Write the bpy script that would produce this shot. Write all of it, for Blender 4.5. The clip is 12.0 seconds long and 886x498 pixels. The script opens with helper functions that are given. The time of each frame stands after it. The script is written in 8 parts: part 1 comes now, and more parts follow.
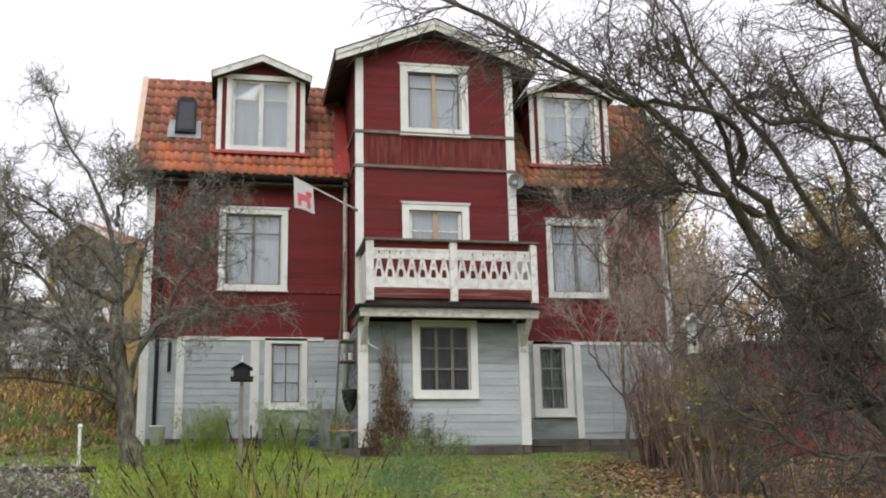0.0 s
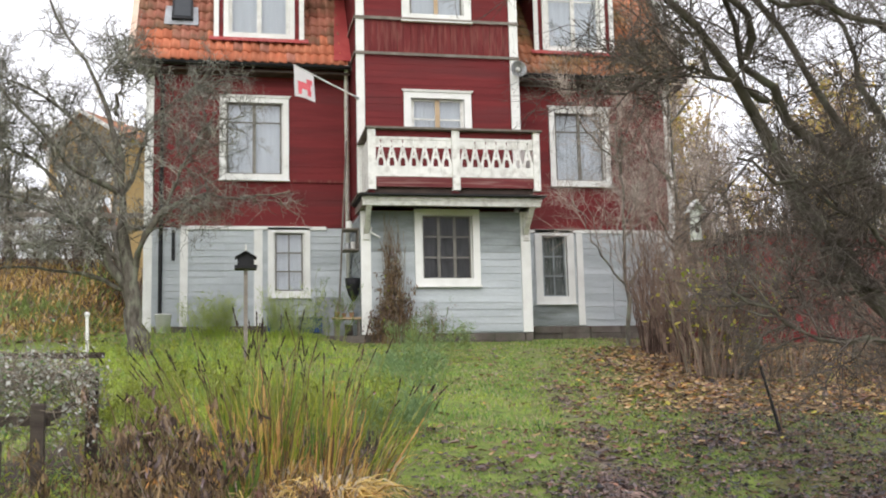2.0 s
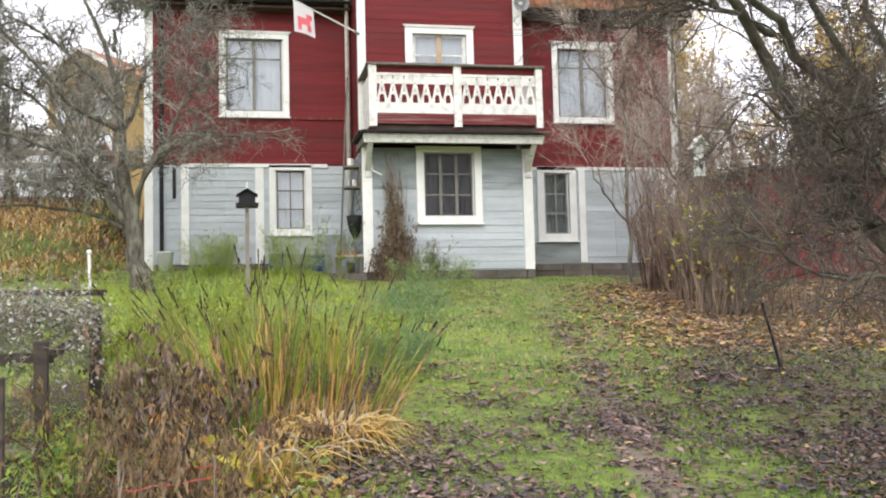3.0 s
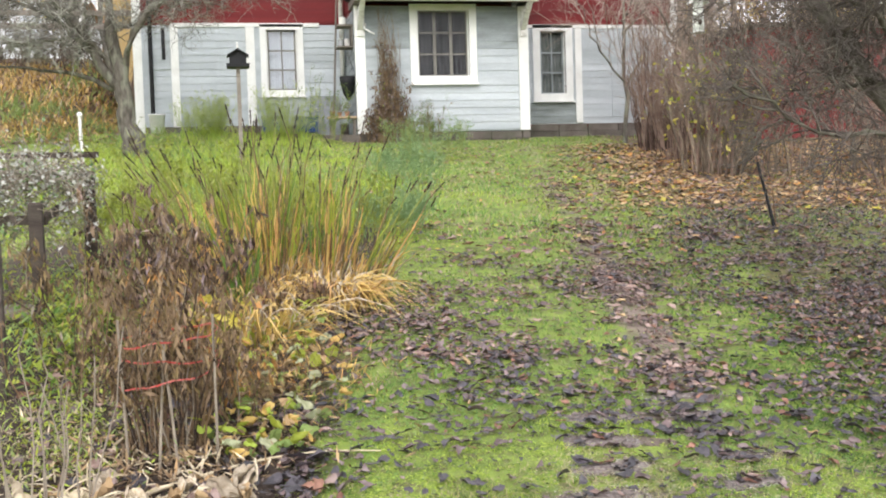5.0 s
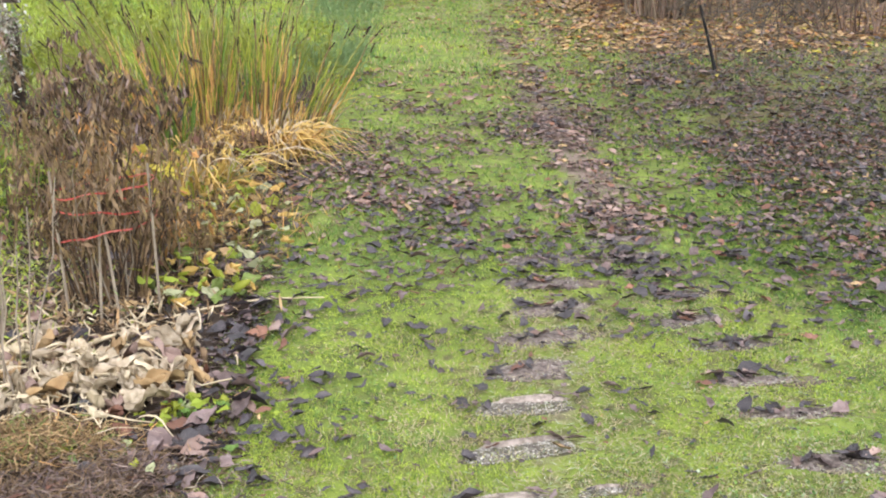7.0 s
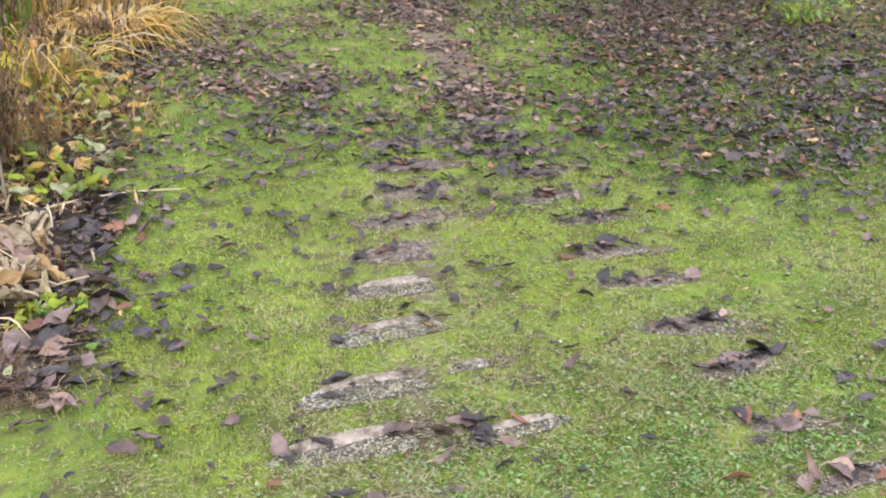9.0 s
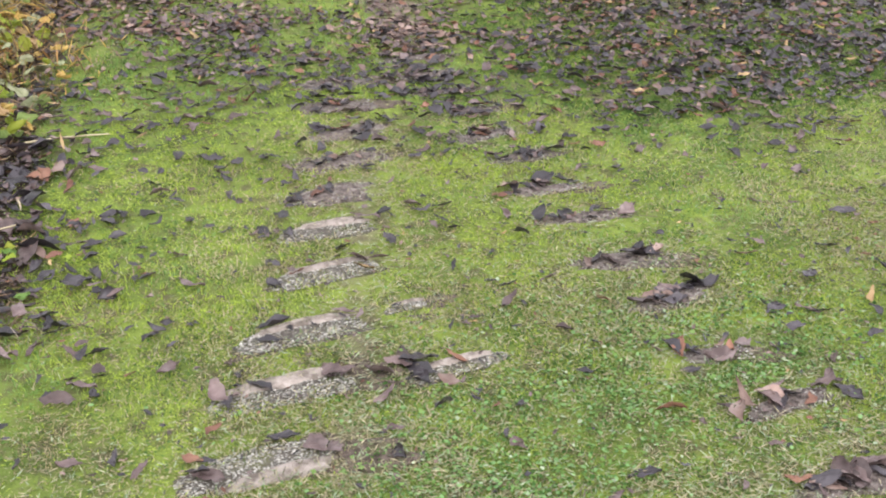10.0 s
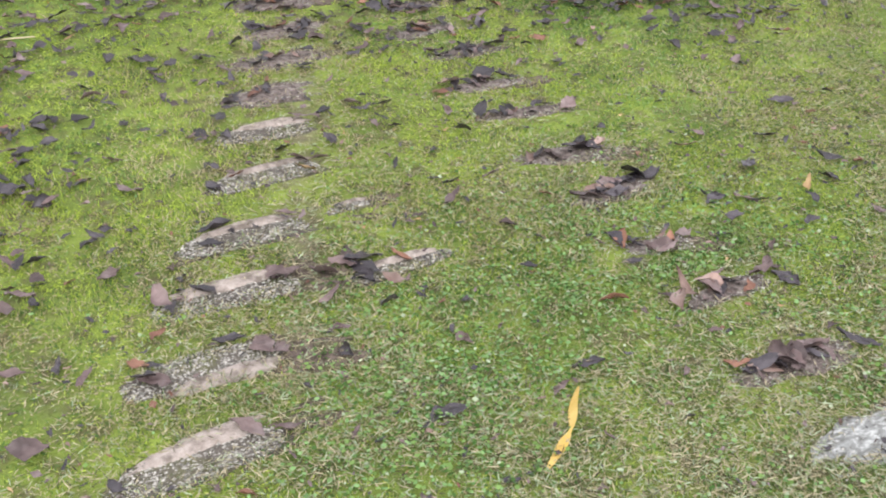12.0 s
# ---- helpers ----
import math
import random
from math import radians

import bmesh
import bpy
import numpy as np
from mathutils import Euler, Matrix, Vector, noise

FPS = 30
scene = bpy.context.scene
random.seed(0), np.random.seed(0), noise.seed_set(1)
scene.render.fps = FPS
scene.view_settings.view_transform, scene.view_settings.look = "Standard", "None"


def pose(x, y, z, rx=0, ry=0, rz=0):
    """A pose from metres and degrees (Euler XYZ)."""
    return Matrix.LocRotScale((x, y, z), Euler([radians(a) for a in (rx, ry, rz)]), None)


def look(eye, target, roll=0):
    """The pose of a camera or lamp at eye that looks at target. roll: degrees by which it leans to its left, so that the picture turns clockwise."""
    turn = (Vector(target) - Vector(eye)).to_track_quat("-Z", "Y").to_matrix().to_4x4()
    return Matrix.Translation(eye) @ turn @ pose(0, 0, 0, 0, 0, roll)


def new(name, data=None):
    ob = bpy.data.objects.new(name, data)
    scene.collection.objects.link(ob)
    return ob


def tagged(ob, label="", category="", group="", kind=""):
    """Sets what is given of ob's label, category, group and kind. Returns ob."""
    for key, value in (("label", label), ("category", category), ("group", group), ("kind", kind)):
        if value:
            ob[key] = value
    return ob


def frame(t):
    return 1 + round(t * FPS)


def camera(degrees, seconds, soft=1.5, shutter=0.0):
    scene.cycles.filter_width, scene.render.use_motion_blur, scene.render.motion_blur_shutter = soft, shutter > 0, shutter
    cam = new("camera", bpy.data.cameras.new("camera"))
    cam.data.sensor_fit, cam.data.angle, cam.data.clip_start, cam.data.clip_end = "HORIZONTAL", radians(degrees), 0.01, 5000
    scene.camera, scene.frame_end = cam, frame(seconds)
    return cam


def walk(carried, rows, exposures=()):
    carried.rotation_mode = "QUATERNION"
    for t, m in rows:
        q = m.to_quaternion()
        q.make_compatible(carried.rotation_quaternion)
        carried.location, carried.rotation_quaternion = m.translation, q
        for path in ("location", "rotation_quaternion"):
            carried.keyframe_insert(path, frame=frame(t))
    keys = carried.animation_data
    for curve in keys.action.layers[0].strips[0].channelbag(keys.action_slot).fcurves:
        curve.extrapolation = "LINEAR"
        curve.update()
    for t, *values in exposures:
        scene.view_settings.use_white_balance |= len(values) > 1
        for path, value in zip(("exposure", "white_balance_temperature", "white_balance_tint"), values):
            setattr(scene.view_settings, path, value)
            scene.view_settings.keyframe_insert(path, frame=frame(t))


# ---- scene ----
cam = camera(45.5, 12.0, soft=2.0)
# seconds, eye x, y, z, turn to the left, tilt up, roll: a hand-held camera that tips down from one spot
ROWS = [
    (0.0, 0.0, 0.0, 1.6, -11.729, 13.913, -1.24),
    (0.5, -0.0085, 0.0035, 1.6003, -11.728, 12.983, -1.246),
    (1.0, -0.0075, 0.0066, 1.5985, -11.649, 11.423, -1.315),
    (1.5, -0.0139, 0.0172, 1.5928, -11.576, 9.696, -1.285),
    (2.0, -0.0078, 0.021, 1.5854, -11.498, 7.943, -1.363),
    (2.5, -0.0026, 0.0397, 1.5863, -11.423, 6.315, -1.401),
    (3.0, -0.0019, 0.0537, 1.582, -11.318, 4.576, -1.436),
    (5.0, 0.0044, 0.0718, 1.5685, -11.38, -2.897, -1.775),
    (5.5, 0.0054, 0.0763, 1.5632, -11.803, -4.831, -1.823),
    (6.0, 0.0096, 0.0822, 1.5593, -12.406, -7.033, -1.975),
    (6.5, 0.0122, 0.0858, 1.554, -12.999, -9.098, -2.12),
    (7.0, 0.0178, 0.0959, 1.5486, -14.202, -11.108, -2.207),
    (9.0, 0.0281, 0.1053, 1.5368, -21.47, -17.602, -2.762),
    (9.5, 0.0372, 0.1069, 1.5338, -23.022, -19.356, -2.94),
    (10.0, 0.0407, 0.1085, 1.5299, -24.765, -20.952, -2.985),
    (10.5, 0.0421, 0.1105, 1.5262, -25.871, -22.48, -3.029),
    (11.0, 0.0425, 0.113, 1.523, -26.81, -23.985, -3.082),
    (11.5, 0.0421, 0.115, 1.5192, -27.207, -25.179, -3.153),
    (12.0, 0.0468, 0.1142, 1.5164, -27.747, -26.454, -3.295),
]
EXPOSURES = [(0.0, 0.05), (1.5, 0.36), (3.0, 0.78), (5.0, 1.09), (7.0, 1.08), (9.0, 0.96), (12.0, 0.82)]
walk(cam, [(t, pose(x, y, z, 90 + tilt, 0, turn) @ pose(0, 0, 0, 0, 0, roll)) for t, x, y, z, turn, tilt, roll in ROWS], EXPOSURES)

# ---- world and light: a bright overcast sky ----
world = bpy.data.worlds.new("overcast_sky")
scene.world = world
world.use_nodes = True
wn, wl = world.node_tree.nodes, world.node_tree.links
sky = wn.new("ShaderNodeTexSky")
sky.sky_type, sky.sun_disc = "NISHITA", False
sky.sun_elevation, sky.sun_rotation = radians(28), radians(200)
cover = wn.new("ShaderNodeMix")
cover.data_type = "RGBA"
cover.inputs[0].default_value = 0.93
cover.inputs[7].default_value = (9.95, 9.85, 10.5, 1)
wl.new(sky.outputs[0], cover.inputs[6])
wl.new(cover.outputs[2], wn["Background"].inputs[0])
wn["Background"].inputs[1].default_value = 0.12
sun = new("sun", bpy.data.lights.new("sun", "SUN"))
sun.data.energy, sun.data.angle, sun.data.color = 0.9, radians(40), (1.0, 0.97, 0.93)
sun.matrix_world = look((-6, -16, 22), (3, 12, 2))


# ---- materials ----
def mk(name, c1, c2, scale=4.0, rough=0.7, c3=None, s3=1.3, a3=0.5, bump=0.15, rand=0.15, stretch=(1, 1, 1), metal=0.0, spec=0.25, fine=40.0, island=False):
    """A surface of two tones, with coarse stains, fine grain, relief, and a shade of its own for each piece."""
    m = bpy.data.materials.new(name)
    m.use_nodes = True
    n, l = m.node_tree.nodes, m.node_tree.links
    b = n["Principled BSDF"]
    b.inputs["Roughness"].default_value = rough
    b.inputs["Metallic"].default_value = metal
    b.inputs["Specular IOR Level"].default_value = spec
    g = n.new("ShaderNodeNewGeometry")
    mp = n.new("ShaderNodeMapping")
    mp.inputs["Scale"].default_value = stretch
    l.new(g.outputs["Position"], mp.inputs[0])

    def noise_at(sc, detail=4.0):
        t = n.new("ShaderNodeTexNoise")
        t.inputs["Scale"].default_value, t.inputs["Detail"].default_value = sc, detail
        l.new(mp.outputs[0], t.inputs["Vector"])
        return t

    def steep(src, lo, hi):
        r = n.new("ShaderNodeMapRange")
        r.inputs[1].default_value, r.inputs[2].default_value = lo, hi
        l.new(src, r.inputs[0])
        return r.outputs[0]

    def mix(fac, a, c, kind="MIX"):
        x = n.new("ShaderNodeMix")
        x.data_type, x.blend_type = "RGBA", kind
        for sock, v in ((0, fac), (6, a), (7, c)):
            if isinstance(v, (int, float)):
                x.inputs[sock].default_value = v
            elif isinstance(v, tuple):
                x.inputs[sock].default_value = (*v, 1)
            else:
                l.new(v, x.inputs[sock])
        return x.outputs[2]

    small = noise_at(fine)
    col = mix(steep(noise_at(scale).outputs[0], 0.32, 0.68), c1, c2)
    if c3:
        far = n.new("ShaderNodeMath")
        far.operation = "MULTIPLY"
        far.inputs[1].default_value = a3
        l.new(steep(noise_at(s3, 6.0).outputs[0], 0.48, 0.66), far.inputs[0])
        col = mix(far.outputs[0], col, c3)
    grain = n.new("ShaderNodeMapRange")
    grain.inputs[3].default_value, grain.inputs[4].default_value = 0.82, 1.16
    l.new(small.outputs[0], grain.inputs[0])
    col = mix(1.0, col, grain.outputs[0], "MULTIPLY")
    if rand:
        own = n.new("ShaderNodeMapRange")
        own.inputs[3].default_value, own.inputs[4].default_value = 1 - rand, 1 + rand
        if island:
            l.new(g.outputs["Random Per Island"], own.inputs[0])
        else:
            l.new(n.new("ShaderNodeObjectInfo").outputs["Random"], own.inputs[0])
        col = mix(1.0, col, own.outputs[0], "MULTIPLY")
    l.new(col, b.inputs["Base Color"])
    if bump:
        bp = n.new("ShaderNodeBump")
        bp.inputs["Strength"].default_value, bp.inputs["Distance"].default_value = bump, 0.01
        l.new(small.outputs[0], bp.inputs["Height"])
        l.new(bp.outputs[0], b.inputs["Normal"])
    return m


def translucent(m, colour, share=0.35):
    """Lets some light through, as thin leaves do."""
    n, l = m.node_tree.nodes, m.node_tree.links
    t, x = n.new("ShaderNodeBsdfTranslucent"), n.new("ShaderNodeMixShader")
    t.inputs[0].default_value = (*colour, 1)
    x.inputs[0].default_value = share
    l.new(n["Principled BSDF"].outputs[0], x.inputs[1])
    l.new(t.outputs[0], x.inputs[2])
    l.new(x.outputs[0], n["Material Output"].inputs[0])
    return m


def glass_pane(name, tint=(0.9, 0.93, 0.95), gloss=2.2):
    m = bpy.data.materials.new(name)
    m.use_nodes = True
    n, l = m.node_tree.nodes, m.node_tree.links
    clear, shine, x, fr, k = (n.new("ShaderNodeBsdf" + a) for a in ("Transparent", "Glossy")), None, n.new("ShaderNodeMixShader"), n.new("ShaderNodeFresnel"), n.new("ShaderNodeMath")
    clear, shine = clear
    clear.inputs[0].default_value = (*tint, 1)
    shine.inputs["Roughness"].default_value = 0.02
    fr.inputs[0].default_value = 1.52
    k.operation, k.use_clamp = "MULTIPLY", True
    k.inputs[1].default_value = gloss
    l.new(fr.outputs[0], k.inputs[0])
    l.new(k.outputs[0], x.inputs[0])
    l.new(clear.outputs[0], x.inputs[1])
    l.new(shine.outputs[0], x.inputs[2])
    l.new(x.outputs[0], n["Material Output"].inputs[0])
    return m


RED = mk("falu_red_paint", (0.13, 0.015, 0.017), (0.175, 0.022, 0.023), 2.2, 0.7, (0.095, 0.026, 0.027), 0.9, 0.55, 0.25, 0.10, (0.35, 1, 3))
RED_WORN = mk("worn_red_paint", (0.12, 0.018, 0.020), (0.17, 0.032, 0.03), 3, 0.8, (0.25, 0.11, 0.09), 2.4, 0.45, 0.25, 0.08, (5, 1, 0.7))
GREY = mk("pale_grey_paint", (0.415, 0.45, 0.47), (0.495, 0.53, 0.55), 2.5, 0.6, (0.33, 0.36, 0.37), 1.1, 0.5, 0.2, 0.07, (0.3, 1, 2))
# darker grey: grime, and on the porch the balcony's shade as colour
GREY_DIRT_SHADE = mk("dirty_and_shaded_grey_paint", (0.24, 0.265, 0.27), (0.35, 0.385, 0.395), 3, 0.7, (0.12, 0.13, 0.11), 2.0, 0.6, 0.25, 0.08, (0.4, 1, 1.5))
RED_STREAK = mk("streaked_red_paint", (0.115, 0.02, 0.022), (0.17, 0.04, 0.04), 3, 0.75, (0.34, 0.22, 0.20), 2.2, 0.5, 0.25, 0.1, (0.5, 1, 9))
WHITE = mk("white_paint", (0.74, 0.74, 0.71), (0.82, 0.82, 0.79), 3, 0.5, (0.56, 0.54, 0.50), 2.6, 0.25, 0.15, 0.03)
WHITE_WORN = mk("flaking_white_paint", (0.70, 0.70, 0.66), (0.80, 0.79, 0.75), 5, 0.6, (0.30, 0.27, 0.23), 7.0, 0.42, 0.3, 0.05)
WOOD_OLD = mk("grey_old_wood", (0.15, 0.13, 0.11), (0.26, 0.23, 0.20), 6, 0.85, (0.09, 0.08, 0.06), 3, 0.5, 0.4, 0.2, (1, 1, 4))
WOOD_DARK = mk("dark_wet_wood", (0.04, 0.031, 0.026), (0.085, 0.067, 0.055), 6, 0.85, (0.10, 0.085, 0.068), 3, 0.5, 0.4, 0.2, (1, 1, 4))
WOOD_PALE = mk("pale_wood", (0.46, 0.33, 0.20), (0.56, 0.42, 0.28), 5, 0.7, None, 2, 0.3, 0.2, 0.1)
SASH = mk("grey_sash_paint", (0.15, 0.14, 0.12), (0.25, 0.24, 0.21), 6, 0.6, (0.10, 0.09, 0.075), 5, 0.4, 0.2, 0.05)
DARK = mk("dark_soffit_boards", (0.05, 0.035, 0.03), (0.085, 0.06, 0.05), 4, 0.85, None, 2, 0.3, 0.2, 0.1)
BLACK_METAL = mk("black_metal", (0.010, 0.010, 0.011), (0.018, 0.018, 0.02), 8, 0.6, None, 2, 0.3, 0.1, 0.1)
GREY_METAL = mk("zinc_sheet", (0.30, 0.31, 0.32), (0.40, 0.41, 0.42), 5, 0.45, (0.22, 0.22, 0.21), 3, 0.5, 0.1, 0.1, metal=0.6)
RED_METAL = mk("red_sheet_metal", (0.34, 0.05, 0.05), (0.42, 0.08, 0.07), 4, 0.5, (0.25, 0.05, 0.05), 2, 0.5, 0.1, 0.1)
TILE = mk("weathered_clay_tile", (0.33, 0.125, 0.085), (0.45, 0.195, 0.14), 2.0, 0.8, (0.15, 0.125, 0.065), 1.5, 0.55, 0.3, 0.28)
TILE_NEW = mk("bright_clay_tile", (0.48, 0.145, 0.075), (0.58, 0.215, 0.12), 2.5, 0.75, (0.33, 0.12, 0.07), 2.0, 0.4, 0.25, 0.16)
TILE_FAR = mk("mossy_clay_tile", (0.33, 0.13, 0.07), (0.42, 0.18, 0.10), 2.0, 0.8, (0.13, 0.14, 0.06), 0.9, 0.75, 0.3, 0.22, island=True)
STONE = mk("plinth_stone", (0.085, 0.07, 0.06), (0.17, 0.148, 0.13), 3, 0.9, (0.08, 0.085, 0.06), 2, 0.5, 0.5, 0.2)
CREAM = mk("cream_bargeboard_paint", (0.68, 0.46, 0.34), (0.76, 0.58, 0.46), 4, 0.6, None, 2, 0.3, 0.1, 0.05)
# pale bluish sheet: the sky reflected in the panes, given as its colour
CURTAIN_SKY = mk("sky_reflection_blind", (0.52, 0.56, 0.60), (0.60, 0.64, 0.68), 2, 0.9, None, 2, 0.3, 0.1, 0.05, (6, 1, 0.6))
# near-black sheet: lace with the room's darkness put into its colour
CURTAIN_DARK = mk("dark_room_lace_curtain", (0.018, 0.018, 0.02), (0.075, 0.072, 0.075), 5, 0.9, None, 2, 0.3, 0.2, 0.05, (5, 1, 0.5))
CURTAIN_LACE = mk("grey_lace_curtain", (0.09, 0.10, 0.09), (0.27, 0.28, 0.26), 7, 0.9, None, 2, 0.3, 0.2, 0.05, (5, 1, 0.5))
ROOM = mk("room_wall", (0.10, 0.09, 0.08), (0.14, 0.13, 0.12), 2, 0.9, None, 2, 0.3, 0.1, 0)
# gloss sets the reflections: weakened for dark windows, strengthened for pale ones
GLASS = glass_pane("window_glass")
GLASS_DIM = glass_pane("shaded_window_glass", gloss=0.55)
GLASS_SKY = glass_pane("sky_facing_window_glass", gloss=3.8)


# ---- builders ----
class Mesh:
    """Collects corners and faces for one mesh."""

    def __init__(self):
        self.v, self.f, self.k = [], [], []

    def add(self, v, f, k=0):
        o = len(self.v)
        self.v += [tuple(p) for p in v]
        self.f += [tuple(i + o for i in q) for q in f]
        self.k += [k] * len(f)
        return self

    def box(self, x0, y0, z0, x1, y1, z1, k=0):
        v = [(x, y, z) for z in (z0, z1) for y in (y0, y1) for x in (x0, x1)]
        return self.add(v, [(0, 2, 3, 1), (4, 5, 7, 6), (0, 1, 5, 4), (2, 6, 7, 3), (0, 4, 6, 2), (1, 3, 7, 5)], k)

    def slab(self, poly, d, k=0):
        """A flat shape (3D corners in order) given the thickness vector d."""
        n, d = len(poly), Vector(d)
        a = [Vector(p) for p in poly]
        v = a + [p + d for p in a]
        f = [tuple(range(n)), tuple(range(2 * n - 1, n - 1, -1))]
        f += [(i, i + n, (i + 1) % n + n, (i + 1) % n) for i in range(n)]
        return self.add(v, f, k)

    def tube(self, pts, radii, sides=6, k=0, caps=True):
        pts = [Vector(p) for p in pts]
        v, f = [], []
        for i, p in enumerate(pts):
            d = (pts[min(i + 1, len(pts) - 1)] - pts[max(i - 1, 0)]).normalized()
            u = d.cross(Vector((0.31, 0.17, 0.93)) if abs(d.z) < 0.9 else Vector((1, 0, 0))).normalized()
            w = d.cross(u)
            for s in range(sides):
                a = math.tau * s / sides
                v.append(p + (u * math.cos(a) + w * math.sin(a)) * radii[i])
        for i in range(len(pts) - 1):
            for s in range(sides):
                a, b = i * sides + s, i * sides + (s + 1) % sides
                f.append((a, b, b + sides, a + sides))
        if caps:
            f += [tuple(range(sides))[::-1], tuple(range(len(v) - sides, len(v)))]
        return self.add(v, f, k)

    def lathe(self, centre, prof, sides=16, axis="z", k=0):
        """Rings of (radius, height) round an axis through centre."""
        v, f = [], []
        for r, h in prof:
            for s in range(sides):
                a = math.tau * s / sides
                q = (r * math.cos(a), r * math.sin(a), h)
                if axis == "y":
                    q = (q[0], q[2], q[1])
                elif axis == "x":
                    q = (q[2], q[0], q[1])
                v.append((centre[0] + q[0], centre[1] + q[1], centre[2] + q[2]))
        for i in range(len(prof) - 1):
            for s in range(sides):
                a, b = i * sides + s, i * sides + (s + 1) % sides
                f.append((a, b, b + sides, a + sides))
        f += [tuple(range(sides))[::-1], tuple(range(len(v) - sides, len(v)))]
        return self.add(v, f, k)

    def data(self, name, mats, smooth=False):
        me = bpy.data.meshes.new(name)
        me.from_pydata(self.v, [], self.f)
        for m in mats if isinstance(mats, (list, tuple)) else [mats]:
            me.materials.append(m)
        me.polygons.foreach_set("material_index", self.k)
        if smooth:
            me.polygons.foreach_set("use_smooth", [True] * len(self.f))
        me.update()
        return me


def part(name, mesh, mats, parent=None, label="", smooth=False, kind="", at=None):
    ob = new(name, mesh.data(name, mats, smooth) if isinstance(mesh, Mesh) else mesh)
    if parent:
        ob.parent = parent
    if at:
        ob.location = at
    return tagged(ob, label=label, kind=kind)


def thing(name, label, category, group="", kind="", at=(0, 0, 0)):
    ob = new(name)
    ob.location = at
    ob.empty_display_size = 0.1
    return tagged(ob, label, category, group, kind)
# ---- ground ----
def smooth_step(a, b, x):
    t = np.clip((x - a) / (b - a), 0, 1)
    return t * t * (3 - 2 * t)


def ground_z(x, y):
    """Height of the garden: a slope up to the house, a bank beside it, level land beyond."""
    x, y = np.asarray(x, float), np.asarray(y, float)
    z = 0.128 * np.clip(y, -12, 21.2) + 0.04 * np.clip(y - 21.2, 0, 40)
    bank = smooth_step(-2.0, -3.3, x) * 0.27 * np.clip(y - 21.4, 0, 8.5)
    foot = 0.22 * smooth_step(18.5, 21.6, y) * smooth_step(2.6, 1.4, x)
    wave = 0.012 * np.sin(2.1 * x + 0.7 * y) * np.sin(1.3 * y - 0.4 * x) + 0.006 * np.sin(6.1 * x + 2.0) * np.sin(5.3 * y)
    return z + bank + foot + wave


def gz(x, y):
    return float(ground_z(x, y))


PATH_AT = lambda y: 2.26 + (y - 5.37) * 0.288
TRAIL = lambda y: 2.18 + (y - 5.0) * 0.235
WORN = lambda x, y: np.exp(-(((x - 0.59 - 0.438 * (y - 1.85)) / 0.10) ** 2)) * smooth_step(1.5, 1.9, y) * (1 - smooth_step(3.2, 4.2, y))


def build_ground():
    xs = np.concatenate([[-2000, -600, -200, -80, -40, -25], np.arange(-16, -3, 0.8), np.arange(-3, 6, 0.07), np.arange(6, 20, 0.6), [22, 28, 40, 80, 200, 600, 2000]])
    ys = np.concatenate([[-2000, -600, -200, -80, -40, -20, -12, -6, -3, -1], np.arange(0, 10, 0.07), np.arange(10, 24, 0.25), np.arange(24, 34, 0.8), [36, 42, 60, 100, 300, 900, 2500]])
    X, Y = np.meshgrid(xs, ys)
    Z = ground_z(X, Y)
    nx, ny = len(xs), len(ys)
    me = bpy.data.meshes.new("ground")
    i = np.arange(nx * ny).reshape(ny, nx)
    quads = np.stack([i[:-1, :-1], i[:-1, 1:], i[1:, 1:], i[1:, :-1]], -1).reshape(-1, 4)
    me.from_pydata(np.stack([X, Y, Z], -1).reshape(-1, 3).tolist(), [], quads.tolist())
    me.polygons.foreach_set("use_smooth", [True] * len(quads))
    # cover: red = trodden or bare soil, green = leaf litter, blue = planting bed
    path = 0.62 * np.exp(-(((X - TRAIL(Y)) / 0.20) ** 2)) * smooth_step(4.2, 5.6, Y) * (1 - 0.45 * smooth_step(7, 11, Y)) * (1 - smooth_step(19, 21, Y))
    path = np.maximum(path, 0.36 * WORN(X, Y))
    litter = 0.58 * smooth_step(TRAIL(Y) + 0.25, TRAIL(Y) + 1.5, X) * smooth_step(3.4, 5.2, Y)
    bed = (1 - smooth_step(-0.12, 0.16, X - 0.20 * (Y - 2.9) + 0.05 * np.sin(9 * Y))) * smooth_step(2.5, 2.95, Y + 0.22 * np.sin(3.1 * X) + 0.08 * np.sin(9 * X)) * (1 - smooth_step(9, 11, Y)) * smooth_step(-2.2, -1.2, X)
    bank = smooth_step(-1.9, -3.2, X) * smooth_step(20, 23, Y)
    litter = np.maximum(litter, 0.8 * smooth_step(PATH_AT(Y) + 0.1, PATH_AT(Y) + 1.3, X) * smooth_step(9.2, 10.8, Y))
    col = me.color_attributes.new("cover", "FLOAT_COLOR", "POINT")
    col.data.foreach_set("color", np.stack([path, np.maximum(litter, bank), bed, np.ones_like(X)], -1).ravel())
    me.materials.append(GROUND)
    return tagged(new("ground", me), "mossy autumn lawn sloping up, strewn with dead leaves", "lawn", kind="structure")


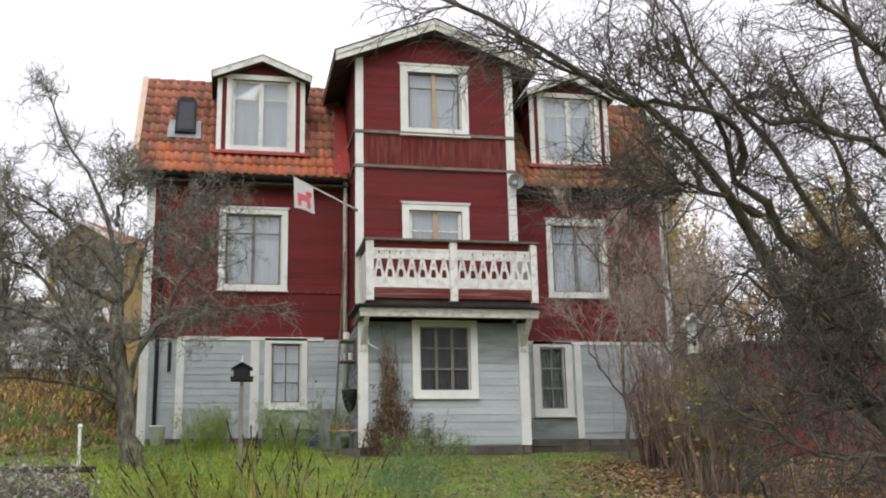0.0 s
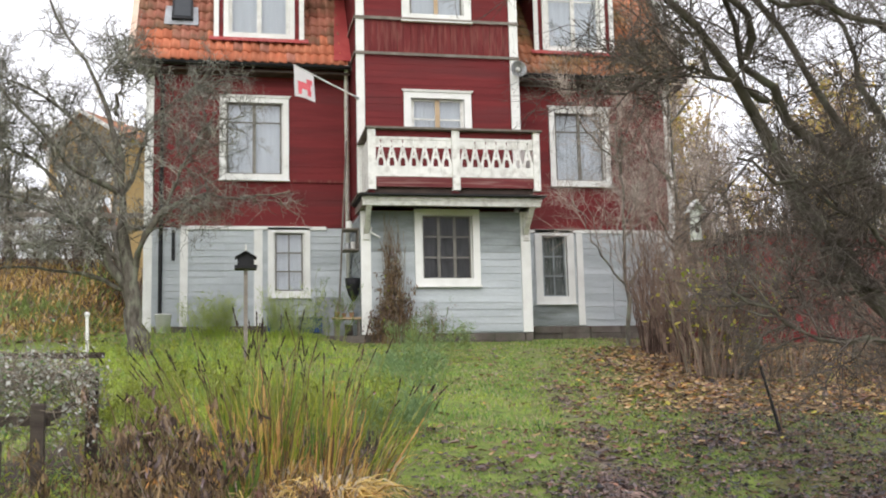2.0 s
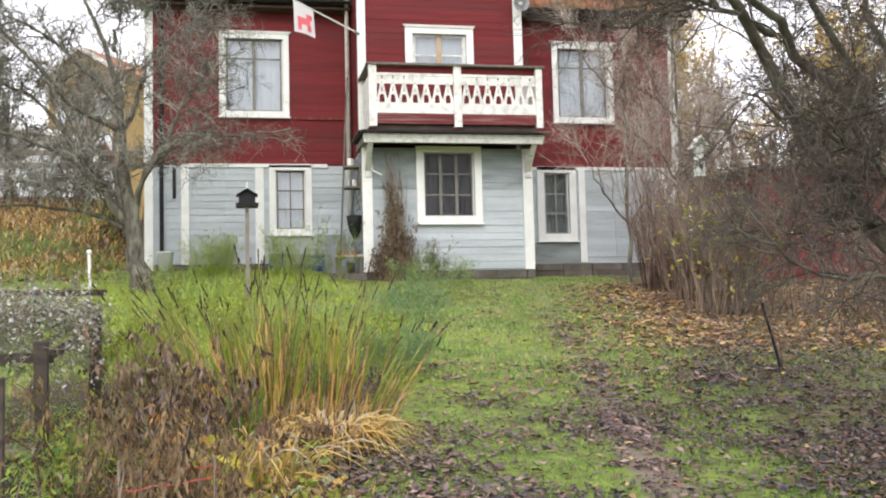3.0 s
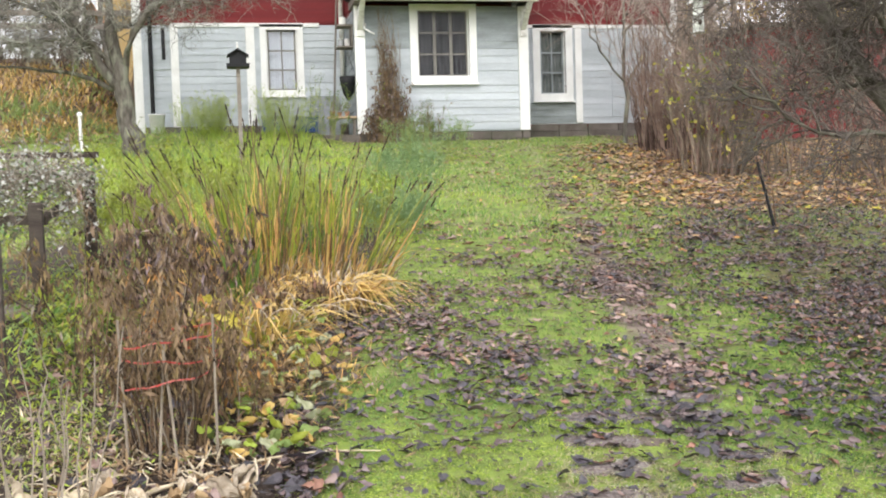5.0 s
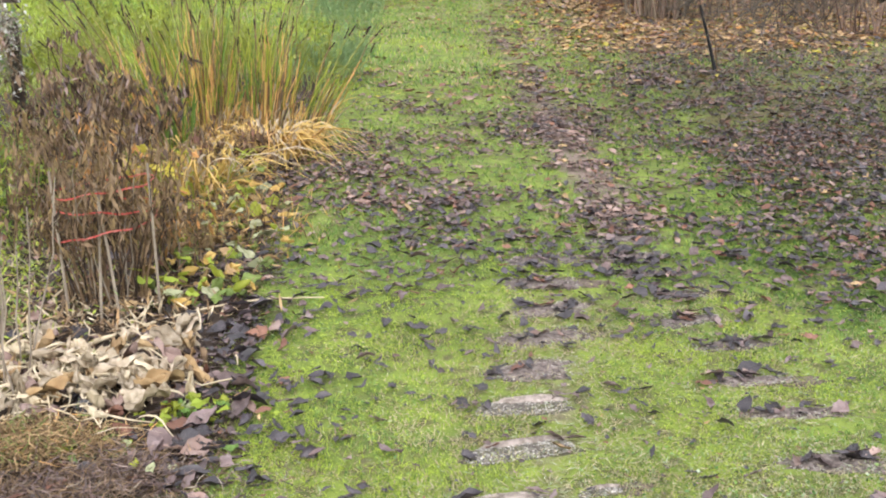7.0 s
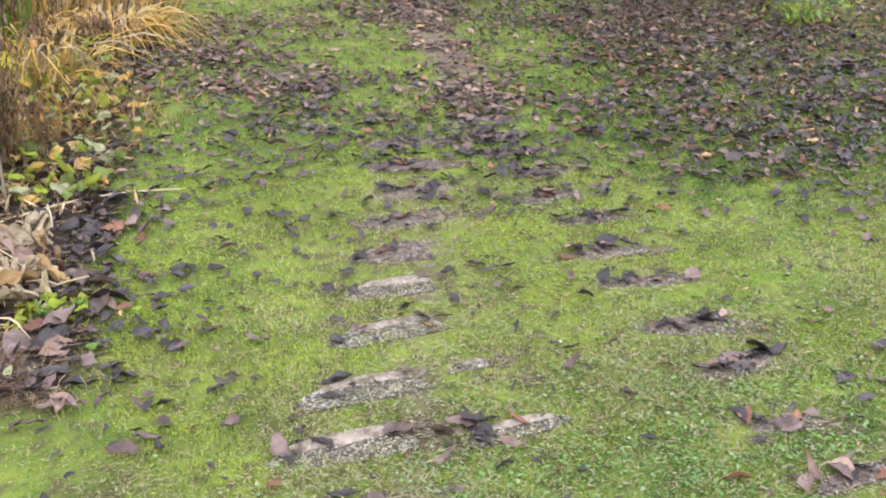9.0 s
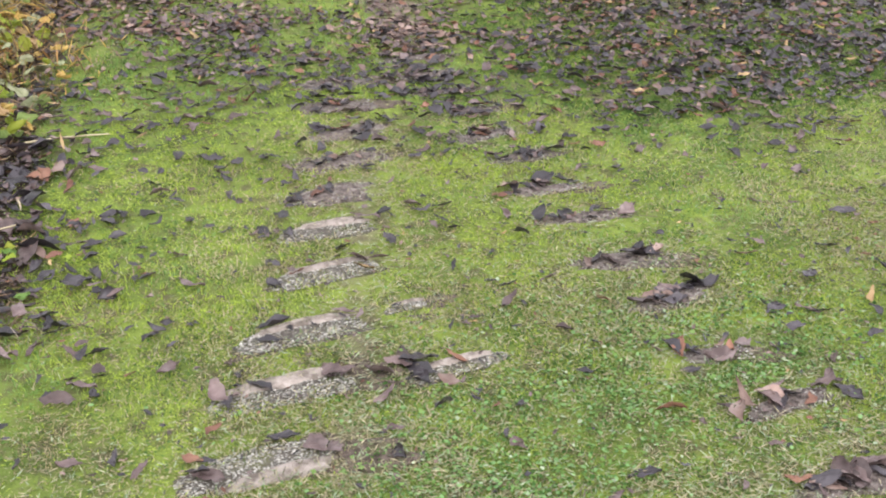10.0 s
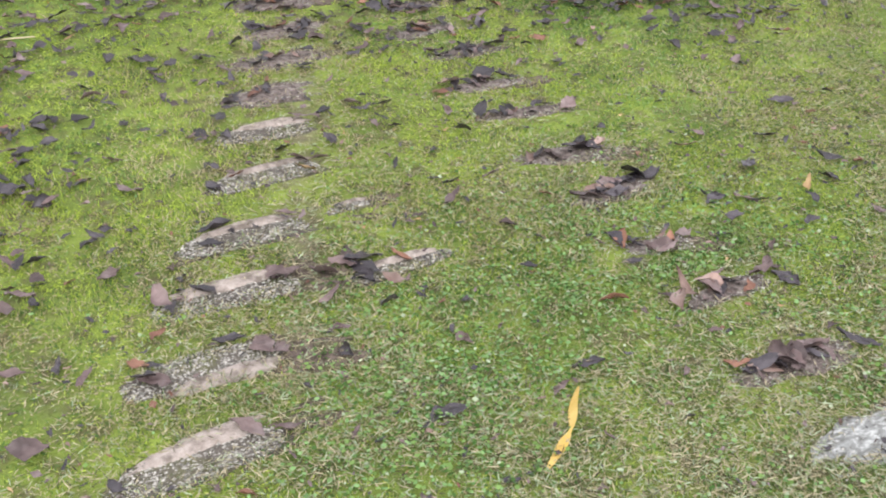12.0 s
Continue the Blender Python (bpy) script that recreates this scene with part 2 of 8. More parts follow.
def ground_material():
    m = mk("mossy_lawn", (0.115, 0.16, 0.036), (0.22, 0.29, 0.052), 4.5, 0.95, (0.10, 0.082, 0.05), 15.0, 0.8, 1.0, 0, fine=110)
    n, l = m.node_tree.nodes, m.node_tree.links
    b = n["Principled BSDF"]
    base = b.inputs["Base Color"].links[0].from_socket
    at = n.new("ShaderNodeAttribute")
    at.attribute_name = "cover"
    sep = n.new("ShaderNodeSeparateColor")
    l.new(at.outputs["Color"], sep.inputs[0])
    g = n.new("ShaderNodeNewGeometry")
    for sock, colour, sc, lift in ((0, (0.22, 0.172, 0.14), 6.0, 0.25), (1, (0.13, 0.094, 0.055), 3.0, 0.10), (2, (0.055, 0.04, 0.03), 7.0, 0.3)):
        t, add, r, x = n.new("ShaderNodeTexNoise"), n.new("ShaderNodeMath"), n.new("ShaderNodeMapRange"), n.new("ShaderNodeMix")
        t.inputs["Scale"].default_value, t.inputs["Detail"].default_value = sc, 6
        l.new(g.outputs["Position"], t.inputs["Vector"])
        l.new(sep.outputs[sock], add.inputs[0])
        l.new(t.outputs[0], add.inputs[1])
        r.inputs[1].default_value, r.inputs[2].default_value = 1.0 - lift, 1.35 - lift
        l.new(add.outputs[0], r.inputs[0])
        x.data_type = "RGBA"
        l.new(r.outputs[0], x.inputs[0])
        l.new(base, x.inputs[6])
        x.inputs[7].default_value = (*colour, 1)
        base = x.outputs[2]
    l.new(base, b.inputs["Base Color"])
    return m


GROUND = ground_material()
build_ground()

# ---- the house ----
FRONT, TOWER, PORCH = 22.4, 21.3, 20.7        # the planes of main wall, tower and lower storey of the tower
X0, X1, TX0, TX1 = -1.74, 9.98, 2.56, 6.04
EAVE_Y, EAVE_Z, RIDGE_Y, RIDGE_Z = 22.0, 8.70, 23.98, 11.53   # the steep lower slope; a flat upper slope lies behind it

house = thing("house", "tall dark red wooden house, pale grey lower storey, white trim", "house", at=(4.2, 24.5, 2.8))


def hpart(name, mesh, mats, parent=None, label="", **kw):
    """A part of the house, its corners given in the place's own metres."""
    o = Vector((4.2, 24.5, 2.8))
    if parent is None:
        mesh.v = [tuple(Vector(p) - o) for p in mesh.v]
        return part(name, mesh, mats, house, label, **kw)
    p0 = parent.location + o
    mesh.v = [tuple(Vector(p) - p0) for p in mesh.v]
    return part(name, mesh, mats, parent, label, **kw)


def holed_wall(mesh, y0, y1, x0, x1, z0, z1, holes):
    """One solid wall with openings cut through it."""
    xs = sorted({x0, x1, *[h[i] for h in holes for i in (0, 1) if x0 < h[i] < x1]})
    zs = sorted({z0, z1, *[h[i] for h in holes for i in (2, 3) if z0 < h[i] < z1]})
    solid = lambda i, j: 0 <= i < len(xs) - 1 and 0 <= j < len(zs) - 1 and not any(h[0] < (xs[i] + xs[i + 1]) / 2 < h[1] and h[2] < (zs[j] + zs[j + 1]) / 2 < h[3] for h in holes)
    at = lambda i, j, back: (i * len(zs) + j) * 2 + back
    f = []
    for i in range(len(xs) - 1):
        for j in range(len(zs) - 1):
            if not solid(i, j):
                continue
            c = [(i, j), (i + 1, j), (i + 1, j + 1), (i, j + 1)]
            f.append(tuple(at(*p, 0) for p in c))
            f.append(tuple(at(*p, 1) for p in c[::-1]))
            for (p, q), n in zip(((c[0], c[1]), (c[1], c[2]), (c[2], c[3]), (c[3], c[0])), ((i, j - 1), (i + 1, j), (i, j + 1), (i - 1, j))):
                if not solid(*n):
                    f.append((at(*q, 0), at(*p, 0), at(*p, 1), at(*q, 1)))
    return mesh.add([(x, y, z) for x in xs for z in zs for y in (y0, y1)], f)


PITCH = 0.145
board_mesh = {}


def board_data(mat):
    if mat.name not in board_mesh:
        h, lip = PITCH + 0.012, 0.011 if mat.name.startswith('falu') else 0.019
        v = [(x, y, z) for x in (0, 1) for y, z in ((0, 0), (-lip, 0), (-lip + 0.001, 0.006), (-0.006, h), (0, h))]
        f = [(0, 1, 6, 5), (1, 2, 7, 6), (2, 3, 8, 7), (3, 4, 9, 8), (4, 3, 2, 1, 0), (5, 6, 7, 8, 9)]
        board_mesh[mat.name] = Mesh().add(v, f).data("board", mat)
    return board_mesh[mat.name]


rnd = random.Random(5)


def siding(wall, mat, plane, u0, u1, z0, z1, holes=(), seams=(), face="south", top=None, fade=None):
    """Lapped boards on a wall, each a piece of its own, cut round the openings. top(z) narrows a gable's rows."""
    o = Vector((4.2, 24.5, 2.8)) + wall.location
    z = z0
    while z < z1 - 0.03:
        zc = z + PITCH / 2
        a, b = (u0, u1) if top is None else top(zc)
        runs = [(a, b)]
        for h in holes:
            if h[2] < zc < h[3]:
                runs = [r for s, e in runs for r in ((s, min(e, h[0])), (max(s, h[1]), e)) if r[1] - r[0] > 0.03]
        for s in seams:
            runs = [r for p, q in runs for r in (((p, s - 0.004), (s + 0.004, q)) if p < s < q else ((p, q),))]
        for s, e in runs:
            ob = part("board", board_data(fade(zc) if fade else mat), None, wall)
            ob.scale = (e - s, 1, min(1, (z1 - z) / PITCH))
            jig = rnd.uniform(-0.002, 0.002)
            if face == "south":
                ob.location = Vector((s, plane + jig, z)) - o
            elif face == "west":
                ob.location = Vector((plane + jig, e, z)) - o
                ob.rotation_euler = (0, 0, -math.pi / 2)
            else:
                ob.location = Vector((plane + jig, s, z)) - o
                ob.rotation_euler = (0, 0, math.pi / 2)
        z += PITCH


# openings: x0, x1, z0, z1 of the glazed hole
W_L, W_R = (-0.12, 1.09, 6.36, 7.92), (7.18, 8.36, 6.34, 7.90)
G_L, G_R = (0.90, 1.53, 3.86, 5.10), (6.78, 7.36, 3.72, 5.08)
T_UP, T_MID = (3.70, 4.89, 9.67, 10.98), (3.70, 4.85, 6.95, 7.82)
P_W = (3.77, 4.81, 3.93, 5.21)

# body: main wall, tower, lower storey, back and ends, floors
wall = hpart("wall", holed_wall(Mesh(), FRONT + 0.002, FRONT + 0.2, X0, TX0, 3.0, 8.9, [W_L, G_L]), [RED], label="lapped red wooden wall")
wall_east = hpart("wall", holed_wall(Mesh(), FRONT + 0.002, FRONT + 0.2, TX1, X1, 3.0, 8.9, [W_R, G_R]), [RED], label="lapped red wooden wall")
for x in (X0, X1 - 0.2):
    hpart("end_wall", Mesh().slab([(x, FRONT + 0.2, 2.9), (x, 28.4, 2.9), (x, 28.4, 8.9), (x, 27.0, 11.2), (x, 25.5, 11.6), (x, RIDGE_Y, RIDGE_Z - 0.25), (x, FRONT + 0.2, 8.9)], (0.2, 0, 0)), [RED])
hpart("back_wall", Mesh().box(X0, 28.402, 2.9, X1, 28.6, 8.9), [RED])
for z in (5.2, 8.6):
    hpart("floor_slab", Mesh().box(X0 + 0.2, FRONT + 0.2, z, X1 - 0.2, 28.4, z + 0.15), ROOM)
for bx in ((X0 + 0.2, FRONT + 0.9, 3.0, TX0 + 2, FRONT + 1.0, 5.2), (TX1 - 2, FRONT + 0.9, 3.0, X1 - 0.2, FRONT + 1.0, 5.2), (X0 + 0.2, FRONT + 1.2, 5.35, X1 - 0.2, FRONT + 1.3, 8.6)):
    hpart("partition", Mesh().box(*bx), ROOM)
tower_wall = hpart("wall", holed_wall(Mesh(), TOWER + 0.002, TOWER + 0.16, TX0, TX1, 5.35, 11.18, [T_UP, T_MID]), [RED], label="red wooden tower wall")
hpart("gable", Mesh().slab([(TX0, TOWER + 0.002, 11.18), (TX1, TOWER + 0.002, 11.18), (4.26, TOWER + 0.002, 11.85)], (0, 0.14, 0)), [RED])
for x in (TX0, TX1 - 0.14):
    hpart("tower_side_wall", Mesh().box(x, TOWER + 0.16, 5.3, x + 0.14, 26.5, 11.18), [RED])
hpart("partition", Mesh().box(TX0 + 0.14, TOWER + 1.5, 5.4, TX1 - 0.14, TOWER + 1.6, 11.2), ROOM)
porch_wall = hpart("wall", holed_wall(Mesh(), PORCH + 0.002, PORCH + 0.16, TX0, 6.0, 2.84, 5.3, [P_W]), [GREY], label="pale grey lapped wooden wall of the lower storey")
for x in (TX0, 5.86):
    hpart("porch_side_wall", Mesh().box(x, PORCH + 0.16, 2.84, x + 0.14, FRONT, 5.3), [GREY])
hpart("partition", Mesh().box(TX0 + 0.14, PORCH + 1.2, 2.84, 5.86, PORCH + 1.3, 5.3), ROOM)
grey_wall = hpart("wall", holed_wall(Mesh(), FRONT - 0.006, FRONT + 0.001, X0, TX0, 3.13, 5.2, [G_L]), [GREY], label="pale grey lapped wooden wall")
grey_wall_east = hpart("wall", holed_wall(Mesh(), FRONT - 0.006, FRONT + 0.001, 6.0, X1, 3.06, 5.2, [G_R]), [GREY], label="pale grey lapped wooden wall")

siding(grey_wall, GREY, FRONT - 0.006, X0 + 0.14, TX0 - 0.03, 3.14, 5.16, [(G_L[0] - 0.1, G_L[1] + 0.1, 3.72, 5.2)], [-0.13, 0.6])
siding(grey_wall_east, GREY, FRONT - 0.006, 6.02, 7.6, 3.08, 5.16, [(G_R[0] - 0.1, G_R[1] + 0.1, 3.62, 5.2)], fade=lambda z: GREY_DIRT_SHADE if z < 3.55 else GREY)
siding(grey_wall_east, GREY, FRONT - 0.006, 7.72, X1 - 0.12, 3.20, 5.16, (), [8.42])
siding(wall, RED, FRONT, X0 + 0.12, TX0 - 0.02, 5.24, 8.75, [(W_L[0] - 0.1, W_L[1] + 0.1, 6.28, 8.0)])
siding(wall_east, RED, FRONT, TX1 + 0.02, X1 - 0.12, 5.24, 8.75, [(W_R[0] - 0.1, W_R[1] + 0.1, 6.26, 7.98)])
siding(tower_wall, RED, TOWER, TX0 + 0.15, TX1 - 0.15, 5.5, 8.72, [(T_MID[0] - 0.12, T_MID[1] + 0.12, 6.85, 7.92)])
siding(tower_wall, RED, TOWER, TX0 + 0.15, TX1 - 0.15, 9.58, 11.14, [(T_UP[0] - 0.12, T_UP[1] + 0.12, 9.4, 11.06)])
siding(tower_wall, RED, TOWER, 0, 0, 11.14, 11.72, (), top=lambda z: (4.26 - (11.86 - z) * 2.3, 4.26 + (11.86 - z) * 2.3))
siding(tower_wall, RED, TX0, TOWER + 0.12, FRONT + 2.6, 5.4, 11.1, face="west")
siding(tower_wall, RED, TX1, TOWER + 0.12, FRONT + 2.6, 5.4, 11.1, face="east")
# upper porch boards darker: grime plus the balcony's shade put into the paint
siding(porch_wall, GREY, PORCH, TX0 + 0.17, 5.83, 2.87, 5.28, [(P_W[0] - 0.1, P_W[1] + 0.1, 3.82, 5.3)], fade=lambda z: GREY_DIRT_SHADE if z > 4.45 else GREY)
# the west side takes the darker grey over its full height
siding(porch_wall, GREY_DIRT_SHADE, TX0, PORCH + 0.1, FRONT - 0.02, 2.87, 5.28, face="west")
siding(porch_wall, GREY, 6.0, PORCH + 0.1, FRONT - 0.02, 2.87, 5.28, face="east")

# upright boards between the two bands of the tower
for i in range(22):
    a = TX0 + 0.16 + i * (TX1 - TX0 - 0.32) / 22
    hpart("upright_board", Mesh().box(a + 0.004, TOWER - 0.014 - 0.004 * (i % 2), 8.8, a + (TX1 - TX0 - 0.32) / 22 - 0.004, TOWER, 9.5), RED_WORN, tower_wall)

# white trim: corner boards, bands, casings
trims = [
    ("corner_board", (X0 - 0.025, FRONT - 0.045, 3.0, X0 + 0.15, FRONT, 8.75), WHITE), ("corner_board", (X0 - 0.025, FRONT, 3.0, X0, FRONT + 0.15, 8.75), WHITE),
    ("corner_board", (X1 - 0.15, FRONT - 0.045, 3.0, X1 + 0.025, FRONT, 8.75), WHITE),
    ("corner_board", (TX0 - 0.004, TOWER - 0.05, 5.35, TX0 + 0.165, TOWER - 0.002, 11.26), WHITE), ("corner_board", (TX0 - 0.004, TOWER - 0.002, 5.35, TX0 + 0.02, TOWER + 0.05, 11.15), WHITE),
    ("corner_board", (TX1 - 0.16, TOWER - 0.05, 5.35, TX1 + 0.025, TOWER - 0.002, 11.26), WHITE),
    ("corner_board", (TX0 - 0.03, PORCH - 0.05, 2.82, TX0 + 0.17, PORCH - 0.002, 5.3), WHITE), ("corner_board", (5.82, PORCH - 0.05, 2.84, 6.02, PORCH - 0.002, 5.3), WHITE),
    ("band", (-1.03, FRONT - 0.05, 5.16, 2.0, FRONT - 0.004, 5.235), WHITE), ("band", (6.02, FRONT - 0.05, 5.14, 9.80, FRONT - 0.004, 5.21), WHITE),
    ("casing_board", (-1.03, FRONT - 0.045, 3.13, -0.87, FRONT - 0.008, 5.158), WHITE), ("casing_board", (0.48, FRONT - 0.045, 3.13, 0.66, FRONT - 0.008, 5.158), WHITE),
    ("casing_board", (7.58, FRONT - 0.045, 3.08, 7.73, FRONT - 0.008, 5.138), WHITE),
    ("casing_board", (9.5, FRONT - 0.045, 3.08, 9.64, FRONT - 0.008, 5.138), WHITE),
    ("band", (TX0 - 0.04, TOWER - 0.075, 9.50, TX1 + 0.04, TOWER - 0.052, 9.565), WOOD_OLD), ("band", (TX0 - 0.04, TOWER - 0.075, 8.73, TX1 + 0.04, TOWER - 0.052, 8.79), WOOD_OLD),
    ("band", (TX0 - 0.05, TOWER - 0.05, 9.50, TX0 - 0.027, FRONT + 0.8, 9.565), WOOD_OLD), ("band", (TX0 - 0.05, TOWER - 0.05, 8.73, TX0 - 0.027, FRONT + 0.3, 8.79), WOOD_OLD),
    ("band", (1.3, FRONT - 0.045, 6.19, TX0 - 0.06, FRONT - 0.024, 6.25), RED_WORN),
]
for name, bx, mat in trims:
    hpart(name, Mesh().box(*bx), mat)

# plinth of rough stones
prng = random.Random(3)
for x0, x1, y, ztop in ((X0, TX0, FRONT, 3.13), (6.0, X1, FRONT, 3.06), (TX0, 6.02, PORCH, 2.83)):
    zb = 2.45
    base = hpart("plinth", Mesh().box(x0, y + 0.03, zb, x1, y + 0.3, ztop), STONE, label="low dark stone plinth")
    x = x0
    while x < x1 - 0.1:
        w = min(prng.uniform(0.35, 0.75), x1 - x)
        for za, zc in ((zb, ztop - 0.16), (ztop - 0.15, ztop - 0.005)):
            hpart("plinth_stone", Mesh().box(x + 0.008, y + prng.uniform(-0.035, 0.0), za, x + w - 0.008, y + 0.03, zc), STONE, base)
        x += w


def window(parent, hole, y, trim=0.125, cols=2, rows=(0.27,), sash=0.05, sash_mat=None, glass=GLASS, curtain=None, crown=True, sill=0.06, add=hpart, trim_mat=WHITE, bars=0, proud=0.05, post=0.0):
    """A casement window set in a hole: white casing, sashes, glazing bars, panes, and what hangs behind."""
    x0, x1, z0, z1 = hole
    sash_mat = sash_mat or WHITE_WORN
    t, p = trim, y - proud
    pieces = [("casing", (x0 - t, p, z0 - t, x0, y + 0.03, z1)), ("casing", (x1, p, z0 - t, x1 + t, y + 0.03, z1)), ("casing", (x0, p, z0 - t, x1, y + 0.03, z0)), ("casing", (x0 - t, p, z1, x1 + t, y + 0.03, z1 + t * 0.85))]
    pieces += [("jamb", (a, y + 0.03, z0, b, y + 0.14, z1)) for a, b in ((x0 - 0.001, x0 + 0.025), (x1 - 0.025, x1 + 0.001))]
    made = [(nm, Mesh().box(*bx), trim_mat, "") for nm, bx in pieces]
    if crown:
        e = t + 0.05
        made.append(("head_moulding", Mesh().slab([(x0 - t - 0.005, p - 0.02, z1 + t * 0.85), (x1 + t + 0.005, p - 0.02, z1 + t * 0.85), (x1 + e, p - 0.035, z1 + t * 0.85 + 0.05), (x0 - e, p - 0.035, z1 + t * 0.85 + 0.05)], (0, 0.06, 0)), trim_mat, ""))
    w = new("window")
    w.empty_display_size = 0.1
    tagged(w, "white-cased wooden window")
    if sill:
        made.append(("sill", Mesh().box(x0 - t - 0.02, p - sill, z0 - t - 0.03, x1 + t + 0.02, y, z0 - t - 0.002), trim_mat, ""))
    n = cols
    cw = (x1 - x0 - 0.05) / n
    ys = y + 0.045
    for i in range(n):
        a, b = x0 + 0.025 + i * cw, x0 + 0.025 + (i + 1) * cw
        s = Mesh().box(a, ys, z0, a + sash, ys + 0.04, z1).box(b - sash, ys, z0, b, ys + 0.04, z1).box(a + sash, ys, z0, b - sash, ys + 0.04, z0 + sash).box(a + sash, ys, z1 - sash, b - sash, ys + 0.04, z1)
        zs = [z0 + sash] + sorted(z1 - (z1 - z0) * r for r in rows) + [z1 - sash]
        xs = [a + sash] + [a + (b - a) * (k + 1) / (bars + 1) for k in range(bars)] + [b - sash]
        for z in zs[1:-1]:
            s.box(a + sash, ys + 0.002, z - 0.014, b - sash, ys + 0.036, z + 0.014)
        for x in xs[1:-1]:
            s.box(x - 0.012, ys + 0.004, z0 + sash, x + 0.012, ys + 0.034, z1 - sash)
        made.append(("sash", s, sash_mat, ""))
        for za, zb in zip(zs, zs[1:]):
            for xa, xb in zip(xs, xs[1:]):
                made.append(("pane", Mesh().add([(xa - 0.006, ys + 0.018, za - 0.006), (xb + 0.006, ys + 0.018, za - 0.006), (xb + 0.006, ys + 0.018 + rnd.uniform(-0.004, 0.004), zb + 0.006), (xa - 0.006, ys + 0.018, zb + 0.006)], [(0, 1, 2, 3)]), glass, ""))
    if post:
        made.append(("mullion", Mesh().box((x0 + x1) / 2 - post, ys - 0.012, z0 + 0.02, (x0 + x1) / 2 + post, ys - 0.002, z1 - 0.02), WOOD_PALE, "bare pale wooden mullion"))
    if curtain:
        c, k = Mesh(), 40
        pts = [(x0 + (x1 - x0) * i / k, y + 0.17 + 0.003 * math.sin(i * 1.9) + 0.003 * math.sin(i * 0.7)) for i in range(k + 1)]
        v = [(px, py, z) for px, py in pts for z in (z0 - 0.02, z1 + 0.02)]
        c.add(v, [(2 * i, 2 * i + 2, 2 * i + 3, 2 * i + 1) for i in range(k)])
        made.append(("curtain", c, curtain, "pale window curtain"))
    for name, mesh, mat, label in made:
        ob = add(name, mesh, mat, None, label)
        w.parent = ob.parent if w.parent is None else w.parent
        ob.parent = w
        if name == "pane":
            ob.visible_shadow = False
    return w


window(None, W_L, FRONT, curtain=CURTAIN_SKY, glass=GLASS_SKY, sash=0.036, sash_mat=SASH)
window(None, W_R, FRONT, curtain=CURTAIN_SKY, glass=GLASS_SKY, sash=0.036, sash_mat=SASH)
window(None, T_UP, TOWER, trim=0.16, curtain=CURTAIN_SKY, glass=GLASS_SKY, cols=2, post=0.045, sash=0.036, sash_mat=SASH)
window(None, T_MID, TOWER, trim=0.15, curtain=CURTAIN_SKY, glass=GLASS_SKY, rows=(0.5,), post=0.05, sill=0)
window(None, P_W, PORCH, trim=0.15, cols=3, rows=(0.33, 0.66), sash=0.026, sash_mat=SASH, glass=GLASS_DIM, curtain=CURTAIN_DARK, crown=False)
window(None, G_L, FRONT, trim=0.13, cols=1, rows=(0.34, 0.66), bars=1, sash=0.03, sash_mat=SASH, glass=GLASS_SKY, curtain=CURTAIN_SKY, crown=False)
window(None, G_R, FRONT, trim=0.16, cols=1, rows=(0.34, 0.66), bars=1, sash=0.035, sash_mat=GREY_DIRT_SHADE, glass=GLASS_DIM, curtain=CURTAIN_LACE, crown=False)

# main roof: deck, tiles, ridge, verge board, gutter
slope = math.atan2(RIDGE_Z - EAVE_Z, RIDGE_Y - EAVE_Y)
RX0, RX1 = -2.08, 10.3
m = Mesh()
for a, b in ((RX0, TX0 + 0.1), (TX1 - 0.1, RX1)):
    m.slab([(a, EAVE_Y, EAVE_Z - 0.12), (b, EAVE_Y, EAVE_Z - 0.12), (b, RIDGE_Y, RIDGE_Z - 0.10), (a, RIDGE_Y, RIDGE_Z - 0.10)], (0, 0, 0.09))
for p, q in (((RIDGE_Y, RIDGE_Z), (25.5, 11.90)), ((25.5, 11.90), (27.02, RIDGE_Z)), ((27.02, RIDGE_Z), (29.0, EAVE_Z))):
    m.slab([(RX0, p[0], p[1] - 0.10), (RX1, p[0], p[1] - 0.10), (RX1, q[0], q[1] - 0.10), (RX0, q[0], q[1] - 0.10)], (0, 0, 0.09))
roof = hpart("roof", m, DARK, label="steep roof of red clay pantiles with moss")


def tile_shape(w=0.185, length=0.41):
    v, f, n = [], [], 8
    for j, (y, lift) in enumerate(((0.0, 0.045), (length, 0.0))):
        for i in range(n + 1):
            u = -0.04 + 1.08 * i / n
            z = 0.026 * math.cos(math.tau * (u - 0.3)) + 0.007 * math.sin(2 * math.tau * u)
            v.append(((u - 0.5) * w, y, z + lift))
    for i in range(n + 1):
        x, y, z = v[i]
        v.append((x, y + 0.004, z - 0.038))
    for i in range(n):
        f.append((i, i + 1, i + n + 2, i + n + 1))
        f.append((i + 1, i, i + 2 * n + 2, i + 2 * n + 3))
    return v, f


tv, tf = tile_shape()
tile_data = [Mesh().add(tv, tf).data("roof_tile", mt, smooth=True) for mt in (TILE, TILE_NEW)]
slope_len = math.hypot(RIDGE_Y - EAVE_Y, RIDGE_Z - EAVE_Z)
EXPO = slope_len / 10.0
tilt_m = Matrix.Rotation(slope, 4, "X")
L_DORMER, R_DORMER = (-0.34, 1.52), (6.82, 8.68)
ho = Vector((4.2, 24.5, 2.8)) + roof.location


def tile_at(x, r):
    s = r * EXPO - 0.05
    return Vector((x, EAVE_Y + s * math.cos(slope), EAVE_Z + s * math.sin(slope) + 0.03))


